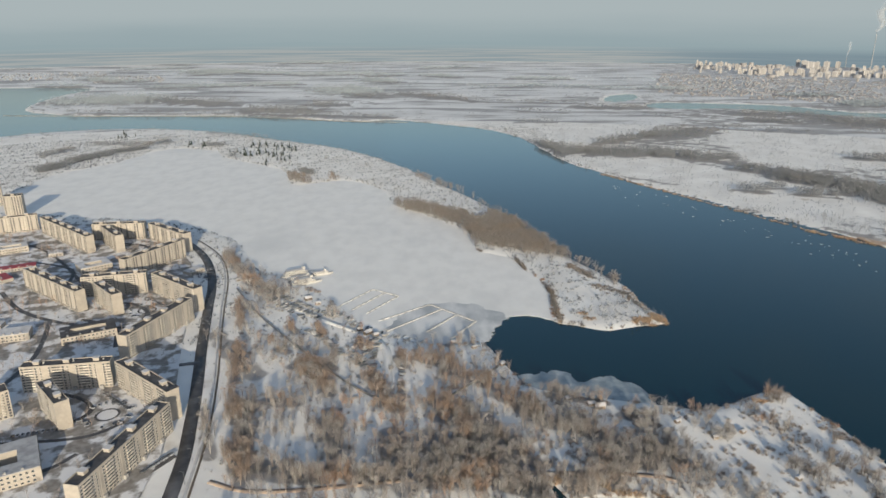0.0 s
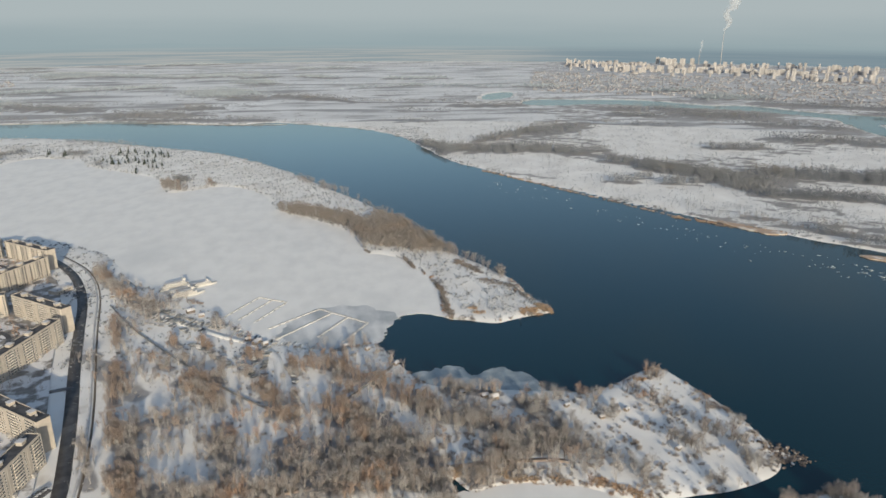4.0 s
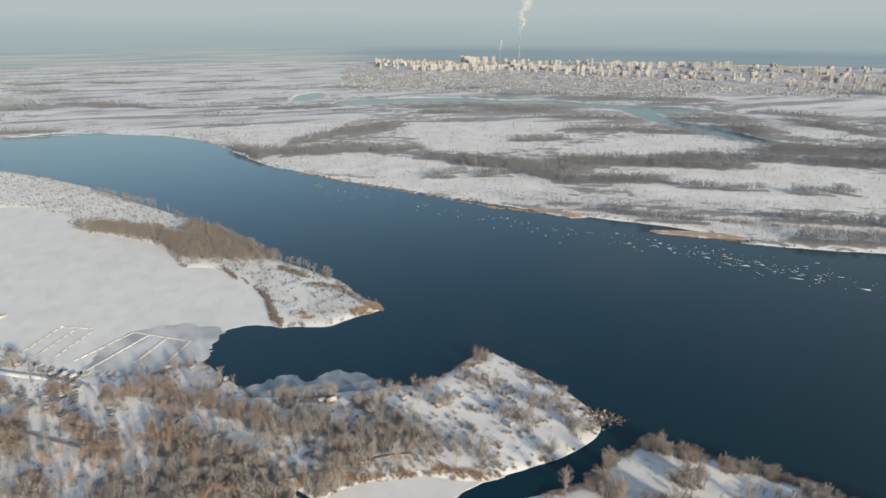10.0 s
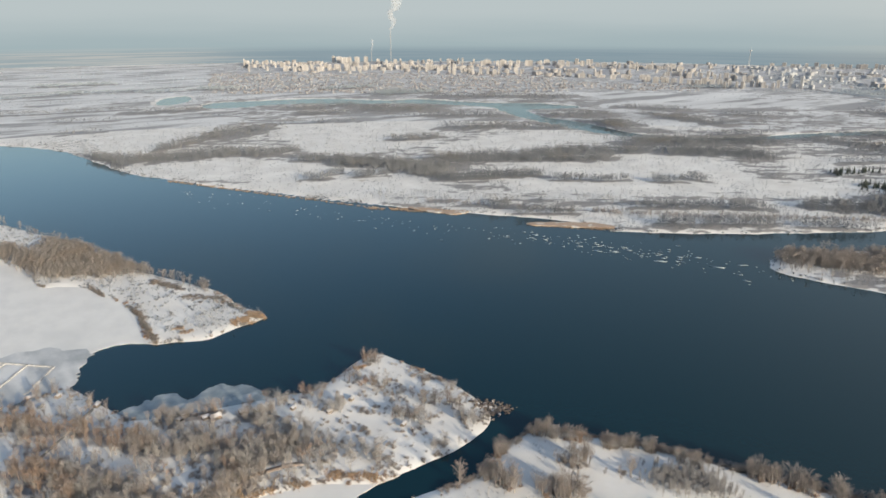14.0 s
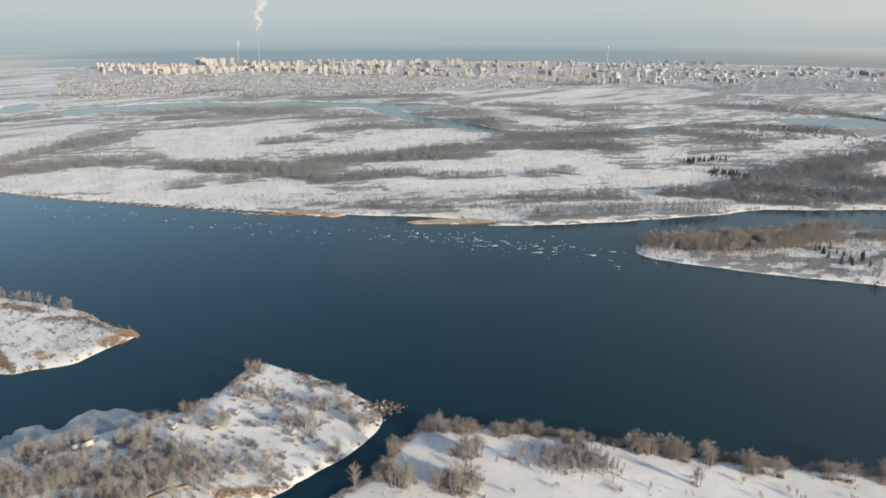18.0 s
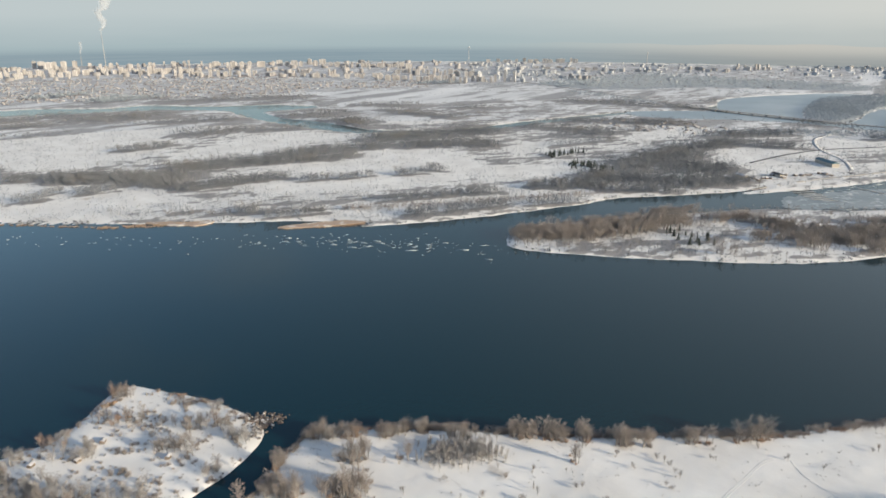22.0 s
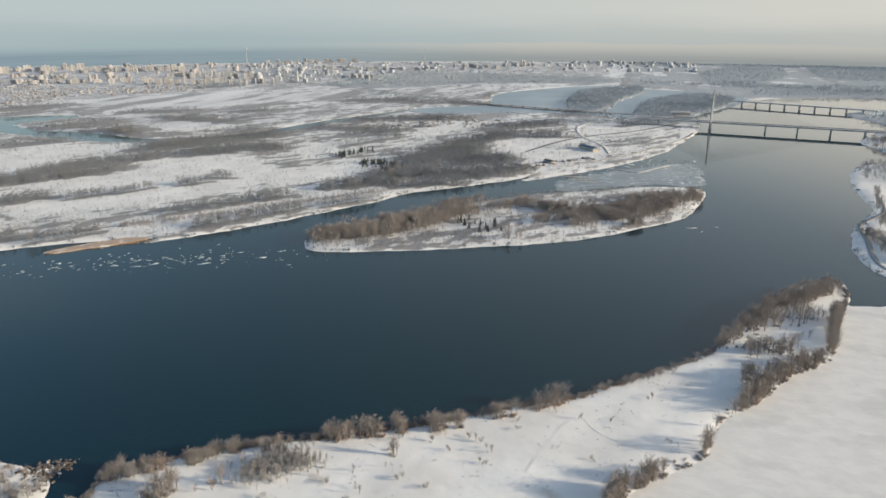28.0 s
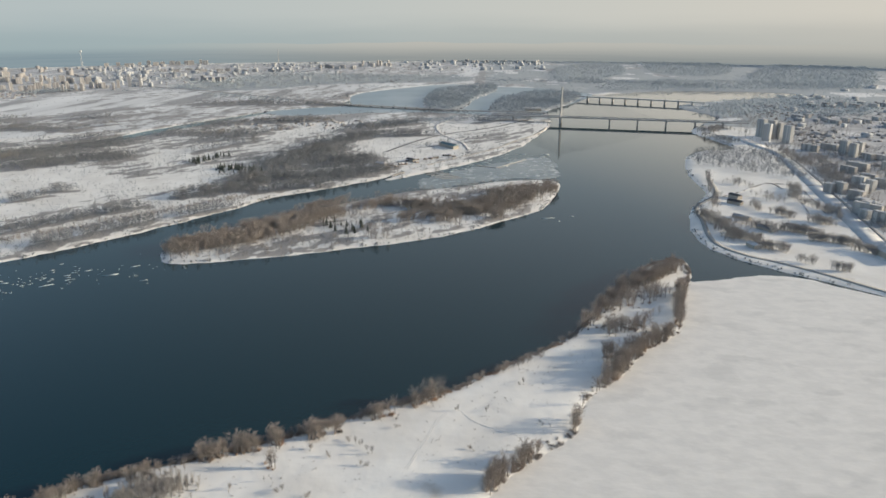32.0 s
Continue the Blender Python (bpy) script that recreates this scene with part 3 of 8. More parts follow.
SPIT_EDGE_B = [
    (294, 316, 317, 285, 4, 26), (300, 325, 322, 307, 3, 16), (324, 273, 342, 261, 3, 16), (344, 253, 349, 249, 2, 5), (352, 235, 357, 220, 3, 10),
    (376, 197, 385, 181, 3, 14), (388, 178, 393, 162, 3, 14), (398, 157, 401, 150, 3, 7), (408, 134, 415, 122, 3, 11), (416, 117, 421, 111, 2, 5),
    (435, 95, 447, 78, 3, 7), (457, 67, 475, 45, 3, 14),
]
SPIT_EDGE_LOW = [
    (303, 316, 327, 277, 3, 34), (327, 277, 362, 238, 3, 44), (362, 238, 382, 196, 3, 42), (382, 196, 405, 162, 3, 36), (405, 162, 434, 109, 3, 50),
    (434, 109, 467, 64, 3, 46), (467, 64, 510, 18, 3, 44), (510, 18, 564, -28, 4, 60),
]
SPIT_SAPLINGS = [
    (309, 243), (281, 268), (289, 255), (302, 253), (269, 251), (361, 145), (350, 135), (390, 151), (394, 127), (408, 106), (426, 74), (460, 52),
    (438, 76), (453, 33), (500, -16), (459, 10), (442, -29), (381, 88), (396, 88), (333, 154), (309, 181), (300, 193), (347, 116), (407, 19),
    (334, 177), (348, 165), (309, 207), (321, 159), (285, 225), (326, 247), (330, 245), (389, 114), (405, 97),
]
SPIT_EDGE_C = [
    (288, 277, 301, 265, 5, 18), (310, 248, 315, 240, 2, 3), (378, 153, 369, 143, 2, 3), (237, 295, 245, 272, 6, 22), (256, 264, 273, 241, 7, 30),
    (257, 307, 267, 307, 3, 7), (241, 303, 248, 305, 3, 5), (220, 299, 228, 304, 2, 4), (203, 308, 209, 308, 2, 3),
]
CAPE_TREES = [
    (229, 457, 241, 423, 8, 12), (250, 473, 260, 467, 4, 6), (228, 392, 244, 370, 7, 14), (255, 396, 282, 366, 6, 14), (262, 360, 275, 348, 5, 9),
    (230, 342, 250, 323, 5, 12), (148, 404, 173, 374, 10, 20), (142, 433, 160, 414, 7, 16), (178, 435, 198, 417, 4, 8), (100, 408, 124, 384, 10, 22),
    (171, 371, 192, 352, 8, 12), (164, 457, 172, 453, 3, 3), (193, 451, 198, 446, 2, 2), (280, 401, 286, 395, 2, 3), (93, 436, 116, 407, 10, 18),
    (201, 432, 202, 424, 3, 4),
]
BANK_WOODS_A = [
    (-127, 388, -73, 372, 10, 70), (-152, 469, -129, 393, 9, 55), (-135, 471, -108, 465, 6, 22), (-84, 453, -69, 380, 9, 60),
    (-36, 425, -22, 368, 12, 70), (-11, 409, 52, 388, 24, 190), (-15, 373, 24, 374, 12, 80), (-3, 450, 30, 444, 10, 50), (57, 458, 83, 435, 10, 50),
    (84, 443, 113, 421, 10, 46), (78, 367, 114, 377, 12, 70), (112, 400, 137, 390, 14, 70), (139, 410, 152, 388, 9, 34), (-125, 525, -99, 504, 7, 32),
    (-147, 558, -137, 552, 5, 10),
]
BANK_WOODS_B = [
    (-76, 534, -67, 528, 4, 9), (-52, 489, -50, 489, 3, 7), (-33, 485, -31, 485, 3, 7), (-4, 512, 3, 511, 4, 9), (6, 490, 10, 490, 3, 6),
    (34, 500, 39, 500, 4, 7), (-209, 587, -157, 511, 14, 26), (-267, 819, -206, 713, 9, 90), (-206, 713, -175, 679, 6, 26),
    (-179, 458, -155, 397, 5, 16), (-100, 537, -91, 521, 5, 10), (13, 426, 44, 419, 9, 46), (32, 373, 72, 357, 10, 60), (-64, 379, -39, 372, 8, 36),
    (82, 481, 124, 467, 6, 30), (133, 449, 152, 438, 6, 18),
]
HARBOUR_WOODS = [
    (1250, 490, 1425, 285, 34, 110), (1440, 450, 1785, 335, 40, 150), (1090, 520, 1180, 430, 16, 50), (1955, 95, 2110, -75, 24, 60), (1555, 205, 1665,
    75, 8, 18), (1800, 410, 2025, 245, 30, 50), (1445, 680, 1615, 590, 24, 60), (2015, -35, 2115, -90, 8, 12), (1670, 690, 1835, 575, 24, 50), (1870,
    890, 1965, 550, 24, 80), (2140, 785, 2260, 380, 20, 70),
]
PARK_TREES = [
    (1160, -461, 1050, -486, 9, 60), (1230, -490, 1150, -470, 10, 40), (1055, -400, 1032, -421, 9, 40), (1110, -390, 1060, -380, 8, 16),
    (970, -375, 940, -420, 10, 60), (1015, -435, 995, -460, 8, 34), (1040, -288, 980, -300, 12, 60), (990, -305, 905, -298, 12, 70),
    (930, -300, 905, -330, 9, 60), (885, -318, 868, -352, 7, 46), (920, -400, 915, -425, 7, 34), (911, -425, 900, -450, 8, 40),
    (802, -380, 798, -398, 4, 14), (830, -350, 818, -368, 3, 8), (1000, -330, 950, -365, 12, 44), (1150, -340, 1080, -320, 7, 24),
    (1180, -410, 1120, -430, 16, 14), (1270, -390, 1220, -420, 16, 14), (1330, -372, 1180, -340, 4, 30), (860, -460, 885, -440, 7, 30),
    (1080, -500, 1020, -480, 4, 20), (1525, -640, 950, -530, 26, 260), (2215, -730, 1265, -660, 120, 420), (1810, -465, 1690, -530, 30, 90),
    (1850, -500, 1930, -560, 24, 90), (1640, -600, 1300, -590, 14, 120),
]
ISLAND_WOODS = [
    (790, 420, 850, 335, 20, 300), (810, 415, 890, 330, 22, 300), (850, 330, 940, 275, 16, 170), (880, 350, 1000, 255, 26, 420), (1000, 300, 1060, 262, 14, 120),
    (1045, 275, 1140, 205, 11, 130), (1020, 215, 1068, 172, 9, 70), (950, 150, 975, 135, 8, 26), (1045, 170, 1030, 120, 12, 90), (1040, 130, 960, 80, 26, 170),
    (1055, 90, 1000, 55, 24, 140), (1050, 50, 1110, -40, 22, 330), (1110, 35, 1200, -80, 13, 150), (1000, 55, 1060, -20, 14, 110), (1120, -20, 1175, -85, 12, 120),
    (985, 22, 996, 6, 7, 22), (1025, 260, 1020, 225, 6, 14), (870, 185, 876, 155, 4, 8),
]

NEAR_PLAIN, BACK_PLAIN, FAR_PLAIN = PLAIN_WOODS_A + PLAIN_WOODS_B + PLAIN_WOODS_C, BACK_WOODS_A + BACK_WOODS_B + BACK_WOODS_C, REMOTE_WOODS_A + REMOTE_WOODS_B


def smooth(points, closed=True, step=4):
    """A Catmull-Rom line through the points."""
    p = np.array(points, float)
    k = len(p)
    out = []
    for i in range(k if closed else k - 1):
        if closed:
            a, b, c, d = p[i - 1], p[i], p[(i + 1) % k], p[(i + 2) % k]
        else:
            a, b, c, d = p[max(i - 1, 0)], p[i], p[i + 1], p[min(i + 2, k - 1)]
        for u in np.arange(step) / step:
            out.append(0.5 * (2 * b + (c - a) * u + (2 * a - 5 * b + 4 * c - d) * u * u + (3 * b - a - 3 * c + d) * u ** 3))
    if not closed:
        out.append(p[-1])
    return np.array(out)


def signed(P, poly, reach=60.0):
    """Distance of points to a closed line, minus inside; cut off at reach."""
    out = np.full(len(P), reach)
    lo, hi = poly.min(0) - reach, poly.max(0) + reach
    near = np.nonzero(((P > lo) & (P < hi)).all(1))[0]
    if not len(near):
        return out
    Q = P[near]
    d2 = np.full(len(Q), reach ** 2)
    inside = np.zeros(len(Q), bool)
    for a, b in zip(poly, np.roll(poly, -1, 0)):
        e = b - a
        if a[1] != b[1]:
            m = (a[1] > Q[:, 1]) != (b[1] > Q[:, 1])
            inside ^= m & (Q[:, 0] < (b[0] - a[0]) * (Q[:, 1] - a[1]) / (b[1] - a[1]) + a[0])
        s = np.nonzero((Q[:, 0] > min(a[0], b[0]) - reach) & (Q[:, 0] < max(a[0], b[0]) + reach) & (Q[:, 1] > min(a[1], b[1]) - reach) & (Q[:, 1] < max(a[1], b[1]) + reach))[0]
        if len(s):
            w = Q[s] - a
            h = np.clip((w @ e) / max(e @ e, 1e-9), 0, 1)
            d2[s] = np.minimum(d2[s], ((w - h[:, None] * e) ** 2).sum(1))
    d = np.sqrt(d2)
    out[near] = np.where(inside, -d, d)
    return out


def ripple(P, size, seed=0.0):
    """Cheap smooth noise in about -1 to 1 from a few crossed waves."""
    x, y = P[:, 0] / size, P[:, 1] / size
    v = np.zeros(len(P))
    for k in range(5):
        a = 1.3 * k + seed
        f = 1.0 + 0.63 * k
        v += np.sin(f * (x * math.cos(a) + y * math.sin(a)) * 2.1 + 2.7 * k + seed + 1.5 * np.sin(f * 0.7 * (x * math.sin(a * 1.7) - y * math.cos(a * 1.7)))) / (1 + 0.4 * k)
    return v / 2.6


RIVER = smooth(FAR_SHORE + RIGHT_BANK + NEAR_SHORE)
WATERS = [RIVER] + [smooth(p) for p in (POND, BACK_WATER, STREAM, EAST_LAKE, FAR_LAKE)]
LANDS = [smooth(p) for p in (NORTH_SPIT, ISLAND, SOUTH_SPIT, WOOD_ISLE_1, WOOD_ISLE_2)]
GAP = -0.42
MEADOWS = [smooth(p) for p in (MEADOW_1, MEADOW_2, MEADOW_3, MEADOW_4, MEADOW_5, MEADOW_6, MEADOW_7, MEADOW_8, MEADOW_9, MEADOW_10, MEADOW_11, MEADOW_12, MEADOW_13, MEADOW_14, MEADOW_15, MEADOW_16, MEADOW_17, MEADOW_18, MEADOW_19, MEADOW_20)]


def landness(P):
    """Metres from the nearest water, minus out on the water."""
    P = np.asarray(P, float)
    far = np.clip(np.hypot(P[:, 0], P[:, 1]) / 900.0, 0.4, 2.5)
    w = P + np.stack([ripple(P, 22.0, 1.0), ripple(P, 22.0, 5.0)], 1) * 2.2 * far[:, None]
    v = np.full(len(P), 60.0)
    for poly in WATERS:
        v = np.minimum(v, signed(w, poly))
    for poly in LANDS:
        v = np.maximum(v, -signed(w, poly))
    return v


def ground_z(P, v=None):
    P = np.asarray(P, float)
    if v is None:
        v = landness(P)
    z = np.where(v < 0, np.maximum(v * 0.2, -4.0), 2.0 * (1 - np.exp(-np.maximum(v, 0) / 5.0)))
    return z + np.clip(v / 40.0, 0, 1) * 0.34 * ripple(P, 40.0, 2.0) + np.clip(v / 10.0, 0, 1) * 0.13 * ripple(P, 9.0, 3.0)


def mesh_of(name, verts, faces, mats, index=None):
    """A mesh from arrays; faces all of one size."""
    me = bpy.data.meshes.new(name)
    verts = np.asarray(verts, np.float32)
    faces = np.asarray(faces, np.int32)
    k = faces.shape[1]
    me.vertices.add(len(verts))
    me.vertices.foreach_set("co", verts.ravel())
    me.loops.add(faces.size)
    me.loops.foreach_set("vertex_index", faces.ravel())
    me.polygons.add(len(faces))
    me.polygons.foreach_set("loop_start", np.arange(len(faces), dtype=np.int32) * k)
    for m in mats:
        me.materials.append(m)
    if index is not None:
        me.polygons.foreach_set("material_index", np.asarray(index, np.int32))
    me.update(calc_edges=True)
    return me


def part(name, data, material, parent, label=""):
    """Links a bmesh or mesh as one object under a thing."""
    if isinstance(data, bmesh.types.BMesh):
        me = bpy.data.meshes.new(name)
        data.to_mesh(me)
        data.free()
        me.materials.append(material)
    else:
        me = data
    ob = new(name, me)
    ob.parent = parent
    if label:
        ob["label"] = label
    return ob


def thing(name, x, y, z, turn=0.0, label="", category="", group="", kind=""):
    ob = new(name)
    ob.matrix_basis = pose(x, y, z, 0, 0, turn)
    ob.empty_display_size = 0.5
    return tagged(ob, label, category, group, kind)


def box(bm, x0, y0, z0, x1, y1, z1, bevel=0.0):
    r = bmesh.ops.create_cube(bm, size=1.0, matrix=Matrix.Translation(((x0 + x1) / 2, (y0 + y1) / 2, (z0 + z1) / 2)) @ Matrix.Diagonal((abs(x1 - x0), abs(y1 - y0), abs(z1 - z0), 1)))
    if bevel:
        es = {e for v in r["verts"] for e in v.link_edges}
        bmesh.ops.bevel(bm, geom=list(es), offset=bevel, segments=1, affect="EDGES")
    return bm


def boxes(*rows, bevel=0.0):
    bm = bmesh.new()
    for r in rows:
        box(bm, *r, bevel=bevel)
    return bm

# ---------- ground: one sheet out to the horizon ----------
def ring_sheet(radii, angles):
    R, A = np.meshgrid(radii, np.radians(angles), indexing="ij")
    P = np.stack([R * np.sin(A), R * np.cos(A)], -1).reshape(-1, 2)
    i = np.arange(len(radii) - 1)[:, None] * len(angles) + np.arange(len(angles) - 1)[None]
    F = np.stack([i, i + 1, i + 1 + len(angles), i + len(angles)], -1).reshape(-1, 4)
    return P, F


def wood_mask(p, gap, seed):
    """How thickly scrub fills the plain between the meadows, 0 to 1; also the depth into a meadow."""
    d = np.full(len(p), 60.0)
    for m in MEADOWS:
        d = np.minimum(d, signed(p, m))
    t = radians(-38)
    w = np.stack([(p[:, 0] * math.cos(t) + p[:, 1] * math.sin(t)) / 3.2, -p[:, 0] * math.sin(t) + p[:, 1] * math.cos(t)], 1)
    edge = ripple(w, 15.0, 1.0) * 30 + ripple(w, 5.5, 4.0) * 16 + ripple(p, 9.0, 2.0) * 5 - 4
    thick = 0.6 * ripple(w, 46.0, seed) + 0.6 * ripple(w, 13.0, seed + 3.0) + 0.5 * ripple(p, 12.0, 7.0)
    az = np.degrees(np.arctan2(p[:, 0], p[:, 1]))
    thick = thick - np.clip((20 - az) / 12.0, 0, 1) * 0.45 - np.clip((np.hypot(p[:, 0], p[:, 1]) - 2700) / 500.0, 0, 1) * 0.6
    return np.clip((thick - gap) * 1.5, 0, 1) * np.clip((d + edge) / 14.0, 0, 1), d


def belt_mask(p, belts, grow=0.8):
    """How far within the belts of trees, from 0 outside to 1 inside."""
    out = np.zeros(len(p))
    wave = 0.8 + 0.5 * ripple(p, 26.0, 4.0)
    for x0, y0, x1, y1, w, _ in belts:
        lo, hi = np.minimum((x0, y0), (x1, y1)) - 2 * w - 20, np.maximum((x0, y0), (x1, y1)) + 2 * w + 20
        k = np.nonzero(((p > lo) & (p < hi)).all(1))[0]
        if not len(k):
            continue
        a, e = np.array([x0, y0], float), np.array([x1 - x0, y1 - y0], float)
        q = p[k] - a
        h = np.clip(q @ e / max(e @ e, 1.0), 0, 1)
        d = np.hypot(*(q - h[:, None] * e).T)
        out[k] = np.maximum(out[k], np.clip((w * grow * wave[k] - d) / (0.5 * w + 5) + 0.5, 0, 1))
    return out


radii = np.concatenate([[0.02], np.linspace(5, 320, 12)[:-1], 320 * (4930 / 320) ** np.linspace(0, 1, 390)])
angles = np.concatenate([np.linspace(-180, -46, 20)[:-1], np.linspace(-46, 128, 540), np.linspace(128, 180, 9)[1:]])
GP, GF = ring_sheet(radii, angles)
GV = landness(GP)
GZ = ground_z(GP, GV)
GC = GP[GF].mean(1)
GR, GA = np.hypot(GC[:, 0], GC[:, 1]), np.degrees(np.arctan2(GC[:, 0], GC[:, 1]))
cover = np.zeros(len(GC), int)
cover[GR > 2000] = 1
# most of the eastern plain takes the floor that has haze in its colour
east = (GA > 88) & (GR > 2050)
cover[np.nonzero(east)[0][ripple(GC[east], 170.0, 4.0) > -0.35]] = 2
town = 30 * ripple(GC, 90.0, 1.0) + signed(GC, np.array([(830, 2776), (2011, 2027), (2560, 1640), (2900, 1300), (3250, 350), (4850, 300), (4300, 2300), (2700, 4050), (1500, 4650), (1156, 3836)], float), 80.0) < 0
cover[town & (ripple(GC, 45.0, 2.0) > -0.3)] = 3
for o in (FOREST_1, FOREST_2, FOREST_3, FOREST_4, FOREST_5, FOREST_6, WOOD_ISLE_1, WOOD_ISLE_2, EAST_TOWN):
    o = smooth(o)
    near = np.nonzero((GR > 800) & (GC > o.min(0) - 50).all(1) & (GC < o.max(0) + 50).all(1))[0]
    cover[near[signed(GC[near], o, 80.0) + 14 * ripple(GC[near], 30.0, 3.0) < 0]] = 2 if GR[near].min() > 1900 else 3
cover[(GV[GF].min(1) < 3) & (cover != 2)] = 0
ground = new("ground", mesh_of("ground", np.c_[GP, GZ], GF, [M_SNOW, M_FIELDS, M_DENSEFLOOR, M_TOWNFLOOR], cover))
ground.data.polygons.foreach_set("use_smooth", np.ones(len(GF), bool))
GR_V, GA_V = np.hypot(GP[:, 0], GP[:, 1]), np.degrees(np.arctan2(GP[:, 0], GP[:, 1]))
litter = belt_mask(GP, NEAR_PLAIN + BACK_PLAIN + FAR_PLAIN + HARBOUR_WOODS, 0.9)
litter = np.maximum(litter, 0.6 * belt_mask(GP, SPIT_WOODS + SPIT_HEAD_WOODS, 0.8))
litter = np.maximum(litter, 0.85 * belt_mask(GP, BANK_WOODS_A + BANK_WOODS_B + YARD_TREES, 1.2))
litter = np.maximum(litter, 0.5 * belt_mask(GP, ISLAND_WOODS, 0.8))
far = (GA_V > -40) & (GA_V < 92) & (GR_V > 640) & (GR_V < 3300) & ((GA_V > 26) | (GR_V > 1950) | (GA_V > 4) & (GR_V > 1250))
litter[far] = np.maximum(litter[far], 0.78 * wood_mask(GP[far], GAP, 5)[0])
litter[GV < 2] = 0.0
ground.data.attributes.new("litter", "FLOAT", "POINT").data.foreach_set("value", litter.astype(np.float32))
tagged(ground, "snow-covered river lowland with dry grass showing through", "ground", kind="structure")

wp, wf = ring_sheet(np.concatenate([[0.02, 5], 200 * (4925 / 200) ** np.linspace(0, 1, 30)]), np.linspace(-180, 180, 73))
water = new("water", mesh_of("water", np.c_[wp, np.zeros(len(wp))], wf, [M_WATER]))
tagged(water, "dark blue open river water with fine ripples", "water", kind="structure")


def flat_sheet(name, outline, z, thick, material, label, category, wobble=2.0, reach=1.0):
    q = smooth(outline, step=10)
    q = q + np.stack([ripple(q, 14.0, 0.3), ripple(q, 14.0, 4.0)], 1) * wobble + np.stack([ripple(q, 3.6, 1.3), ripple(q, 3.6, 5.0)], 1) * wobble * 0.35
    bm = bmesh.new()
    vs = [bm.verts.new((x, y, z)) for x, y in q]
    bmesh.ops.triangulate(bm, faces=[bm.faces.new(vs)], ngon_method="EAR_CLIP")
    ext = bmesh.ops.extrude_face_region(bm, geom=bm.faces[:])
    bmesh.ops.translate(bm, vec=(0, 0, -thick), verts=[v for v in ext["geom"] if isinstance(v, bmesh.types.BMVert)])
    bmesh.ops.recalc_face_normals(bm, faces=bm.faces[:])
    me = bpy.data.meshes.new(name)
    bm.to_mesh(me)
    bm.free()
    me.materials.append(material)
    return tagged(new(name, me), label, category, kind="structure")


flat_sheet("bay_ice", BAY_ICE, 0.30, 0.35, M_ICE, "snow-covered ice sheet over the wide bay", "ice")
M_EAST_ICE = mat("wind_swept_ice", (0.745, 0.73, 0.705), (0.685, 0.673, 0.653), 0.09, 0.6, 0.25, 0.2, c3=(0.625, 0.616, 0.60), scale3=0.04, lo3=0.56, hi3=0.66, detail=13.0, stretch=(1.0, 0.6, 1.0), lo=0.40, hi=0.60)
flat_sheet("backwater_ice", EAST_ICE, 0.30, 0.35, M_EAST_ICE, "wind-swept snowy ice over the backwater", "ice")
flat_sheet("channel_ice", CHANNEL_ICE, 0.30, 0.35, M_ICE, "snowy ice at the head of the narrow channel", "ice")
flat_sheet("thin_ice", THIN_ICE, 0.42, 0.3, M_THIN, "grey wet ice round the jetties at the open water", "ice", 5.0)

M_SLUSH = mat("grey_slush", (0.15, 0.185, 0.205), (0.22, 0.25, 0.265), 0.015, 0.25, c3=(0.42, 0.44, 0.45), scale3=0.05, lo3=0.58, hi3=0.68, detail=8.0)
flat_sheet("slush_ice", SLUSH, 0.12, 0.1, M_SLUSH, "grey slush ice off the boat harbour", "ice", 8.0)
# added sheets: their blue-grey colour replaces the sky reflected in the lakes
M_LAKE_TONE = mat("blue_lake_tone", (0.30, 0.375, 0.42), (0.26, 0.325, 0.368), 0.006, 0.45, c3=(0.37, 0.43, 0.465), scale3=0.004, lo3=0.5, hi3=0.7, detail=8.0)
flat_sheet("lake_ice", EAST_LAKE, 0.10, 0.1, M_LAKE_TONE, "flat blue-grey sheet added over the eastern lake arm", "ice", 3.0)
flat_sheet("lake_ice", FAR_LAKE, 0.14, 0.1, M_LAKE_TONE, "flat blue-grey sheet added over the lake behind the bridge", "ice", 3.0)
flat_sheet("shelf_ice", CAPE_ICE, 0.28, 0.3, M_SHELF, "blue-grey shelf of ice along the wooded bank", "ice", 4.5)

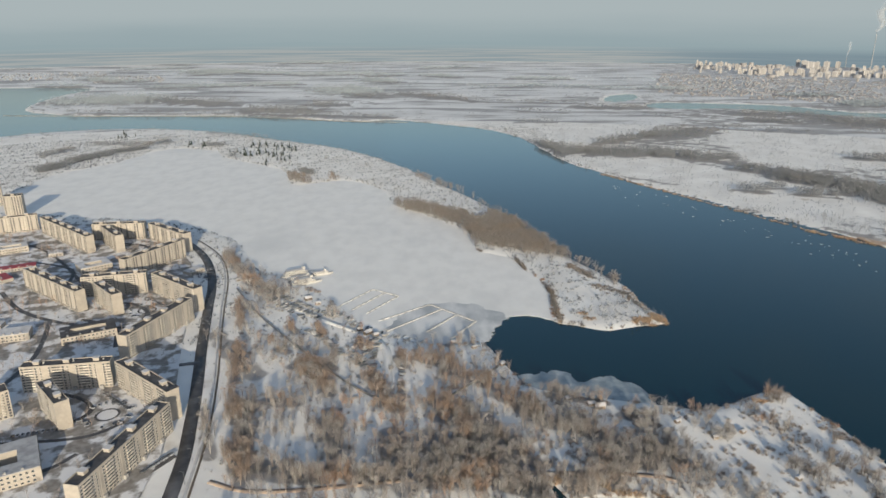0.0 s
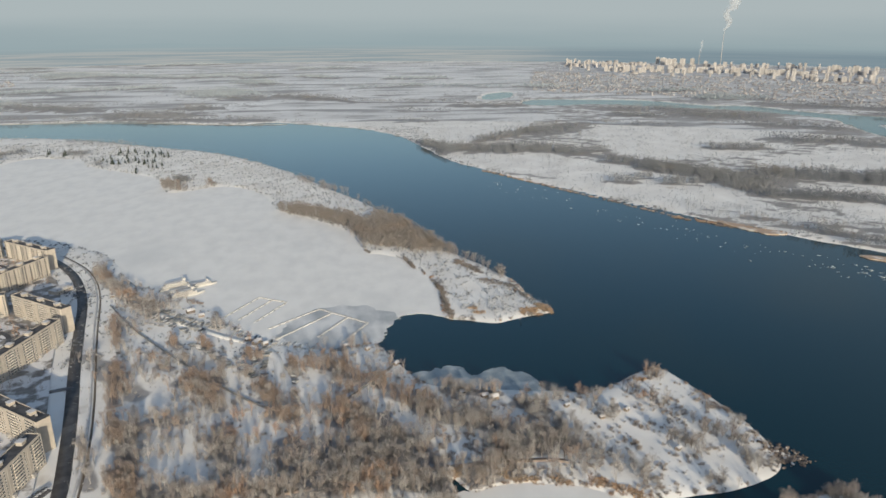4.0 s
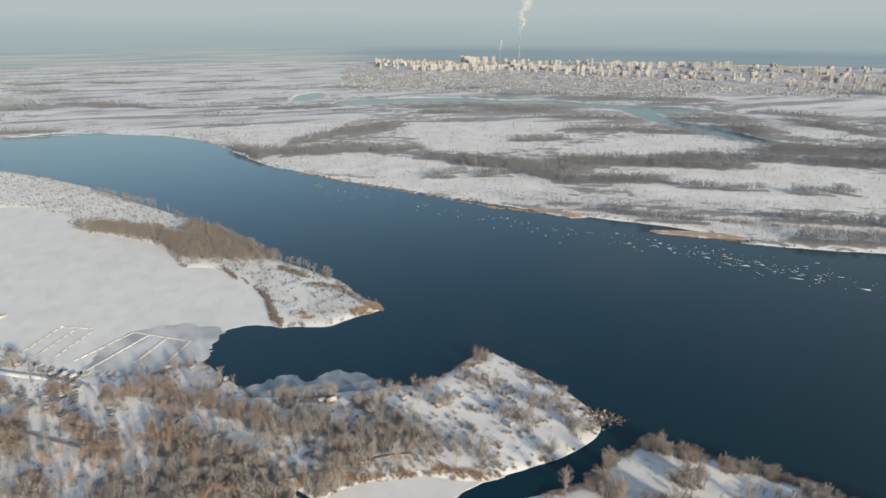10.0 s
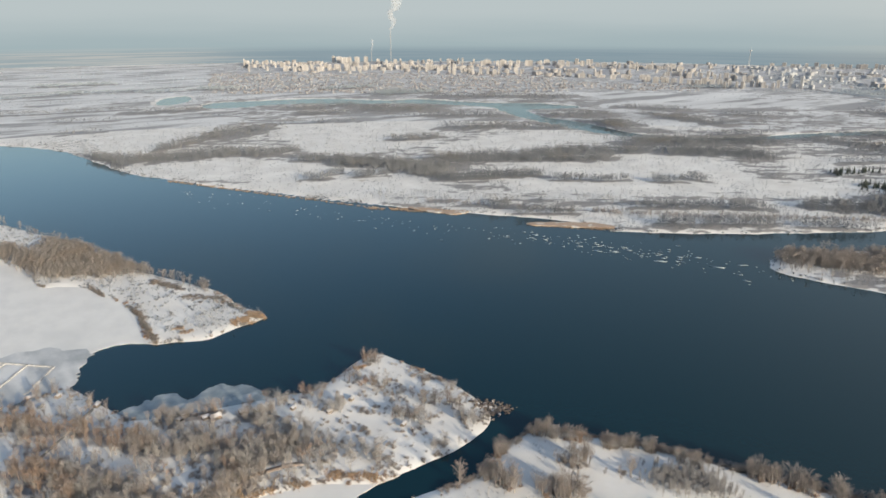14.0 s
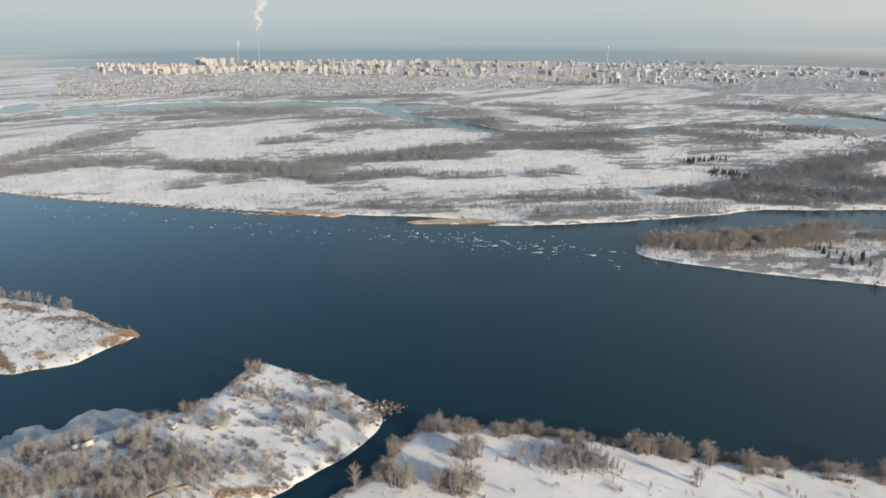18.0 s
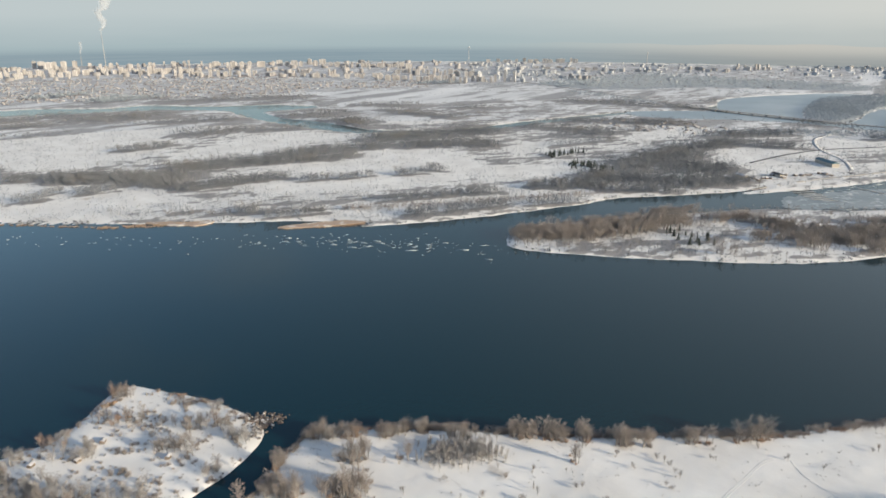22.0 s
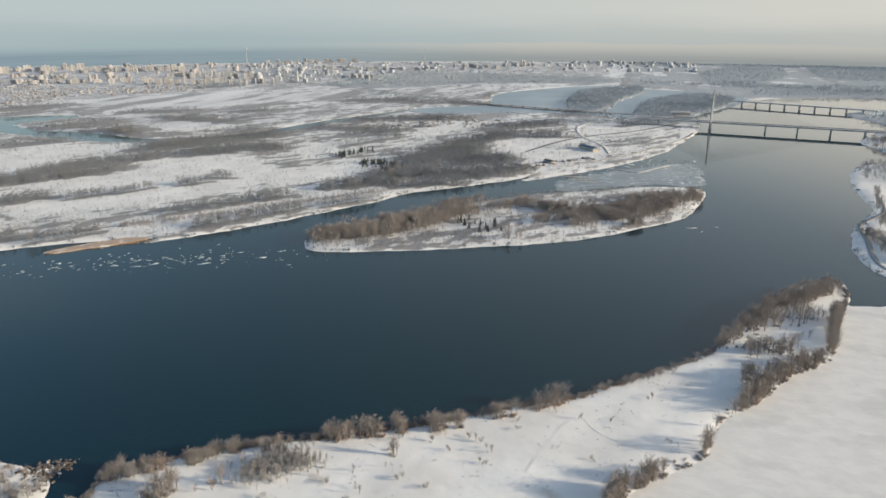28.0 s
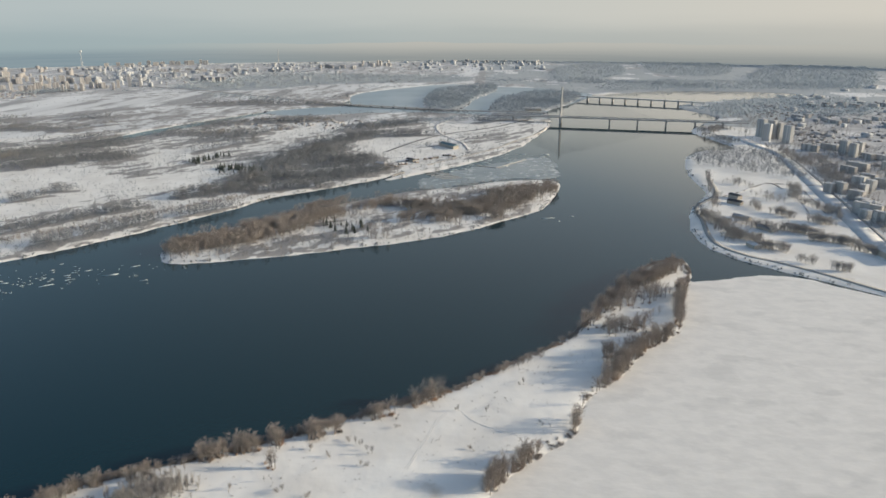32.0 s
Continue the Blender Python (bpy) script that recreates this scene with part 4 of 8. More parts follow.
# ---------- far distance: glowing backdrop of the plain beyond the sheet, haze painted in ---
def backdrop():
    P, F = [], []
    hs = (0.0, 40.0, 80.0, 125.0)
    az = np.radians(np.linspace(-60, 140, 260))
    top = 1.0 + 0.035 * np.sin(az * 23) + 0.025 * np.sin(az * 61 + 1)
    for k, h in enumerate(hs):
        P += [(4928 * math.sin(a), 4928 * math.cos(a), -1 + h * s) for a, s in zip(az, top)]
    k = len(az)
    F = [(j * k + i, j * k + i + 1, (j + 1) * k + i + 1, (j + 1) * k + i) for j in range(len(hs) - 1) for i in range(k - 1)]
    m = bpy.data.materials.new("hazy_distance")
    m.use_nodes = True
    n, l = m.node_tree.nodes, m.node_tree.links
    n.clear()
    geo = n.new("ShaderNodeNewGeometry")
    mp = n.new("ShaderNodeMapping")
    mp.inputs["Scale"].default_value = (0.0016, 0.0016, 0.11)
    l.new(geo.outputs["Position"], mp.inputs[0])
    t = n.new("ShaderNodeTexNoise")
    t.inputs["Scale"].default_value = 1.0
    t.inputs["Detail"].default_value = 8.0
    l.new(mp.outputs[0], t.inputs["Vector"])
    sep = n.new("ShaderNodeSeparateXYZ")
    l.new(geo.outputs["Position"], sep.inputs[0])

    def ramp(src, a, z):
        r = n.new("ShaderNodeMapRange")
        r.interpolation_type = "SMOOTHSTEP"
        r.inputs["From Min"].default_value, r.inputs["From Max"].default_value = a, z
        l.new(src, r.inputs[0])
        return r.outputs[0]

    def blend(f, a, z):
        c = n.new("ShaderNodeMix")
        c.data_type = "RGBA"
        l.new(f, c.inputs["Factor"])
        for sock, v in (("A", a), ("B", z)):
            if isinstance(v, tuple):
                c.inputs[sock].default_value = (*v, 1)
            else:
                l.new(v, c.inputs[sock])
        return c.outputs["Result"]

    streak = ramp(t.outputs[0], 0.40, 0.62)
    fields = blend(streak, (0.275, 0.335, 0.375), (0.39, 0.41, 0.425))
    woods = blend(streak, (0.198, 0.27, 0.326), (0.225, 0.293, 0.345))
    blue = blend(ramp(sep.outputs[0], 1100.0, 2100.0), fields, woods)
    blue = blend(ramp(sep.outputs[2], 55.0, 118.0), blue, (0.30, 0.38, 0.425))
    # to the east painted haze greys the woods and fades them into the pale sky
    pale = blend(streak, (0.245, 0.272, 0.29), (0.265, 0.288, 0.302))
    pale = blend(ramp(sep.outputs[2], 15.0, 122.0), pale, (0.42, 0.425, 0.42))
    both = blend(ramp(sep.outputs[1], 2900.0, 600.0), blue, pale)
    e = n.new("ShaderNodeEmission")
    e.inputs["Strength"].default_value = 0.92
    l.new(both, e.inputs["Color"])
    o = n.new("ShaderNodeOutputMaterial")
    l.new(e.outputs[0], o.inputs[0])
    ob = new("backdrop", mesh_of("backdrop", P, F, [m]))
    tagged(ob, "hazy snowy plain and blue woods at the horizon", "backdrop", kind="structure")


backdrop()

# ---------- trees ----------
def blade(a, b, width, side):
    """A thin twig: one triangle from a to b."""
    return [a - side * width / 2, a + side * width / 2, b]


def bare_tree(seed, height, spread, limbs, twigs, width, lean=0.3, low=0.25, sub=True):
    """Trunk and crown of a leafless tree as two triangle arrays."""
    r = np.random.RandomState(seed)
    trunk, crown = [], []
    top = np.array([r.normal(0, 0.03 * height), r.normal(0, 0.03 * height), height * 0.86])
    rb = height * 0.02 + 0.06
    ring = [np.array([math.cos(a), math.sin(a), 0]) for a in np.arange(5) * 2 * math.pi / 5]
    for i in range(5):
        a, b = ring[i] * rb - [0, 0, 0.5], ring[(i + 1) % 5] * rb - [0, 0, 0.5]
        trunk += [a, b, top]
    tips = []
    for k in range(limbs):
        f = low + (0.92 - low) * (k + r.rand()) / limbs
        base = top * f
        ang = k * 2.4 + r.normal(0, 0.4)
        reach = spread * (1.0 - 0.55 * abs(f - 0.5) * 2 * 0.8) * r.uniform(0.75, 1.1)
        rise = height * r.uniform(0.12, 0.30) * (1.15 - f)+ lean * reach
        end = base + np.array([math.cos(ang) * reach, math.sin(ang) * reach, rise])
        end[2] = min(end[2], height)
        side = np.array([-math.sin(ang), math.cos(ang), 0])
        crown += blade(base, end, rb * 0.8, side)
        crown += blade(base, end, rb * 0.8, np.array([0, 0, 1.0]))
        tips.append((base, end))
    for k in range(twigs):
        base, end = tips[r.randint(len(tips))]
        u = r.uniform(0.25, 1.0)
        p = base + (end - base) * u
        out = p * [1, 1, 0]
        out = out / (np.linalg.norm(out) + 0.3)
        d = np.array([r.normal(0, 0.75), r.normal(0, 0.75), r.uniform(-0.1, 1.3)]) + out * 0.7
        d /= np.linalg.norm(d)
        q = p + d * spread * r.uniform(0.28, 0.6)
        s = np.cross(d, r.normal(0, 1, 3))
        s /= np.linalg.norm(s) + 1e-6
        crown += blade(p, q, width * r.uniform(0.6, 1.3), s)
    return np.array(trunk).reshape(-1, 3), np.array(crown).reshape(-1, 3)


def shrub(seed, height, spread, n, width):
    r = np.random.RandomState(seed)
    out = []
    for k in range(n):
        a = r.uniform(0, 2 * math.pi)
        p = np.array([math.cos(a), math.sin(a), 0]) * spread * 0.6 * r.rand()
        q = p + np.array([math.cos(a + r.normal(0, .6)) * spread * r.uniform(.2, .6), math.sin(a + r.normal(0, .6)) * spread * r.uniform(.2, .6), height * r.uniform(.5, 1.0)])
        s = np.array([-math.sin(a * 3.1), math.cos(a * 3.1), 0])
        out += blade(p - [0, 0, 0.3], q, width * r.uniform(.6, 1.3), s)
        m = (p + q) / 2
        out += blade(m, m + r.normal(0, .45, 3) * [spread, spread, height * .5] + [0, 0, height * .2], width, np.array([s[1], -s[0], 0.3]))
    return np.array(out).reshape(-1, 3)


def conifer(seed, height):
    r = np.random.RandomState(seed)
    out = []
    for lv in range(7):
        z0 = height * (0.08 + 0.125 * lv)
        rad = height * 0.24 * (1 - lv / 7.6)
        m = 8
        for k in range(m):
            a = 2 * math.pi * (k + 0.5 * (lv % 2)) / m + r.normal(0, .1)
            tip = np.array([math.cos(a) * rad * r.uniform(.8, 1.15), math.sin(a) * rad * r.uniform(.8, 1.15), z0 - height * .02])
            s = np.array([-math.sin(a), math.cos(a), 0]) * rad * 0.75
            out += [np.array([0, 0, z0 + height * .2]) - s * .35, np.array([0, 0, z0 + height * .2]) + s * .35, tip]
            out += [tip + s * 0.5, tip - s * 0.5, np.array([0, 0, z0 + height * .12])]
    return np.array(out).reshape(-1, 3)


def scatter_mesh(name, protos, places, scales, rng, material, label, category):
    """Joins copies of prototypes, as triangles, into one object of kind stuff."""
    chunks = []
    which = rng.randint(len(protos), size=len(places))
    for k, pr in enumerate(protos):
        sel = which == k
        n = int(sel.sum())
        if not n:
            continue
        a = rng.uniform(0, 2 * math.pi, n)
        c, s = np.cos(a)[:, None], np.sin(a)[:, None]
        sc = scales[sel][:, None]
        wd = sc * rng.uniform(0.85, 1.2, n)[:, None]
        x = (pr[None, :, 0] * c - pr[None, :, 1] * s) * wd + places[sel][:, 0:1]
        y = (pr[None, :, 0] * s + pr[None, :, 1] * c) * wd + places[sel][:, 1:2]
        z = pr[None, :, 2] * sc + places[sel][:, 2:3]
        chunks.append(np.stack([x, y, z], -1).reshape(-1, 3))
    v = np.concatenate(chunks)
    ob = new(name, mesh_of(name, v, np.arange(len(v)).reshape(-1, 3), [material]))
    return tagged(ob, label, category, kind="stuff")


def in_belts(belts, rng, factor=1.0):
    """Points along belts, crowded to the middle, only on land."""
    out = []
    for x0, y0, x1, y1, w, n in belts:
        n = int(n * factor)
        u = rng.rand(n)[:, None]
        p = np.array([[x0, y0]]) * (1 - u) + np.array([[x1, y1]]) * u
        e = np.array([x1 - x0, y1 - y0], float)
        ln = np.linalg.norm(e) + 1e-6
        nrm = np.array([-e[1], e[0]]) / ln
        off = rng.normal(0, 0.55, n)
        p = p + nrm * (off * w)[:, None] + (e / ln) * (rng.normal(0, 0.35, n) * w)[:, None] 
        out.append(p)
    p = np.concatenate(out)
    v = landness(p)
    far = np.hypot(p[:, 0], p[:, 1]) > 900
    keep = (v > 1.0) & (~far | (ripple(p, 26.0, 4.0) > -0.55))
    p, v = p[keep], v[keep]
    return np.c_[p, ground_z(p, v)]


rng = np.random.RandomState(7)
NEAR_T = [bare_tree(10 + k, 11 + 0.9 * k, 3.5 + 0.2 * k, 22, 460, 0.075, lean=0.85, low=0.18) for k in range(6)]
LOW_T = [bare_tree(130 + k, 7.5 + 0.8 * k, 4.2, 18, 420, 0.085, lean=0.5, low=0.12) for k in range(3)]
TALL_T = [bare_tree(30 + k, 14 + k, 3.0, 24, 380, 0.085, lean=1.3, low=0.2) for k in range(3)]
MID_T = [np.concatenate(bare_tree(50 + k, 10 + k, 4.0, 10, 84, 0.32, lean=0.55, low=0.15)) for k in range(6)]
FAR_T = [np.concatenate(bare_tree(70 + k, 10 + k, 4.4, 2, 14, 1.2)[1:]) for k in range(6)]
FINE_T = [np.concatenate(bare_tree(60 + k, 10 + k, 3.8, 4, 19, 0.72, lean=0.6, low=0.1)[1:]) for k in range(6)]
YARD_T = [np.concatenate(bare_tree(65 + k, 11 + k, 4.0, 6, 30, 0.5)) for k in range(5)]
CLUMP = [np.concatenate([bare_tree(80 + k, 10 + k, 6.0, 2, 9, 2.8, lean=0.1)[1]]) for k in range(6)]
SHRUB_N = [shrub(90 + k, 2.6, 2.2, 40, 0.24) for k in range(5)]
SHRUB_S = [shrub(95 + k, 2.4, 2.4, 12, 0.4) for k in range(4)]
SHRUB_F = [shrub(100 + k, 3.0, 3.0, 7, 0.9) for k in range(4)]
CONIF = [conifer(110 + k, 11 + 2 * k) for k in range(3)]


def sow(name, protos, places, lo, hi, material, label, category):
    return scatter_mesh(name, protos, places, rng.uniform(lo, hi, len(places)), rng, material, label, category)


def open_ground(n, az0, az1, r0, r1, seed, gap=0.0, size=60.0):
    """Random spots on land within a sector, thinned by patches."""
    a = np.radians(rng.uniform(az0, az1, n))
    r = np.sqrt(rng.uniform(r0 ** 2, r1 ** 2, n))
    p = np.stack([r * np.sin(a), r * np.cos(a)], 1)
    p = p[ripple(p, size, seed) > gap]
    v = landness(p)
    keep = v > 3
    p, v = p[keep], v[keep]
    return np.c_[p, ground_z(p, v)]


sow("distant_woods", FINE_T, in_belts(NEAR_PLAIN * 6 + HARBOUR_WOODS * 3, rng), 0.7, 1.35, M_TWIG_FAR, "belts of bare grey-brown woodland on the snowy plain", "woods")
sow("middle_woods", FAR_T, in_belts(BACK_PLAIN, rng, 4.0), 0.6, 1.2, M_TWIG_FAR, "grey bare woods round the backwaters of the plain", "woods")
sow("remote_woods", CLUMP, in_belts(FAR_PLAIN * 4 + WOODS_FAR_B, rng, 1.5), 0.7, 1.2, M_WOODS_HAZE, "remote haze-pale woods between fields and lakes", "woods")


def plain_belts(n, az0, az1, r0, r1, seed, length=(120, 420), width=(10, 34)):
    """Hedges and wood strips lying across the plain, with the river's sweep."""
    q = np.random.RandomState(seed)
    out = []
    for _ in range(n):
        a, r = radians(q.uniform(az0, az1)), r0 * (r1 / r0) ** q.rand()
        x, y = r * math.sin(a), r * math.cos(a)
        t = radians(-38 + q.normal(0, 14)) if r < 2400 else -a + q.normal(0, 0.25)
        ln, w = q.uniform(*length) * (0.5 + r / 2600), q.uniform(*width) * (0.5 + r / 3200)
        out.append((x - math.cos(t) * ln / 2, y - math.sin(t) * ln / 2, x + math.cos(t) * ln / 2, y + math.sin(t) * ln / 2, w, int(ln * w / 75 / (0.6 + r / 3000))))
    return out


def plain_woods(n, az0, az1, r0, r1, gap, seed):
    """Spots of the woods that fill the plain between the meadows."""
    q = np.random.RandomState(seed)
    a, r = np.radians(q.uniform(az0, az1, n)), q.uniform(r0 ** 1.5, r1 ** 1.5, n) ** (1 / 1.5)
    p = np.stack([r * np.sin(a), r * np.cos(a)], 1)
    wooded, d = wood_mask(p, gap, 5)
    keep = (q.rand(n) < wooded) | (q.rand(n) < np.where(d > 0, 0.10, 0.04 + 0.25 * (ripple(p, 12.0, 6.0) > 0.55)))
    p = p[keep]
    v = landness(p)
    keep = v > 4
    return np.c_[p[keep], ground_z(p[keep], v[keep])]


def inside(outline, spacing, seed, jig=14.0):
    """Spots that fill an outline."""
    q = np.random.RandomState(seed)
    o = smooth(outline)
    lo, hi = o.min(0), o.max(0)
    n = int((hi - lo).prod() / spacing ** 2)
    p = q.uniform(lo, hi, (n, 2))
    p = p[signed(p, o, 80.0) + jig * ripple(p, 30.0, 3.0) < 0]
    p = p[np.hypot(p[:, 0], p[:, 1]) < 4880]
    v = landness(p)
    return np.c_[p, ground_z(p, v)][v > 0.5]


sow("plain_woods", FINE_T, plain_woods(34000, -5, 90, 640, 1900, GAP, 5), 0.3, 0.95, M_TWIG_FAR, "grey leafless woods and scrub between snowy meadows", "woods")
sow("backwater_woods", FAR_T, plain_woods(20000, -36, 90, 1900, 3300, GAP, 9), 0.4, 0.95, M_TWIG_FAR, "grey bare woods round the frozen backwaters", "woods")
sow("meadow_trees", FINE_T, np.concatenate([open_ground(15000, 14, 80, 640, 1150, 3.0, -0.3, 26.0), open_ground(15000, 0, 88, 1100, 2000, 6.0, 0.0, 40.0)]), 0.2, 0.75, M_TWIG_FAR, "scattered slender bare trees on the snowy meadows", "trees")
sow("west_hedges", FAR_T, in_belts(plain_belts(90, -36, 20, 2100, 4600, 15, (140, 620), (5, 14)), rng, 0.8), 0.4, 0.9, M_TWIG_FAR, "strips of bare scrub across the western plain", "woods")
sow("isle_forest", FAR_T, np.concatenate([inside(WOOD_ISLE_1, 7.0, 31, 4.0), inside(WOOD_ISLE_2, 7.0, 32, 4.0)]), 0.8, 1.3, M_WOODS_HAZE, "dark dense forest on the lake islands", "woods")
sow("town_trees", FINE_T, np.array([q for q in inside(EAST_TOWN, 13.0, 61) if math.sin(q[0] / 31.0) + math.sin(q[1] / 23.0 + q[0] / 60.0) > -0.6]), 0.6, 1.05, M_TWIG_FAR, "grey bare trees among the eastern blocks", "trees")
sow("park_wood", FINE_T, inside(PARK_WOOD, 7.0, 62, 8.0), 0.7, 1.1, M_TWIG_FAR, "dense grey wood at the edge of the riverside park", "woods")
sow("remote_forest", CLUMP, np.concatenate([inside(f, 14.0, 40 + k) for k, f in enumerate((FOREST_1, FOREST_2, FOREST_3, FOREST_4, FOREST_5, FOREST_6))]), 0.8, 1.35, M_FOREST_HAZE, "remote forest beyond the bridges, paled by haze in its colour", "woods")
sow("remote_scrub", FAR_T, open_ground(5500, 88, 126, 2300, 4800, 4.0, -0.2, 120.0), 0.6, 1.2, M_FOREST_HAZE, "remote scattered woods beyond the bridges", "woods")
sow("remote_hedges", CLUMP, in_belts(plain_belts(200, -36, 92, 2900, 4800, 6, (200, 900), (5, 16)), rng, 0.35), 0.7, 1.2, M_WOODS_HAZE, "remote haze-pale strips of woodland on the plain", "woods")
sow("park_trees", MID_T, in_belts(PARK_TREES, rng, 2.3), 0.5, 1.05, M_TWIG_GREY, "bare trees of a snowy riverside park", "trees")
sow("shore_scrub", MID_T, in_belts([(600, 905, 660, 825, 7, 60), (690, 790, 745, 720, 8, 80), (770, 705, 830, 640, 12, 170), (830, 640, 900, 570, 10, 120), (900, 575, 1000, 490, 12, 150), (1000, 490, 1090, 415, 9, 110)], rng, 1.2), 0.25, 0.6, M_TWIG_ISLE, "low brown scrub behind the far shore", "shrubs")
sow("island_woods", MID_T, in_belts(ISLAND_WOODS, rng, 1.5), 0.55, 1.3, M_TWIG_ISLE, "dense brown bare trees on the river island", "woods")
sow("spit_woods", MID_T, in_belts([(*b[:4], b[4] * 1.45, b[5]) for b in SPIT_WOODS], rng, 1.45), 0.45, 1.3, M_TWIG_RUST, "brown bare trees along the spit", "woods")
sow("spit_head_woods", FINE_T, in_belts(SPIT_HEAD_WOODS, rng, 5.0), 0.5, 0.95, M_TWIG_FAR, "grey bare scrub wood at the head of the spit", "woods")
sow("plain_shrubs", SHRUB_F, open_ground(30000, -38, 100, 700, 2200, 3.0, -0.1, 40.0), 0.2, 0.75, M_TWIG_FAR, "scattered bare shrubs over the snowy plain", "shrubs")
sow("spit_shrubs", SHRUB_F, np.concatenate([q[(q[:, 0] < 260) & (q[:, 1] > 560)] for q in [open_ground(80000, -38, 26, 560, 1900, 2.0, 0.0, 11.0)]]), 0.3, 0.95, M_TWIG_FAR, "low grey shrubs over the snowy spit", "shrubs")
sow("spit_hedge", SHRUB_N, in_belts(SPIT_HEDGE, rng, 1.0), 0.5, 1.3, M_TWIG_RUST, "low brown brush along the ice edge of the spit", "shrubs")


def shore_spots(outlines, gap, inset, r0, r1):
    """Spots a few metres inland along the shores."""
    out = []
    for q in outlines:
        for a, c in zip(q, np.roll(q, -1, 0)):
            n = int(np.linalg.norm(c - a) / gap) + 1
            u = rng.rand(n)[:, None]
            out.append(a + (c - a) * u + rng.normal(0, inset, (n, 2)))
    p = np.concatenate(out)
    r = np.hypot(p[:, 0], p[:, 1])
    p = p[(r > r0) & (r < r1)]
    v = landness(p)
    k = (v > 0.3) & (v < 9) & (ripple(p, 0.025 * r0 + 4.0, 2.0) + 0.5 * ripple(p, 60.0, 1.0) > 0.0)
    return np.c_[p[k], ground_z(p[k], v[k])]


sow("shore_brush", SHRUB_N, shore_spots([RIVER] + LANDS, 0.7, 3.0, 330, 760), 0.2, 1.0, M_TWIG, "brown brush and dry grass along the near shores", "shrubs")
sow("far_shore_brush", SHRUB_F, shore_spots(WATERS + LANDS, 1.6, 5.0, 760, 2600), 0.5, 1.1, M_TWIG_FAR, "bare brush along the far shores", "shrubs")

# ---------- near woods on the river bank ----------
CLEARINGS = [
    (-139, 509, 20), (-153, 511, 15), (-113, 403, 20), (-91, 397, 12), (-49, 420, 16), (-63, 447, 10), (-152, 615, 34), (-113, 598, 27),
    (-80, 571, 23), (-49, 546, 22), (-31, 495, 16), (-16, 580, 19), (-138, 653, 29), (32, 474, 13), (42, 441, 11), (58, 484, 12), (86, 406, 13),
    (72, 395, 10), (133, 449, 9), (169, 444, 13), (179, 423, 16), (219, 422, 27), (209, 381, 26), (218, 352, 32), (262, 381, 26), (220, 454, 23),
    (256, 433, 21), (-19, 434, 7), (-215, 663, 24), (-193, 564, 19), (-172, 513, 17), (63, 442, 7), (113, 421, 7), (20, 411, 5), (-77, 501, 10),
    (-2, 519, 11), (248, 351, 25),
]


def east_of_wall(p):
    """Metres to the right of the embankment wall."""
    return p[:, 0] - np.interp(p[:, 1], [330, 397, 499, 560, 648, 728, 784, 830, 872], [-158, -168, -191, -206, -230, -251, -273, -298, -330])


def bank_spots(n, keep_clear=1.0):
    p = np.stack([rng.uniform(-330, 330, n), rng.uniform(325, 830, n)], 1)
    az = np.degrees(np.arctan2(p[:, 0], p[:, 1]))
    ok = (east_of_wall(p) > 26 + 14 * ripple(p, 18.0, 8.0)) & (az < 44) & (np.hypot(p[:, 0], p[:, 1]) > 335)
    d = np.full(n, 99.0)
    for x, y, r in CLEARINGS:
        d = np.minimum(d, np.hypot(p[:, 0] - x, p[:, 1] - y) - r * keep_clear)
    ok &= d + 9 * ripple(p, 12.0, 1.0) > 0
    p = p[ok]
    lim = -0.62 + np.clip((p[:, 0] - 80) / 150.0, 0, 1) * 1.1 + np.clip((p[:, 1] - 600) / 150.0, 0, 1) * 0.8
    p = p[(ripple(p, 30.0, 6.0) > lim) & (ripple(p, 9.0, 4.0) > -0.3)]
    v = landness(p)
    k = (v > 2) & (signed(p, BANK_LAND) < 0)
    return np.c_[p[k], ground_z(p[k], v[k])]


BANK_LAND = np.array([(-345, 325), (165, 325), (290, 345), (305, 375), (260, 500), (60, 560), (40, 640), (-120, 720), (-330, 900)], float)
TREE_PARTS = []
for k, (tr, cr) in enumerate(NEAR_T + TALL_T + LOW_T):
    TREE_PARTS.append((mesh_of("trunk", tr, np.arange(len(tr)).reshape(-1, 3), [M_BARK]), mesh_of("crown", cr, np.arange(len(cr)).reshape(-1, 3), [M_TWIG if k % 3 else M_TWIG_GREY])))
TREE_LABELS = ["bare brown tree with a wide twiggy crown on snow", "bare russet tree with a spreading crown in the wood", "leafless brown tree with ascending limbs on the bank",
               "tall slender leafless poplar in the riverside wood"]


def single_tree(k, x, y, z, s, group="trees of the riverside wood"):
    th = thing("bare_tree", x, y, z, random.uniform(0, 360), TREE_LABELS[3] if 6 <= k < 9 else TREE_LABELS[k % 3], "tree", group)
    th.scale = (s, s, s)
    part("trunk", TREE_PARTS[k][0], None, th)
    part("crown", TREE_PARTS[k][1], None, th)
    return th


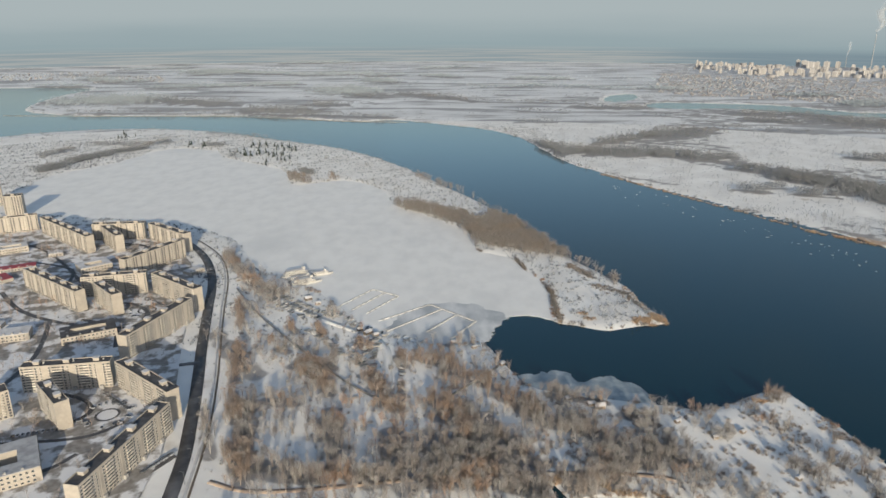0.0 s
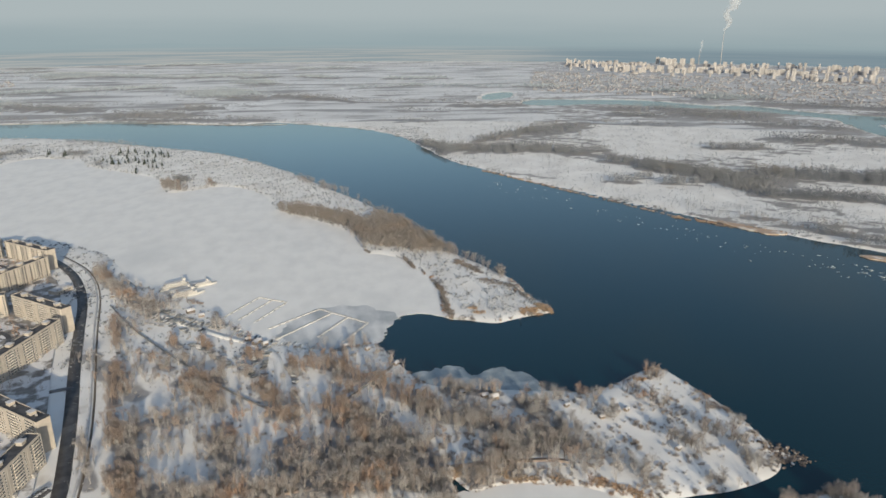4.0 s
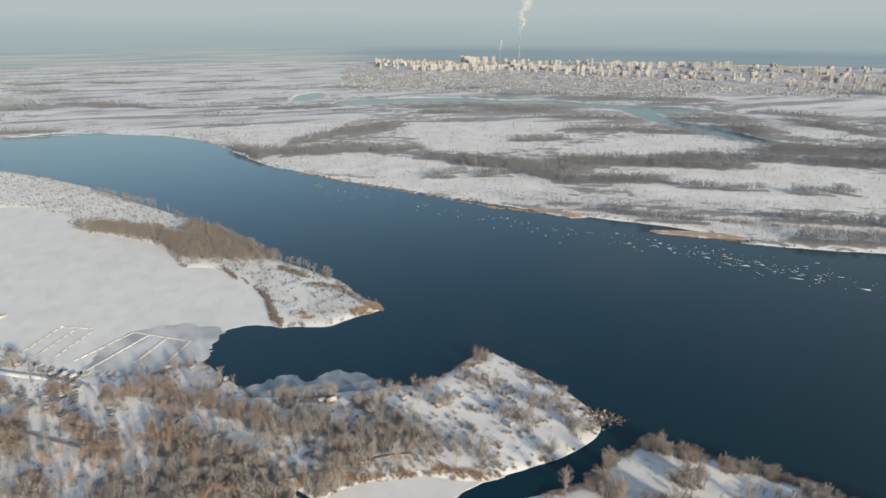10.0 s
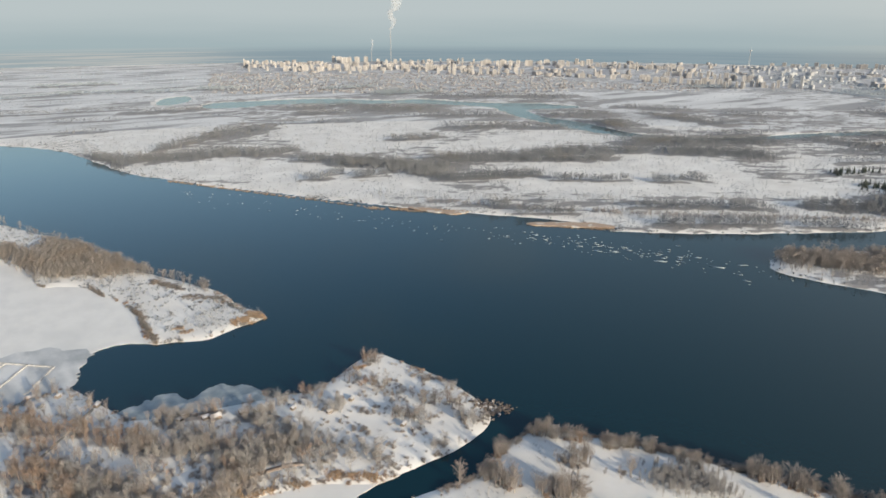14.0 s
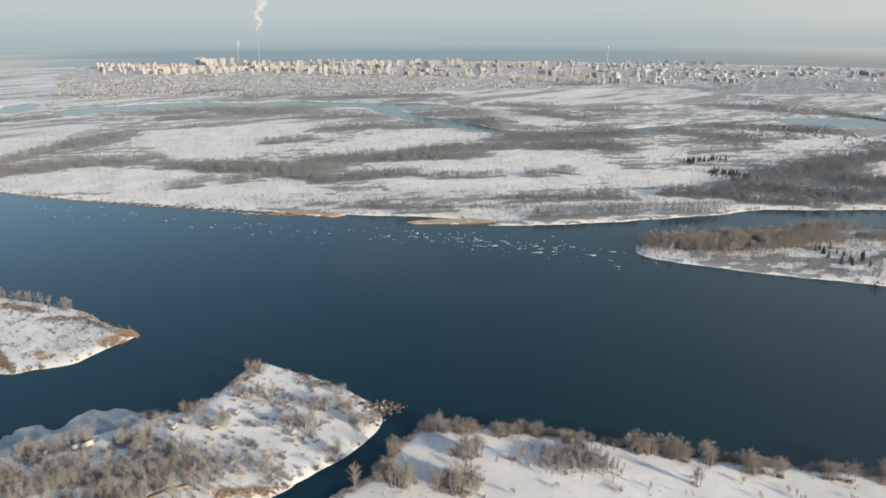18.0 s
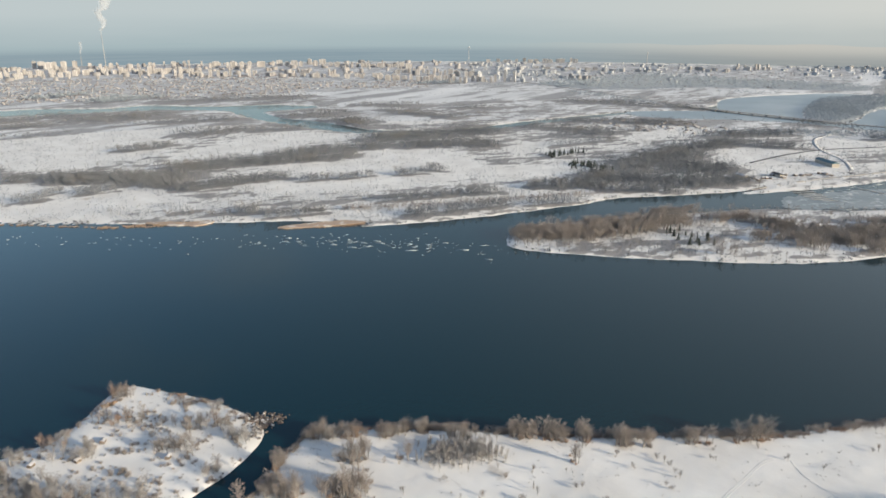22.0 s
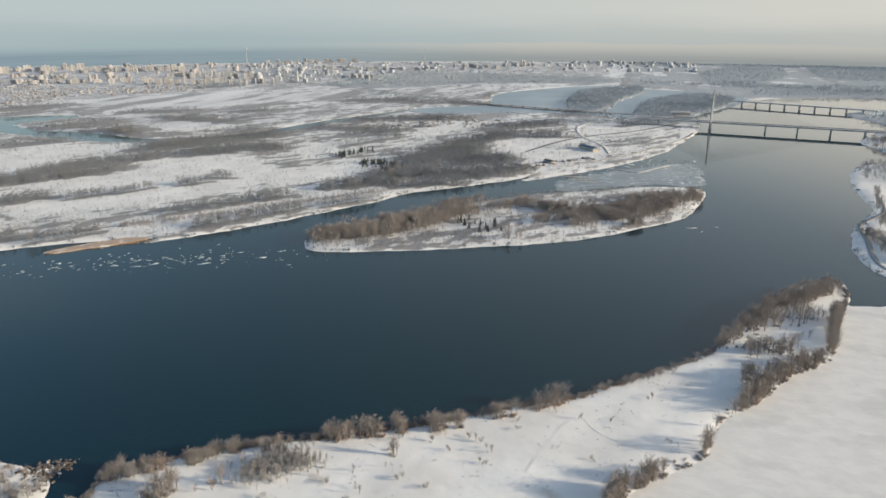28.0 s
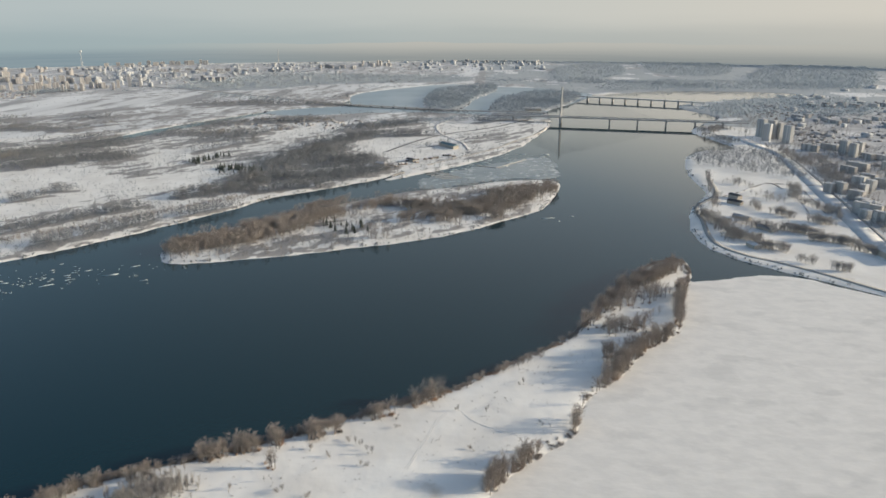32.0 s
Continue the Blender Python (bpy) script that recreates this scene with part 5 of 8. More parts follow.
spots = np.concatenate([in_belts([(*b[:4], b[4] * 1.3, b[5]) for b in BANK_WOODS_A], rng, 1.15), in_belts(BANK_WOODS_B, rng, 1.1), bank_spots(9000)])
order = rng.permutation(len(spots))
front = [i for i in order if spots[i, 1] < 440][:110]
rest = np.array([i for i in order if i not in set(front)])
for i in front:
    x, y, z = spots[i]
    single_tree(int(rng.randint(9)), x, y, z, rng.uniform(0.6, 1.05))
NT = [np.concatenate(t) for t in [bare_tree(10 + k, 11 + 0.9 * k, 3.5 + 0.2 * k, 18, 230, 0.12, lean=0.85, low=0.18) for k in range(5)] + [bare_tree(31, 15, 3.0, 18, 220, 0.12, lean=1.3, low=0.2), bare_tree(131, 8, 4.2, 16, 230, 0.12, lean=0.5, low=0.12)]]
half = len(rest) * 6 // 10
sow("riverside_wood", NT, spots[rest[:half]], 0.5, 1.0, M_TWIG, "dense leafless brown riverside wood on snow", "woods")
sow("yard_trees", NT, in_belts(YARD_TREES, rng, 1.5), 0.5, 0.95, M_TWIG_RED, "russet bare trees between the laid-up boats", "trees")
sow("grey_wood", NT, spots[rest[half:]], 0.5, 1.0, M_TWIG_GREY, "leafless grey trees between the brown ones", "woods")
sow("undergrowth", SHRUB_N, np.concatenate([bank_spots(7000, 0.7), in_belts(BANK_WOODS_A + BANK_WOODS_B, rng, 1.2)]), 0.4, 1.1, M_TWIG_GREY, "bare undergrowth and saplings in the wood", "shrubs")

def ribbon(name, points, width, dz, material, label, category, kind="structure", thick=0.25, step=4):
    q = smooth(points, closed=False, step=step)
    t = np.gradient(q, axis=0)
    t /= np.linalg.norm(t, axis=1)[:, None]
    nrm = np.stack([-t[:, 1], t[:, 0]], 1)
    a, b = q + nrm * width / 2, q - nrm * width / 2
    za, zb = np.maximum(ground_z(a), 0.5), np.maximum(ground_z(b), 0.5)
    za, zb = za + dz, zb + dz
    V = np.concatenate([np.c_[a, za], np.c_[b, zb], np.c_[a, za - thick - dz], np.c_[b, zb - thick - dz]])
    k = len(q)
    F = []
    for i in range(k - 1):
        F += [(i, i + 1, k + i + 1, k + i), (i + 1, i, 2 * k + i, 2 * k + i + 1), (k + i, k + i + 1, 3 * k + i + 1, 3 * k + i)]
    return tagged(new(name, mesh_of(name, V, F, [material])), label, category, kind=kind)


# the cape's trees, shrubs and thickets
cape_spots = in_belts([(*b[:4], b[4] * 1.2, b[5]) for b in CAPE_TREES], rng, 2.0)
for x, y, z in cape_spots[:90]:
    single_tree(int(rng.choice([0, 1, 2, 9, 10, 11])), x, y, z, rng.uniform(0.5, 1.05), "trees on the snowy cape")
sow("cape_thicket", [np.concatenate(t) for t in LOW_T + NEAR_T[:2]], cape_spots[90:], 0.5, 1.0, M_TWIG_GREY, "bare grey trees in clumps on the cape", "trees")
cp = np.stack([rng.uniform(60, 310, 3000), rng.uniform(325, 490, 3000)], 1)
cp = cp[(ripple(cp, 16.0, 2.0) > 0.3) | (rng.rand(len(cp)) < 0.06)]
cv = landness(cp)
cp = np.c_[cp, ground_z(cp, cv)][cv > 1.5]
cp = np.concatenate([cp[signed(cp[:, :2], BANK_LAND) < 0], in_belts(CAPE_TREES, rng, 1.2)])
sow("cape_shrubs", SHRUB_N, cp, 0.35, 1.15, M_TWIG_ISLE, "brown shrubs scattered over the snowy cape", "shrubs")

# trees along the near spit
def along(points, gap, inset, spread):
    """Spots along a shore line, set back onto the land."""
    q = smooth(points, closed=False, step=8)
    out = []
    for a, c in zip(q[:-1], q[1:]):
        n = rng.poisson(np.linalg.norm(c - a) / gap)
        u = rng.rand(n)[:, None]
        e = (c - a) / (np.linalg.norm(c - a) + 1e-6)
        out.append(a + (c - a) * u + np.array([e[1], -e[0]]) * (inset + np.abs(rng.normal(0, spread, n)))[:, None])
    p = np.concatenate(out)
    v = landness(p)
    return np.c_[p, ground_z(p, v)][v > 0.4]


st = np.concatenate([in_belts(SPIT_EDGE_B + SPIT_EDGE_C, rng, 1.6), in_belts(SPIT_EDGE_A, rng, 1.8)])
cape_edge = along(NEAR_SHORE[10:18], 9.0, 2.0, 3.0)
st = np.concatenate([cape_edge, st])
n_single = 0
far_st = []
for x, y, z in st:
    if n_single < 90 and math.hypot(x, y) < 480:
        single_tree(int(rng.choice([0, 1, 2, 9, 10, 11])), x, y, z, rng.uniform(0.65, 1.0), "trees along the near spit")
        n_single += 1
    else:
        far_st.append((x, y, z))
far_st = np.array(far_st)
sow("spit_trees", NT, far_st, 0.7, 1.3, M_TWIG_ISLE, "bare brown trees along the river edge of the spit", "trees")
sow("spit_brush", SHRUB_N, np.concatenate([in_belts(SPIT_EDGE_A + SPIT_EDGE_B + SPIT_EDGE_C, rng, 1.3), along(SOUTH_SPIT[2:28], 0.9, 0.5, 2.2)]), 0.35, 1.15, M_TWIG, "brushwood at the foot of the shore trees", "shrubs")
sow("bank_tufts", SHRUB_S, open_ground(9000, -22, 46, 335, 680, 4.0, -0.1, 16.0), 0.1, 0.5, M_TWIG_GREY, "dry grass and saplings on the snowy bank", "shrubs")
sow("spit_tufts", SHRUB_S, open_ground(5200, 40, 100, 330, 720, 5.0, 0.0, 16.0), 0.06, 0.42, M_TWIG_GREY, "dry tufts on the snowy meadow", "shrubs")

sow("grey_thicket", [np.concatenate(t) for t in TALL_T] + SHRUB_N[:1], in_belts([(319, 232, 352, 192, 9, 240), (329, 236, 358, 204, 8, 160)], rng), 0.34, 0.6, M_TWIG_GREY, "dense grey bare thicket on the snowy meadow", "shrubs")
sow("shore_growth", [np.concatenate(t) for t in LOW_T], in_belts(SPIT_EDGE_LOW + SPIT_EDGE_ICE, rng, 1.0), 0.35, 0.85, M_TWIG_ISLE, "low bare willows between the shore trees of the spit", "trees")
sap = np.array([(x + rng.normal(0, 1.6), y + rng.normal(0, 1.6)) for x, y in SPIT_SAPLINGS for _ in range(3)])
sow("spit_saplings", [np.concatenate(t) for t in LOW_T + TALL_T[:1]], np.c_[sap, ground_z(sap)], 0.18, 0.5, M_TWIG_RUST, "bare saplings standing alone on the snowy meadow", "shrubs")
for track in ([(381, 60), (418, 51), (440, 46), (451, 40)], [(455, 30), (442, 20), (433, 5), (427, -12)]):
    for side in (-0.9, 0.9):
        ribbon("ski_track", [(x + side, y + side * 0.5) for x, y in track], 0.55, 0.06, M_LOT, "trodden track in the snow of the meadow", "path", thick=0.1)

# conifers on island and plain
for i, (x, y) in enumerate([(-408, 1519), (-409, 1574), (-377, 1491), (-359, 1465), (-362, 1530), (-425, 1493), (-406, 1467), (-413, 1618), (-336, 1439), (-340, 1557), (-425, 1589), (-380, 1587), (-351, 1405), (-446, 1534), (-336, 1477), (-324, 1529), (-572, 1595), (-540, 1594), (-794, 1746), (-793, 1713)] * 3):
    th = thing("pine_tree", x + rng.normal(0, 9), y + rng.normal(0, 14), ground_z(np.array([[x, y]]))[0], rng.uniform(0, 360), "dark pine standing on the snowy spit", "tree", "pines on the spit")
    c = CONIF[i % 3] * rng.uniform(0.6, 1.0)
    part("crown", mesh_of("crown", c, np.arange(len(c)).reshape(-1, 3), [M_CONIFER]), None, th)
    part("trunk", boxes((-0.15, -0.15, -0.5, 0.15, 0.15, 2.0)), M_BARK, th)
for i, (x, y) in enumerate([(937, 206), (888, 208), (918, 201), (891, 203), (898, 206), (888, 220), (931, 204), (922, 236), (900, 222), (924, 221), (902, 204), (924, 254), (924, 237), (904, 228), (917, 253), (945, 250), (936, 263), (918, 248)]):
    th = thing("spruce_tree", x + rng.normal(0, 4), y + rng.normal(0, 6), ground_z(np.array([[x, y]]))[0], rng.uniform(0, 360), "dark green spruce standing on the snowy island", "tree", "spruces on the island")
    c = CONIF[i % 3] * rng.uniform(0.55, 0.95)
    part("crown", mesh_of("crown", c, np.arange(len(c)).reshape(-1, 3), [M_CONIFER]), None, th)
    part("trunk", boxes((-0.15, -0.15, -0.5, 0.15, 0.15, 2.0)), M_BARK, th)
isl = np.stack([rng.uniform(640, 1560, 9000), rng.uniform(-120, 420, 9000)], 1)
isl = isl[signed(isl, LANDS[1]) < -4]
isl = isl[ripple(isl, 22.0, 3.0) > -0.2][:900]
sow("island_shrubs", MID_T, np.c_[isl, ground_z(isl)], 0.15, 0.7, M_TWIG_ISLE, "scattered bare bushes on the snowy island", "shrubs")
sow("pine_stand", CONIF, in_belts([(1290, 560, 1260, 480, 18, 60), (1340, 640, 1420, 600, 14, 30)], rng), 0.6, 1.0, M_CONIFER, "small dark pines on the plain", "trees")


def reeds(name, belts, n, h, label):
    r = np.random.RandomState(3)
    p = [shrub(200 + k, h, 2.2, 8, 0.8) for k in range(3)]
    q = []
    for x0, y0, x1, y1, w, m in belts:
        u = r.rand(m)[:, None]
        e = np.array([x1 - x0, y1 - y0], float)
        nn = np.array([-e[1], e[0]]) / np.linalg.norm(e)
        q.append(np.array([[x0, y0]]) + u * e + nn * (r.normal(0, 0.5, m) * w)[:, None])
    q = np.concatenate(q)
    q = q[ripple(q, 11.0, 2.0) > -0.35]
    q = np.c_[q, np.maximum(ground_z(q), 0.0)]
    sow(name, p, q, 0.7, 1.2, M_REED, label, "reeds")


reeds("reed_bed", [(505, 928, 612, 820, 7, 420), (680, 684, 730, 630, 6, 200), (300, 1300, 505, 935, 3, 260), (186, 617, 217, 622, 7, 620), (205, 636, 214, 628, 4, 120), (138, 640, 146, 622, 5, 60), (114, 620, 120, 616, 3, 30), (157, 353, 190, 327, 4, 150), (77, 379, 104, 370, 4, 120), (102, 365, 143, 354, 3, 110), (63, 376, 76, 376, 4, 60), (238, 471, 247, 469, 2, 40)], 0, 1.6, "russet dry reeds along the water's edge")

# ---------- roads ----------
ROAD = [(-155, 300), (-165, 345), (-172, 394), (-181, 434), (-195, 490), (-214, 560), (-233, 634), (-252, 710), (-271, 764), (-296, 815), (-335, 868), (-390, 915), (-470, 950)]
WALL = [(-150, 300), (-158, 345), (-165, 397), (-173, 442), (-186, 499), (-202, 560), (-223, 640), (-243, 722), (-264, 782), (-290, 830), (-328, 878)]
ribbon("road", ROAD, 9.5, 0.35, M_ASPHALT, "wet dark asphalt street along the estate", "road")
ribbon("footpath", [(x + 4.0 + (y - 300) * 0.002, y) for x, y in WALL], 1.5, 0.3, M_BARK, "dark cleared footpath along the embankment", "path")
ribbon("snow_bank", [(x + 1.5, y) for x, y in WALL], 1.8, 0.75, M_SNOWROOF, "ploughed snow bank between street and footpath", "snow", thick=0.6)
ribbon("side_street", [(-208.3, 531.5), (-230.0, 525.4), (-248.7, 516.5)], 5, 0.36, M_ASPHALT, "dark asphalt side street between the blocks", "road")
ribbon("shore_road", [(724, -418), (785, -365), (825, -324), (848, -296), (901, -271), (1006, -283), (1085, -294), (1156, -340), (1215, -356), (1290, -364)], 7, 0.5, M_CONCRETE, "grey embankment road round the park", "road")
ribbon("park_path", [(1124, -321), (1176, -378), (1260, -458), (1217, -470)], 4, 0.4, M_YARD, "trodden path through the snowy park", "path")
ribbon("park_path", [(1260, -458), (1254, -495), (1249, -531), (1243, -552)], 4, 0.45, M_YARD, "trodden path from the park to the boulevard", "path")
ribbon("park_path", [(1161, -472), (1116, -465), (1060, -452)], 3, 0.4, M_YARD, "narrow trodden path under the park trees", "path")
ribbon("park_path", [(1212, -502), (1118, -487), (1030, -471)], 3, 0.4, M_YARD, "narrow trodden path beside the boulevard", "path")
ribbon("boulevard", [(800, -466), (873, -472), (931, -483), (1039, -501), (1143, -518), (1336, -550), (1558, -582), (1657, -569), (1804, -553)], 28, 0.5, M_LOT, "broad snow-covered boulevard behind the park", "road")
ribbon("boulevard_lane", [(806, -482), (876, -488), (934, -499), (1042, -517), (1146, -534), (1338, -566), (1556, -597)], 5, 0.7, M_CONCRETE, "grey cleared lane of the boulevard", "road")
ribbon("dirt_track", [(-148, 372), (-106, 362), (6, 377), (78, 381), (132, 378), (150, 372)], 4, 0.3, M_FLAT, "trodden earth track behind the channel bank", "path")
ribbon("beach", [(1265, 217), (1407, 137), (1553, 36), (1660, -10), (1779, -66), (1900, -98)], 8, 0.08, M_SAND, "frozen sandy beach at the boat harbour", "beach", thick=0.1)
flat_sheet("sand_flat", [(557, 895), (594, 880), (618, 860), (629, 828), (601, 814), (580, 835), (564, 865)], 1.2, 1.4, M_FLAT, "tan sand flat with dry grass at the far shore", "beach", 3.0)
flat_sheet("sand_flat", [(654, 719), (706, 686), (751, 642), (730, 638), (695, 664), (669, 690), (650, 709)], 1.2, 1.4, M_FLAT, "tan sand flat with dry grass at the far shore", "beach", 2.0)
ribbon("far_beach", [(-1330, 2130), (-1000, 2120), (-600, 2110), (-300, 2020), (-100, 1990)], 7, 0.12, M_SAND, "sandy strip at the foot of the far bank", "beach", thick=0.1)

# courtyards of the estate: trodden ground
def yard(name, x0, y0, x1, y1):
    nx, ny = 40, 40
    X, Y = np.meshgrid(np.linspace(x0, x1, nx), np.linspace(y0, y1, ny), indexing="ij")
    P = np.stack([X.ravel(), Y.ravel()], 1)
    lim = np.interp(P[:, 1], [300, 397, 499, 560, 648, 728, 784, 830, 872, 950], [-180, -188, -214, -232, -256, -278, -300, -330, -372, -470])
    P[:, 0] = x0 + (P[:, 0] - x0) * (lim - x0) / (x1 - x0)
    i = np.arange(nx - 1)[:, None] * ny + np.arange(ny - 1)[None]
    F = np.stack([i, i + ny, i + ny + 1, i + 1], -1).reshape(-1, 4)
    tagged(new(name, mesh_of(name, np.c_[P, ground_z(P) * 0 + 2.95], F, [M_YARD])), "trodden snow and bare earth of the courtyards", "ground", kind="structure")


yard("pavement", -760, 300, -200, 950)
YZ = 2.95

# ---------- housing estate ----------
def finish(name, bm, *mats):
    me = bpy.data.meshes.new(name)
    bm.to_mesh(me)
    bm.free()
    for m in mats:
        me.materials.append(m)
    return me


def window_mesh(w, h):
    """A framed window of one piece: the pane is set back in the frame."""
    bm = boxes((-w / 2, -0.07, 0, w / 2, 0.03, h))
    f = min(bm.faces, key=lambda q: q.calc_center_median().y)
    bmesh.ops.inset_region(bm, faces=[f], thickness=0.1, depth=0.0)
    f = min((q for q in bm.faces if q.normal.y < -0.9), key=lambda q: abs(q.calc_center_median().x) + abs(q.calc_center_median().z - h / 2))
    f.material_index = 1
    bmesh.ops.translate(bm, verts=f.verts, vec=(0, 0.04, 0))
    return finish("window", bm, M_FRAME, M_GLASS)


def loggia_mesh(w):
    """A glazed loggia of one piece: parapet, glazing and lid."""
    bm = boxes((-w / 2, -0.45, -0.1, w / 2, 0.03, 1.0))
    for dz, s, mi in ((0.0, 0.96, 0), (0.95, 1.0, 1), (0.0, 1.045, 0), (0.18, 1.0, 0)):
        top = max(bm.faces, key=lambda q: q.calc_center_median().z)
        r = bmesh.ops.extrude_face_region(bm, geom=[top])
        vs = [v for v in r["geom"] if isinstance(v, bmesh.types.BMVert)]
        bmesh.ops.delete(bm, geom=[top], context="FACES_ONLY")
        for v in vs:
            v.co.z += dz
            v.co.x *= s
            v.co.y = (v.co.y - 0.03) * s + 0.03
        if mi:
            for q in bm.faces:
                c = q.calc_center_median().z
                if 1.05 < c < 1.92:
                    q.material_index = mi
    bmesh.ops.recalc_face_normals(bm, faces=bm.faces[:])
    return finish("loggia", bm, M_LOGGIA, M_GLASS)


def plain_window(name, rows):
    bm = boxes(*rows)
    me = bpy.data.meshes.new(name)
    bm.to_mesh(me)
    bm.free()
    return me


WIN_PLAIN = plain_window("window_plain", [(-0.8, -0.05, 0, 0.8, 0.03, 1.45)])
for p in WIN_PLAIN.polygons:
    p.material_index = 1
LOG_PLAIN = plain_window("loggia_plain", [(-1.4, -0.4, -0.1, 1.4, 0.03, 1.2)])
WIN, WIN_S, LOG = window_mesh(1.7, 1.5), window_mesh(1.1, 1.4), loggia_mesh(2.9)
STOREY = 2.3
PATTERN = "wllwsb"


def joined(name, items, mats):
    """Joins placed copies of meshes (mesh, x, y, z, turned) into one mesh."""
    V, F, I, k = [], [], [], 0
    for me, x, y, z, back in items:
        c = np.empty(len(me.vertices) * 3, np.float32)
        me.vertices.foreach_get("co", c)
        c = c.reshape(-1, 3)
        if back:
            c = c * [-1, -1, 1]
        V.append(c + [x, y, z])
        for p in me.polygons:
            F.append([k + v for v in p.vertices])
            I.append(p.material_index if me.name.startswith("window") else 2 + p.material_index)
        k += len(c)
    return mesh_of(name, np.concatenate(V), F, mats, I)


def wing(x0, y0, x1, y1, label, floors=9, depth=10.0, fine=True, end_tower=False, plain=False, z=YZ):
    """One wing of a panel block; its front runs from the first point to the second."""
    ln = math.hypot(x1 - x0, y1 - y0)
    th = thing("apartment_block", x0, y0, z, math.degrees(math.atan2(y1 - y0, x1 - x0)), label, "building", "blocks of the housing estate")
    h = floors * STOREY + 0.9
    bm = boxes((0, 0, -1.0, ln, depth, h))
    nb = max(int(ln / 3.3), 1)
    step = ln / nb
    for i in range(nb):
        if PATTERN[i % 6] == "b" and not plain:
            box(bm, step * (i + 0.3), -0.12, 0, step * (i + 0.7), 0.0, h - 0.3)
    part("wall", bm, M_WALL, th)
    part("roof", boxes((0.5, 0.5, h + 0.003, ln - 0.5, depth - 0.5, h + 0.12)), M_ROOF, th, "black bitumen roof with snow patches")
    bm = boxes((0, 0, h + 0.003, ln, 0.42, h + 0.7), (0, depth - 0.42, h + 0.003, ln, depth, h + 0.7), (0, 0.43, h + 0.003, 0.42, depth - 0.43, h + 0.7), (ln - 0.42, 0.43, h + 0.003, ln, depth - 0.43, h + 0.7))
    part("parapet", bm, M_WALL, th)
    for i in range(max(1, int(ln / 21))):
        cx = (i + 0.5) * ln / max(1, int(ln / 21))
        hut = part("roof_hut", boxes((cx - 2.2, depth * 0.35, h + 0.12, cx + 2.2, depth * 0.35 + 4.2, h + 2.5), bevel=0.06), M_WALL, th)
        part("hut_roof", boxes((cx - 2.5, depth * 0.35 - 0.3, h + 2.503, cx + 2.5, depth * 0.35 + 4.5, h + 2.75)), M_SNOWROOF, hut, "snow-capped slab")
        part("vent", boxes((cx + 4.5, depth * 0.5, h + 0.12, cx + 5.6, depth * 0.5 + 1.2, h + 1.5)), M_CONCRETE, th)
    items = []
    for f in range(floors):
        zz = 0.9 + f * STOREY
        for i in range(nb):
            kind = PATTERN[i % 6]
            cx = step * (i + 0.5)
            if plain and kind == "b":
                kind = "w"
            if kind == "b":
                continue
            me = LOG if (kind == "l" and f > 0) else (WIN_S if kind == "s" else WIN)
            zb = zz - (0.35 if me is LOG else 0.0)
            if fine:
                ob = part("loggia" if me is LOG else "window", me, None, th)
                ob.location = (cx, -0.012, zb)
            else:
                items.append((WIN_PLAIN if me is not LOG else LOG_PLAIN, cx, -0.012, zb, False))
            if f % 2 == 0 or not fine:
                items.append((WIN_PLAIN, cx, depth + 0.012, zz, True))
    if items:
        tagged(part("facade_glazing", joined("window_rows", items, [M_FRAME, M_GLASS, M_LOGGIA, M_GLASS]), None, th), kind="stuff")
    if end_tower:
        part("stair_tower", boxes((ln - 0.2, -0.9, -1.0, ln + 3.6, depth - 1.5, h + 2.2)), M_WALL, th, "tall cream stair tower at the corner")
        part("tower_rib", boxes((ln + 1.2, -1.2, 1.0, ln + 2.2, -0.903, h + 1.5)), M_LOGGIA, th)
        part("tower_roof", boxes((ln - 0.4, -1.2, h + 2.203, ln + 3.8, depth - 1.2, h + 2.5)), M_ROOF, th)
    for i in range(max(1, nb // 6)):
        part("entrance", boxes((step * (i * 6 + 5.5) - 1.4, -1.8, -0.6, step * (i * 6 + 5.5) + 1.4, -0.13, 2.6) if step * (i * 6 + 5.5) + 1.4 < ln else (0.5, -1.6, -0.6, 3.0, -0.003, 2.6)), M_CONCRETE, th)
    return th


L_IN = "cream nine-storey panel block wing facing the courtyard"
L_OUT = "long cream nine-storey panel block along the street"
wing(-326.1, 479.8, -260.9, 490.4, L_IN)
wing(-257.3, 490.4, -199.5, 443.5, L_IN, end_tower=True)
wing(-209.5, 337, -191, 429, L_OUT)
wing(-301.1, 457.6, -271.1, 426.6, "short cream block standing free in the courtyard")
wing(-376, 676, -314, 691, L_IN)
wing(-308, 690, -248, 643, L_IN, end_tower=True)
wing(-268, 536, -241, 621, L_OUT)
wing(-357, 663, -322, 628, "short cream block standing free in the courtyard")
wing(-458, 872, -393, 880, L_IN, fine=False)
wing(-387, 878, -323, 829, L_IN, fine=False, end_tower=True)
wing(-354, 732, -314, 808, L_OUT, fine=False)
wing(-444, 867, -405, 822, "short cream block standing free in the courtyard", fine=False)
wing(-545, 907, -440, 819, "long cream slab block with shaded ends", fine=False)
wing(-665, 862, -556, 921, "long cream slab block beside the towers", fine=False)
wing(-453, 705, -362, 637, "long cream slab block with a dark roof", fine=False)
wing(-340, 424, -314, 446, "cream block at the estate's edge", fine=False, depth=14)
wing(-640, 984, -617, 992, "pale fourteen-storey tower block", floors=13, depth=16, fine=False, plain=True)
wing(-712, 1050, -690, 1062, "pale fourteen-storey tower block", floors=13, depth=16, fine=False, plain=True)


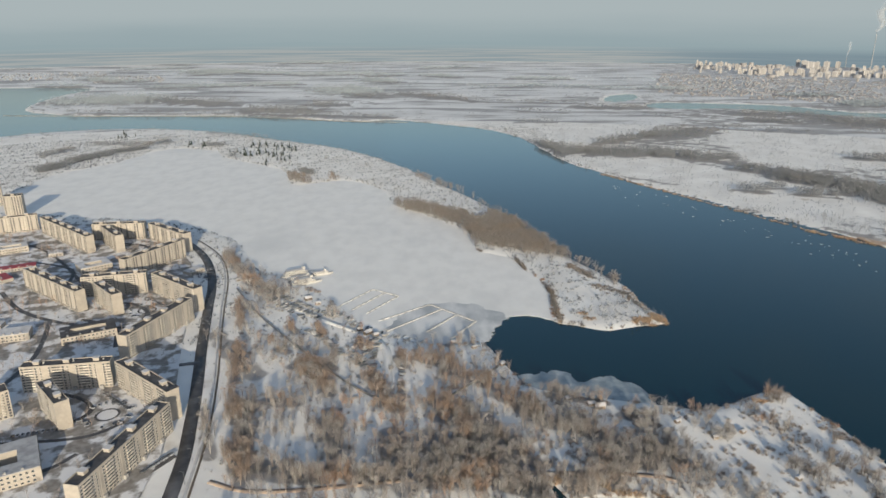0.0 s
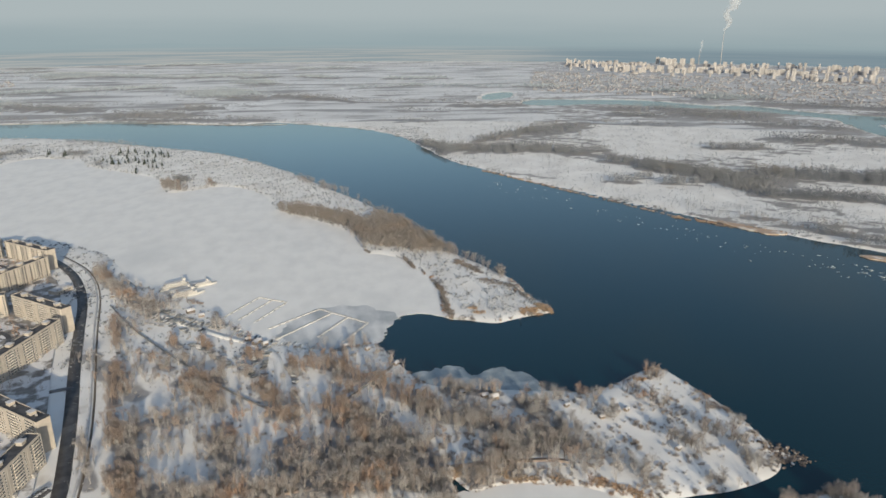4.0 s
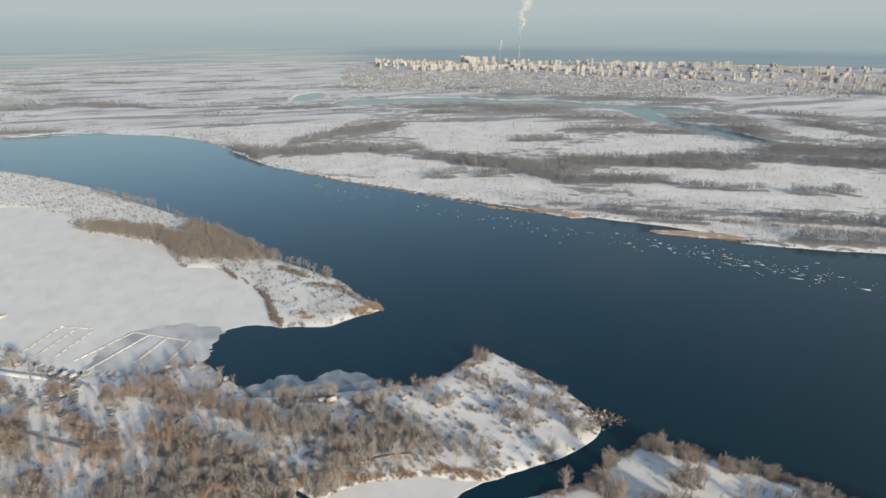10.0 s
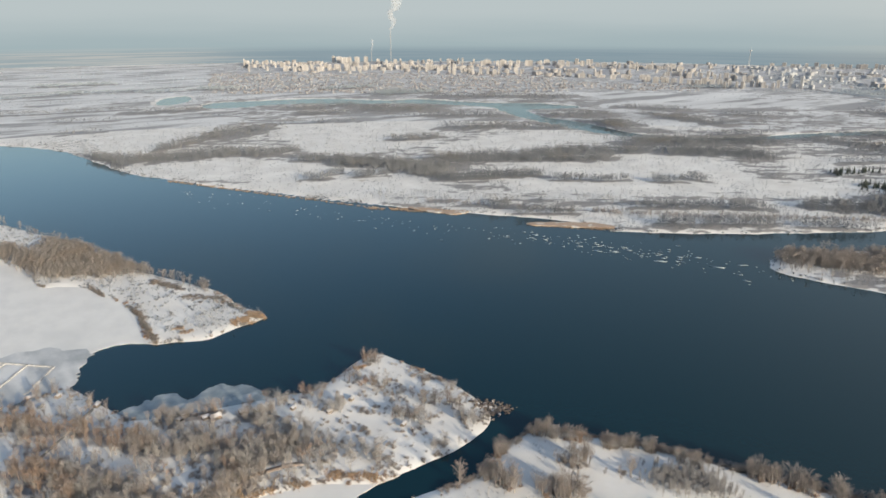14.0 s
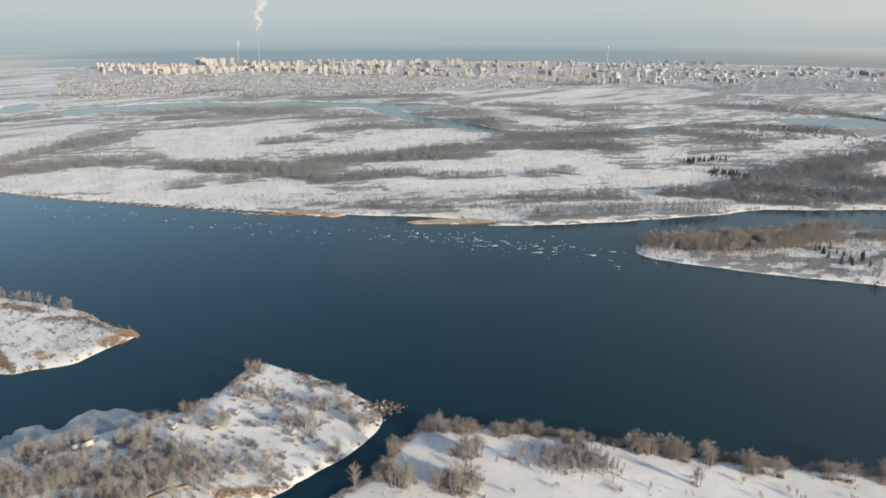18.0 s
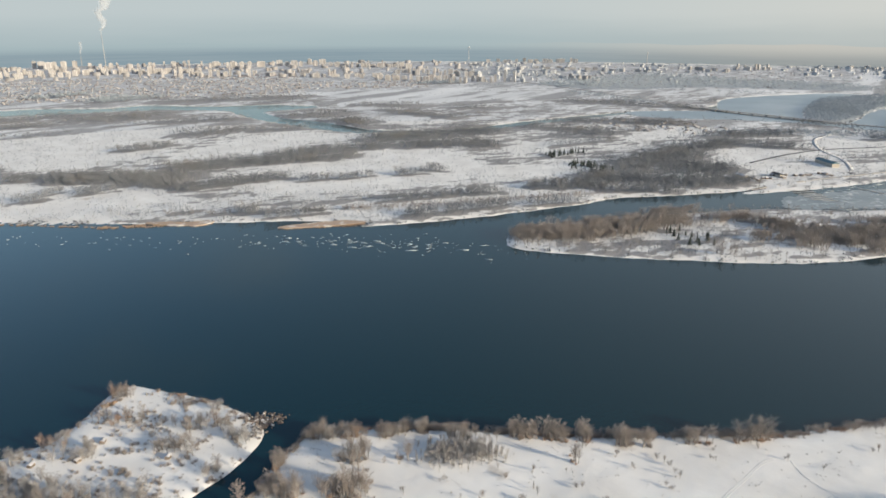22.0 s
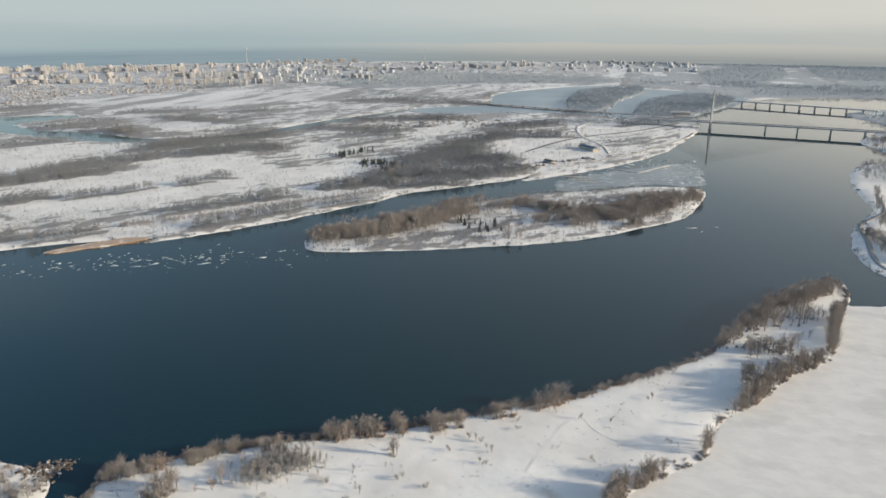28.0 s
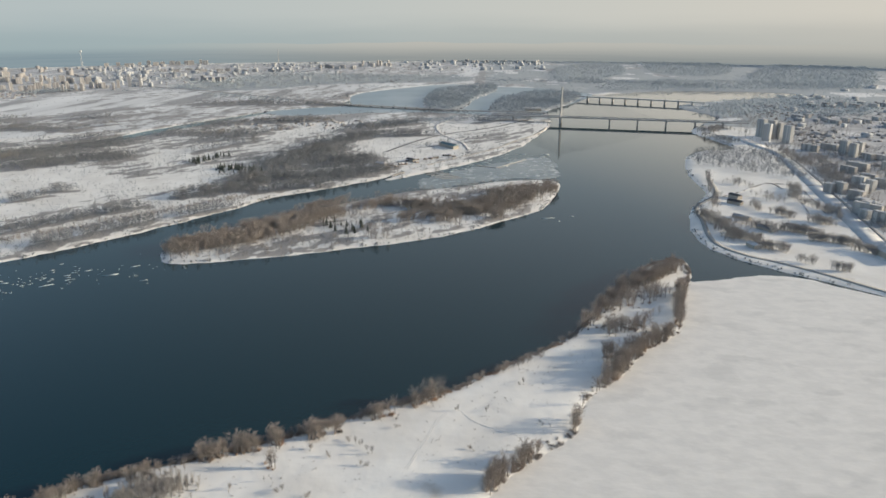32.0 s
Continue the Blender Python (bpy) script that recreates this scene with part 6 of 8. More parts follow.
def low_building(x, y, w, d, turn, floors, label, roofmat=None, court=False):
    """Low public building with window bands; court: round a yard."""
    th = thing("public_building", x, y, YZ, turn, label, "building", "low buildings of the estate")
    h = floors * 3.2 + 0.5
    if court:
        t = d * 0.3
        rows = [(-w / 2, -d / 2, -0.8, w / 2, -d / 2 + t, h), (-w / 2, d / 2 - t, -0.8, w / 2, d / 2, h), (-w / 2, -d / 2 + t, -0.8, -w / 2 + t, d / 2 - t, h), (w / 2 - t, -d / 2 + t, -0.8, w / 2, d / 2 - t, h)]
    else:
        rows = [(-w / 2, -d / 2, -0.8, w / 2, d / 2, h)]
    part("wall", boxes(*rows), M_WALL, th)
    part("roof", boxes(*[(a - 0.3 * (a < 0) * 0, b, h + 0.003, c, e, h + 0.35) for a, b, _, c, e, _ in rows]), roofmat or M_SNOWROOF, th, "snow-covered flat roof")
    for f in range(floors):
        for i in range(int(w / 3.4)):
            ob = part("window", WIN, None, th)
            ob.location = (-w / 2 + 2.2 + i * 3.4, -d / 2 - 0.012, 0.9 + f * 3.2)
    for i in range(4):
        part("roof_box", boxes((-w / 2 + (i + 0.6) * w / 4.6 - 1, -d / 2 + 1.0, h + 0.353, -w / 2 + (i + 0.6) * w / 4.6 + 0.6, -d / 2 + 2.6, h + 1.4)), M_CONCRETE, th)
    return th


# the school's snow is white; the grey of its roof is painted shade
low_building(-282, 378, 44, 40, 32, 3, "three-storey school with snowy roofs round a yard", M_GREYROOF, True)
low_building(-326, 585, 46, 26, 30, 2, "low kindergarten with dark roofs round a yard", M_ROOF, True)
low_building(-406, 764, 34, 26, 40, 2, "low kindergarten with snowy roofs round a yard", None, True)
low_building(-540, 828, 36, 22, 35, 2, "low building with a snowy roof round a yard", None, True)
low_building(-392, 578, 30, 18, 20, 2, "two-storey building with a snowy flat roof")
low_building(-495, 762, 40, 14, 28, 1, "single-storey hall with a dark red metal roof", M_REDROOF)
low_building(-490, 728, 24, 12, -40, 1, "small hall with a dark red metal roof", M_REDROOF)
low_building(-286, 752, 20, 13, 60, 1, "small white shop beside the street")
low_building(-476, 812, 16, 10, 30, 1, "small low service building with a snowy roof")
low_building(-430, 600, 30, 12, 10, 1, "single-storey service building in the yards")

# parked cars, garden trees, lamps of the estate
def car_meshes():
    bm = boxes((-2.1, -0.85, 0.28, 2.1, 0.85, 0.85), bevel=0.15)
    body = bpy.data.meshes.new("body")
    bm.to_mesh(body)
    bm.free()
    bm = boxes((-1.2, -0.72, 0.80, 1.0, 0.72, 1.42), bevel=0.22)
    cabin = bpy.data.meshes.new("cabin")
    bm.to_mesh(cabin)
    bm.free()
    bm = bmesh.new()
    bmesh.ops.create_cone(bm, cap_ends=True, segments=10, radius1=0.31, radius2=0.31, depth=0.2, matrix=pose(0, 0, 0, 90, 0, 0))
    wheel = bpy.data.meshes.new("wheel")
    bm.to_mesh(wheel)
    bm.free()
    M_CAR = mat("car_paint", (0.35, 0.36, 0.38), (0.25, 0.26, 0.28), 0.1, 0.35, objrand=0.8)
    body.materials.append(M_CAR)
    cabin.materials.append(M_GLASS)
    wheel.materials.append(M_ROOF)
    return body, cabin, wheel


CAR = car_meshes()


def parked_car(x, y, turn, z=YZ):
    th = thing("car", x, y, z, turn, "parked grey car dusted with snow in the yard", "car", "cars parked in the yards")
    part("body", CAR[0], None, th)
    part("cabin", CAR[1], None, th)
    for wx in (-1.3, 1.3):
        for wy in (-0.8, 0.8):
            ob = part("wheel", CAR[2], None, th)
            ob.location = (wx, wy, 0.31)
    return th


for k in range(14):
    parked_car(-262 + 3.4 * k * 0.62, 478 - 3.4 * k * 0.5, 38 + rng.normal(0, 3))
for k in range(12):
    parked_car(-193.2 + (-180.8 - -193.2) * (k + 0.5) / 12, 379.0 + (400.4 - 379.0) * (k + 0.5) / 12, 15 + rng.normal(0, 3), 3.0)
for k in range(12):
    parked_car(-306 + 2.4 * k, 672 - 2.0 * k, 38 + rng.normal(0, 3))
for k in range(10):
    parked_car(-300 + 3.0 * k, 420 + 1.0 * k, 100 + rng.normal(0, 4))
for k in range(10):
    parked_car(-272 + rng.normal(0, 8), 735 + 3 * k, 60 + rng.normal(0, 10))
ribbon("car_park", [(-193.2, 379.0), (-180.8, 400.4)], 8, 0.42, M_ASPHALT, "dark wet parking bay beside the street", "pavement")


def street_lamp(x, y, turn, z):
    th = thing("street_lamp", x, y, z, turn, "tall grey street lamp beside the road", "street lamp", "street lamps")
    bm = bmesh.new()
    bmesh.ops.create_cone(bm, cap_ends=True, segments=6, radius1=0.14, radius2=0.08, depth=9.5, matrix=Matrix.Translation((0, 0, 4.4)))
    part("pole", bm, M_STEEL, th)
    part("arm", boxes((0, -0.05, 9.0, 1.8, 0.05, 9.12)), M_STEEL, th)
    part("lamp_head", boxes((1.4, -0.16, 8.85, 2.2, 0.16, 9.0), bevel=0.04), M_CONCRETE, th)


for k, (x, y) in enumerate(smooth(ROAD, closed=False, step=2)[1:22]):
    street_lamp(x + 6.2, y, 180, ground_z(np.array([[x + 6.2, y]]))[0])

yp = np.stack([rng.uniform(-700, -200, 6500), rng.uniform(345, 940, 6500)], 1)
yl = np.interp(yp[:, 1], [300, 397, 499, 560, 648, 728, 784, 830, 872, 950], [-184, -192, -218, -236, -260, -282, -304, -334, -376, -474])
yp = yp[(yp[:, 0] < yl) & (ripple(yp, 25.0, 3.0) > -0.1)]
for ob in [o for o in scene.objects if o.parent is None and o.name.startswith(("apartment_block", "public_building"))]:
    inv = ob.matrix_basis.inverted()
    q = np.array([(inv @ Vector((x, y, 0)))[:2] for x, y in yp])
    if ob.name.startswith("a"):
        w = max(c[0] for c in ob.children[0].bound_box)
        inside = (q[:, 0] > -4) & (q[:, 0] < w + 8) & (q[:, 1] > -4) & (q[:, 1] < 18)
    else:
        w, d = ob.children[0].bound_box[6][0], ob.children[0].bound_box[6][1]
        inside = (abs(q[:, 0]) < w + 3) & (abs(q[:, 1]) < d + 3)
    yp = yp[~inside]
for k, pts in enumerate([[(-300, 480), (-275, 470), (-262, 455), (-268, 440), (-285, 445), (-296, 462)], [(-345, 655), (-320, 660), (-295, 640), (-290, 620)], [(-330, 520), (-290, 520), (-262, 516)], [(-345, 410), (-300, 412), (-250, 420), (-230, 440)],
                         [(-420, 860), (-390, 855), (-360, 830)], [(-470, 690), (-420, 640), (-360, 610), (-300, 600)], [(-560, 870), (-500, 830), (-450, 780), (-400, 720)], [(-350, 470), (-352, 540), (-380, 620)], [(-290, 560), (-310, 600), (-350, 620)], [(-245, 400), (-262, 380), (-300, 395)],
                         [(-410, 700), (-430, 760), (-500, 790)], [(-600, 830), (-540, 780), (-500, 700), (-440, 620)]]):
    q = smooth(pts, closed=False, step=5)
    t = np.gradient(q, axis=0)
    t /= np.linalg.norm(t, axis=1)[:, None]
    nn = np.stack([-t[:, 1], t[:, 0]], 1) * (1.9 + 0.3 * (k % 3))
    m_ = len(q)
    tagged(new("yard_lane", mesh_of("yard_lane", np.concatenate([np.c_[q + nn, np.full(m_, YZ + 0.012 + 0.004 * k)], np.c_[q - nn, np.full(m_, YZ + 0.012 + 0.004 * k)]]), [(i, i + 1, m_ + i + 1, m_ + i) for i in range(m_ - 1)], [M_ASPHALT])),
           "dark cleared lane through the courtyards", "path", kind="structure")
# round flower-bed paths in two courtyards
for x, y in ((-246.9, 448.8), (-295.8, 642.7)):
    a = np.linspace(0, 2 * math.pi, 33)[:-1]
    ring = np.concatenate([np.c_[x + r * np.cos(a), y + 1.0 * r * np.sin(a), np.full(32, YZ + 0.075)] for r in (7.2, 9.0)])
    tagged(new("ring_path", mesh_of("ring_path", ring, [(i, (i + 1) % 32, 32 + (i + 1) % 32, 32 + i) for i in range(32)], [M_ASPHALT])), "round dark path in the courtyard", "path", kind="structure")
for k in range(70):
    x, y = ((-246.9, 448.8), (-295.8, 642.7), (-390, 850))[k % 3]
    a = rng.uniform(0, 6.28)
    parked_car(x + rng.uniform(15, 19) * math.cos(a), y + rng.uniform(15, 19) * math.sin(a), math.degrees(a) + rng.normal(0, 6))
sow("yard_trees", YARD_T, np.c_[yp, np.full(len(yp), YZ)], 0.25, 0.7, M_TWIG, "bare garden trees in the courtyards", "trees")

# ---------- boat harbour on the bay ----------
def bar(bm, a, b, w, h, z):
    """A straight beam from a to b on the plan."""
    d = Vector((b[0] - a[0], b[1] - a[1], 0))
    m = Matrix.Translation(((a[0] + b[0]) / 2, (a[1] + b[1]) / 2, z)) @ Matrix.Rotation(math.atan2(d.y, d.x), 4, "Z") @ Matrix.Diagonal((d.length, w, h, 1))
    bmesh.ops.create_cube(bm, size=1.0, matrix=m)
    return bm


def jetty(lines, w, label):
    th = thing("jetty", lines[0][0], lines[0][1], 0.42, 0, label, "jetty", "floating jetties in the ice")
    ox, oy = lines[0][0], lines[0][1]
    for x0, y0, x1, y1 in lines:
        part("walkway", bar(bmesh.new(), (x0 - ox, y0 - oy), (x1 - ox, y1 - oy), w, 0.7, 0.3), M_JETTY, th)
        n = max(2, int(math.hypot(x1 - x0, y1 - y0) / 9))
        for i in range(n):
            u = (i + 0.5) / n
            x, y = x0 + (x1 - x0) * u - ox, y0 + (y1 - y0) * u - oy
            part("float", boxes((x - 1.2, y - 1.2, -0.3, x + 1.2, y + 1.2, 0.2)), M_STEEL, th)
    return th


jetty([(-13, 663, 32, 621), (32, 621, 7, 582)], 2.2, "snow-covered floating jetty frozen into grey ice")
jetty([(-1, 651, -53, 598)], 1.8, "snowy finger jetty frozen into the ice")
jetty([(14, 638, -15, 597)], 1.8, "snowy finger jetty frozen into the ice")
jetty([(-13, 663, -62, 622)], 0.8, "thin finger jetty half buried in snow")
jetty([(-76, 705, -47, 686)], 0.7, "thin jetty half buried in snow")
jetty([(-76, 705, -108, 655)], 0.6, "thin jetty half buried in snow")
jetty([(-62, 696, -92, 648)], 0.6, "thin jetty half buried in snow")
jetty([(-47, 686, -76, 640)], 0.6, "thin jetty half buried in snow")


def river_ship(x, y, turn, ln, wd, decks, label):
    th = thing("river_ship", x, y, 0.3, turn, label, "ship", "ships laid up in the ice")
    bm = bmesh.new()
    prof = [(-0.5, 0.42), (-0.42, 0.5), (0.25, 0.5), (0.40, 0.33), (0.5, 0.0)]
    pts = [(a * ln, b * wd) for a, b in prof] + [(a * ln, -b * wd) for a, b in prof[-2::-1]]
    lo = [bm.verts.new((px * 0.95, py * 0.86, -0.4)) for px, py in pts]
    hi = [bm.verts.new((px, py, 1.9)) for px, py in pts]
    bm.faces.new(hi)
    bm.faces.new(lo[::-1])
    for i in range(len(pts)):
        bm.faces.new((lo[i], lo[(i + 1) % len(pts)], hi[(i + 1) % len(pts)], hi[i]))
    bmesh.ops.recalc_face_normals(bm, faces=bm.faces[:])
    part("hull", bm, M_WHITE, th, "white painted hull")
    for d in range(decks):
        a, b = -0.42 * ln + d * 2.5, 0.26 * ln - d * 3.5
        cab = part("cabin", boxes((a, -wd * 0.38 + d * 0.3, 1.903 + d * 2.4, b, wd * 0.38 - d * 0.3, 4.2 + d * 2.4), bevel=0.1), M_WHITE, th)
        for s in (-1, 1):
            for i in range(int((b - a) / 2.2)):
                ob = part("window", WIN_S, None, cab)
                ob.matrix_basis = pose(a + 1.4 + i * 2.2, s * (wd * 0.38 - d * 0.3 + 0.014), 2.5 + d * 2.4, 0, 0, 0 if s < 0 else 180)
        part("deck_roof", boxes((a - 0.5, -wd * 0.42, 4.203 + d * 2.4, b + 0.8, wd * 0.42, 4.3 + d * 2.4)), M_SNOWROOF, th, "snowy deck roof")
    part("wheelhouse", boxes((0.12 * ln, -wd * 0.25, 4.303 + (decks - 1) * 2.4, 0.2 * ln, wd * 0.25, 6.6 + (decks - 1) * 2.4), bevel=0.15), M_WHITE, th)
    bm = bmesh.new()
    bmesh.ops.create_cone(bm, cap_ends=True, segments=6, radius1=0.1, radius2=0.05, depth=5, matrix=Matrix.Translation((0.1 * ln, 0, 6.5 + decks * 1.6)))
    part("mast", bm, M_STEEL, th)


river_ship(-152, 724, 28, 38, 7.0, 2, "white two-deck river ship frozen in beside the bank")
river_ship(-158, 738, 28, 34, 6.0, 1, "white flat river ship frozen in the bay")
river_ship(-166, 752, 30, 40, 8.0, 2, "long white landing stage with two decks in the ice")
river_ship(-140, 752, 24, 30, 6.0, 1, "white river ship laid up in the ice")


def shed_mesh(w, d, h, pitch):
    """Walls and gable roof of a small shed as two meshes."""
    wall = bmesh.new()
    pr = [(-d / 2, -0.4), (d / 2, -0.4), (d / 2, h), (0, h + pitch), (-d / 2, h)]
    a = [wall.verts.new((-w / 2, y, z)) for y, z in pr]
    b = [wall.verts.new((w / 2, y, z)) for y, z in pr]
    wall.faces.new(a[::-1])
    wall.faces.new(b)
    for i in range(5):
        wall.faces.new((a[i], a[(i + 1) % 5], b[(i + 1) % 5], b[i]))
    bmesh.ops.recalc_face_normals(wall, faces=wall.faces[:])
    roof = bmesh.new()
    o = 0.35
    for s in (-1, 1):
        q = [(s * (d / 2 + o), h - o * pitch / (d / 2) + 0.05), (0, h + pitch + 0.05), (0, h + pitch + 0.28), (s * (d / 2 + o), h - o * pitch / (d / 2) + 0.28)]
        a = [roof.verts.new((-w / 2 - o, y, z)) for y, z in q]
        b = [roof.verts.new((w / 2 + o, y, z)) for y, z in q]
        roof.faces.new(a)
        roof.faces.new(b[::-1])
        for i in range(4):
            roof.faces.new((a[i], b[i], b[(i + 1) % 4], a[(i + 1) % 4]))
    bmesh.ops.recalc_face_normals(roof, faces=roof.faces[:])
    out = []
    for nm, bm, m in (("wall", wall, M_SHED), ("roof", roof, M_SNOWROOF)):
        me = bpy.data.meshes.new(nm)
        bm.to_mesh(me)
        bm.free()
        me.materials.append(m)
        out.append(me)
    return out


M_SHED = mat("weathered_shed_boards", (0.24, 0.19, 0.15), (0.16, 0.14, 0.125), 0.6, 0.9, objrand=0.45)
SHEDS = [shed_mesh(5, 3.6, 2.4, 1.0), shed_mesh(7.5, 4.6, 2.8, 1.4), shed_mesh(4, 3, 2.2, 0.5)]
DOOR = boxes((-0.5, -0.05, 0, 0.5, 0.03, 1.95))
DOOR_ME = bpy.data.meshes.new("door")
DOOR.to_mesh(DOOR_ME)
DOOR.free()
DOOR_ME.materials.append(M_BARK)


def shed(k, x, y, turn, label="weathered wooden shed with a snowy gable roof", group="sheds by the water"):
    th = thing("shed", x, y, ground_z(np.array([[x, y]]))[0], turn, label, "shed", group)
    part("wall", SHEDS[k][0], None, th)
    part("roof", SHEDS[k][1], None, th, "snow-covered gable roof")
    d = (3.6, 4.6, 3.0)[k]
    part("door", DOOR_ME, None, th).location = (0.6, -d / 2 - 0.05, 0.0)
    ob = part("window", WIN_S, None, th)
    ob.location = (-1.1, -d / 2 - 0.014, 0.9)


for x, y, k, a in [(-215, 742, 1, 20), (-208, 732, 0, 30), (-228, 728, 2, 15), (-70, 590, 1, 50), (-78, 598, 0, 40), (-62, 586, 0, 35), (-140, 672, 1, 40), (-128, 660, 0, 30), (-185, 708, 1, 25), (-192, 716, 0, 10),
                   (112, 464, 0, 10), (118, 460, 1, 15), (138, 456, 1, 5), (147, 453, 0, 20), (226, 374, 2, 30), (212, 427, 2, 40), (96, 472, 2, 20), (50, 530, 0, 45), (28, 560, 2, 30), (10, 575, 0, 20),
                   (150, 455, 2, 60), (170, 440, 2, 30), (190, 420, 2, 10), (160, 420, 0, 45)]:
    shed(k, x, y, a + rng.normal(0, 6))


def boat_meshes():
    out = []
    for ln, wd, hull_m in ((6.5, 2.2, M_CONCRETE), (5.2, 1.9, M_TARP), (7.5, 2.5, M_TARP)):
        bm = bmesh.new()
        prof = [(-0.5, 0.4), (0.1, 0.5), (0.36, 0.32), (0.5, 0.0)]
        pts = [(a * ln, b * wd) for a, b in prof] + [(a * ln, -b * wd) for a, b in prof[-2::-1]]
        lo = [bm.verts.new((x * 0.9, y * 0.55, 0.15)) for x, y in pts]
        hi = [bm.verts.new((x, y, 1.15)) for x, y in pts]
        bm.faces.new(hi)
        bm.faces.new(lo[::-1])
        for i in range(len(pts)):
            bm.faces.new((lo[i], lo[(i + 1) % len(pts)], hi[(i + 1) % len(pts)], hi[i]))
        bmesh.ops.recalc_face_normals(bm, faces=bm.faces[:])
        hull = bpy.data.meshes.new("hull")
        bm.to_mesh(hull)
        bm.free()
        hull.materials.append(hull_m)
        bm = bmesh.new()
        a = [bm.verts.new((x * 0.98, y * 0.98, 1.153)) for x, y in pts]
        r0, r1 = bm.verts.new((-0.4 * ln, 0, 1.9)), bm.verts.new((0.3 * ln, 0, 1.7))
        k = len(pts)
        for i in range(k):
            j = (i + 1) % k
            bm.faces.new((a[i], a[j], r1 if 1 <= i < k - 2 else r0))
        bm.faces.new((a[1], r1, r0))
        bm.faces.new((a[k - 2], r0, r1))
        bmesh.ops.recalc_face_normals(bm, faces=bm.faces[:])
        cover = bpy.data.meshes.new("cover")
        bm.to_mesh(cover)
        bm.free()
        cover.materials.append(M_SNOWROOF if ln < 6 else M_TARP)
        bm = boxes((-0.3 * ln, -0.45, -0.5, 0.25 * ln, 0.45, 0.2))
        cradle = bpy.data.meshes.new("cradle")
        bm.to_mesh(cradle)
        bm.free()
        cradle.materials.append(M_BARK)
        out.append((hull, cover, cradle))
    return out


BOATS = boat_meshes()


def laid_up_boat(k, x, y, turn):
    th = thing("boat", x, y, ground_z(np.array([[x, y]]))[0] + 0.3, turn, ("white motorboat on a cradle under a snowy cover", "small dark boat laid up under a snowy cover", "grey boat laid up under a dark cover")[k], "boat", "boats laid up on the shore")
    part("hull", BOATS[k][0], None, th)
    part("cover", BOATS[k][1], None, th)
    part("cradle", BOATS[k][2], None, th)


def boat_row(x0, y0, x1, y1, gap, turn, spread=1.0):
    n = int(math.hypot(x1 - x0, y1 - y0) / gap)
    for i in range(n):
        if rng.rand() < 0.88:
            u = i / n
            laid_up_boat(int(rng.randint(3)), x0 + (x1 - x0) * u + rng.normal(0, spread), y0 + (y1 - y0) * u + rng.normal(0, spread), turn + rng.normal(0, 12))


boat_row(-178, 690, -108, 628, 3.6, 50)
boat_row(-186, 684, -118, 622, 3.6, 50)
boat_row(-178, 668, -132, 622, 3.8, 50)
boat_row(-130, 600, -92, 560, 4.2, 10)
boat_row(-122, 592, -88, 552, 4.2, 10)
boat_row(-112, 584, -86, 545, 4.5, 20)
boat_row(-60, 585, -58, 505, 4.4, 20)
boat_row(-68, 575, -68, 520, 4.6, 25)
boat_row(-78, 570, -76, 530, 4.6, 15)
boat_row(-36, 560, -32, 470, 5.0, 160)
boat_row(-110, 634, -50, 592, 4.0, 40, 2.5)
boat_row(-100, 630, -40, 588, 4.4, 70, 2.5)
boat_row(-45, 585, 30, 555, 4.6, 60, 4)
boat_row(-205, 722, -180, 700, 4.2, 60, 2)
ribbon("snow_track", [(-230, 752), (-190, 700), (-152, 655), (-112, 618), (-70, 587), (-51, 560), (-46, 520), (-42, 482), (-34, 460)], 8, 0.2, M_ICE, "packed snow track through the boat yard", "path", thick=0.15)


def panel_wall(points, label):
    x0, y0 = points[0]
    th = thing("fence", x0, y0, ground_z(np.array([[x0, y0]]))[0], 0, label, "fence", "fences of the boat yard")
    q = smooth(points, closed=False, step=6)
    for a, b in zip(q[:-1], q[1:]):
        z = ground_z(np.array([(a + b) / 2]))[0] - th.location.z
        part("fence_panel", bar(bmesh.new(), a - points[0], b - points[0], 0.5, 2.2, z + 0.8), M_STEEL, th)
        part("post", boxes((a[0] - x0 - 0.18, a[1] - y0 - 0.18, z - 0.5, a[0] - x0 + 0.18, a[1] - y0 + 0.18, z + 2.1)), M_CONCRETE, th)


panel_wall([(-223, 702), (-190, 645), (-158, 599), (-122, 552), (-89, 511), (-58, 478), (-31, 459)], "dark panel fence along the edge of the boat yard")
panel_wall([(6, 476), (28, 502), (47, 525)], "dark panel fence down to the shore")

# rubble breakwater at the tip of the cape
M_ROCK = mat("brown_wet_rocks", (0.17, 0.135, 0.115), (0.11, 0.095, 0.085), 0.5, 0.85, objrand=0.35, c3=(0.6, 0.58, 0.56), scale3=0.35, lo3=0.56, hi3=0.66)


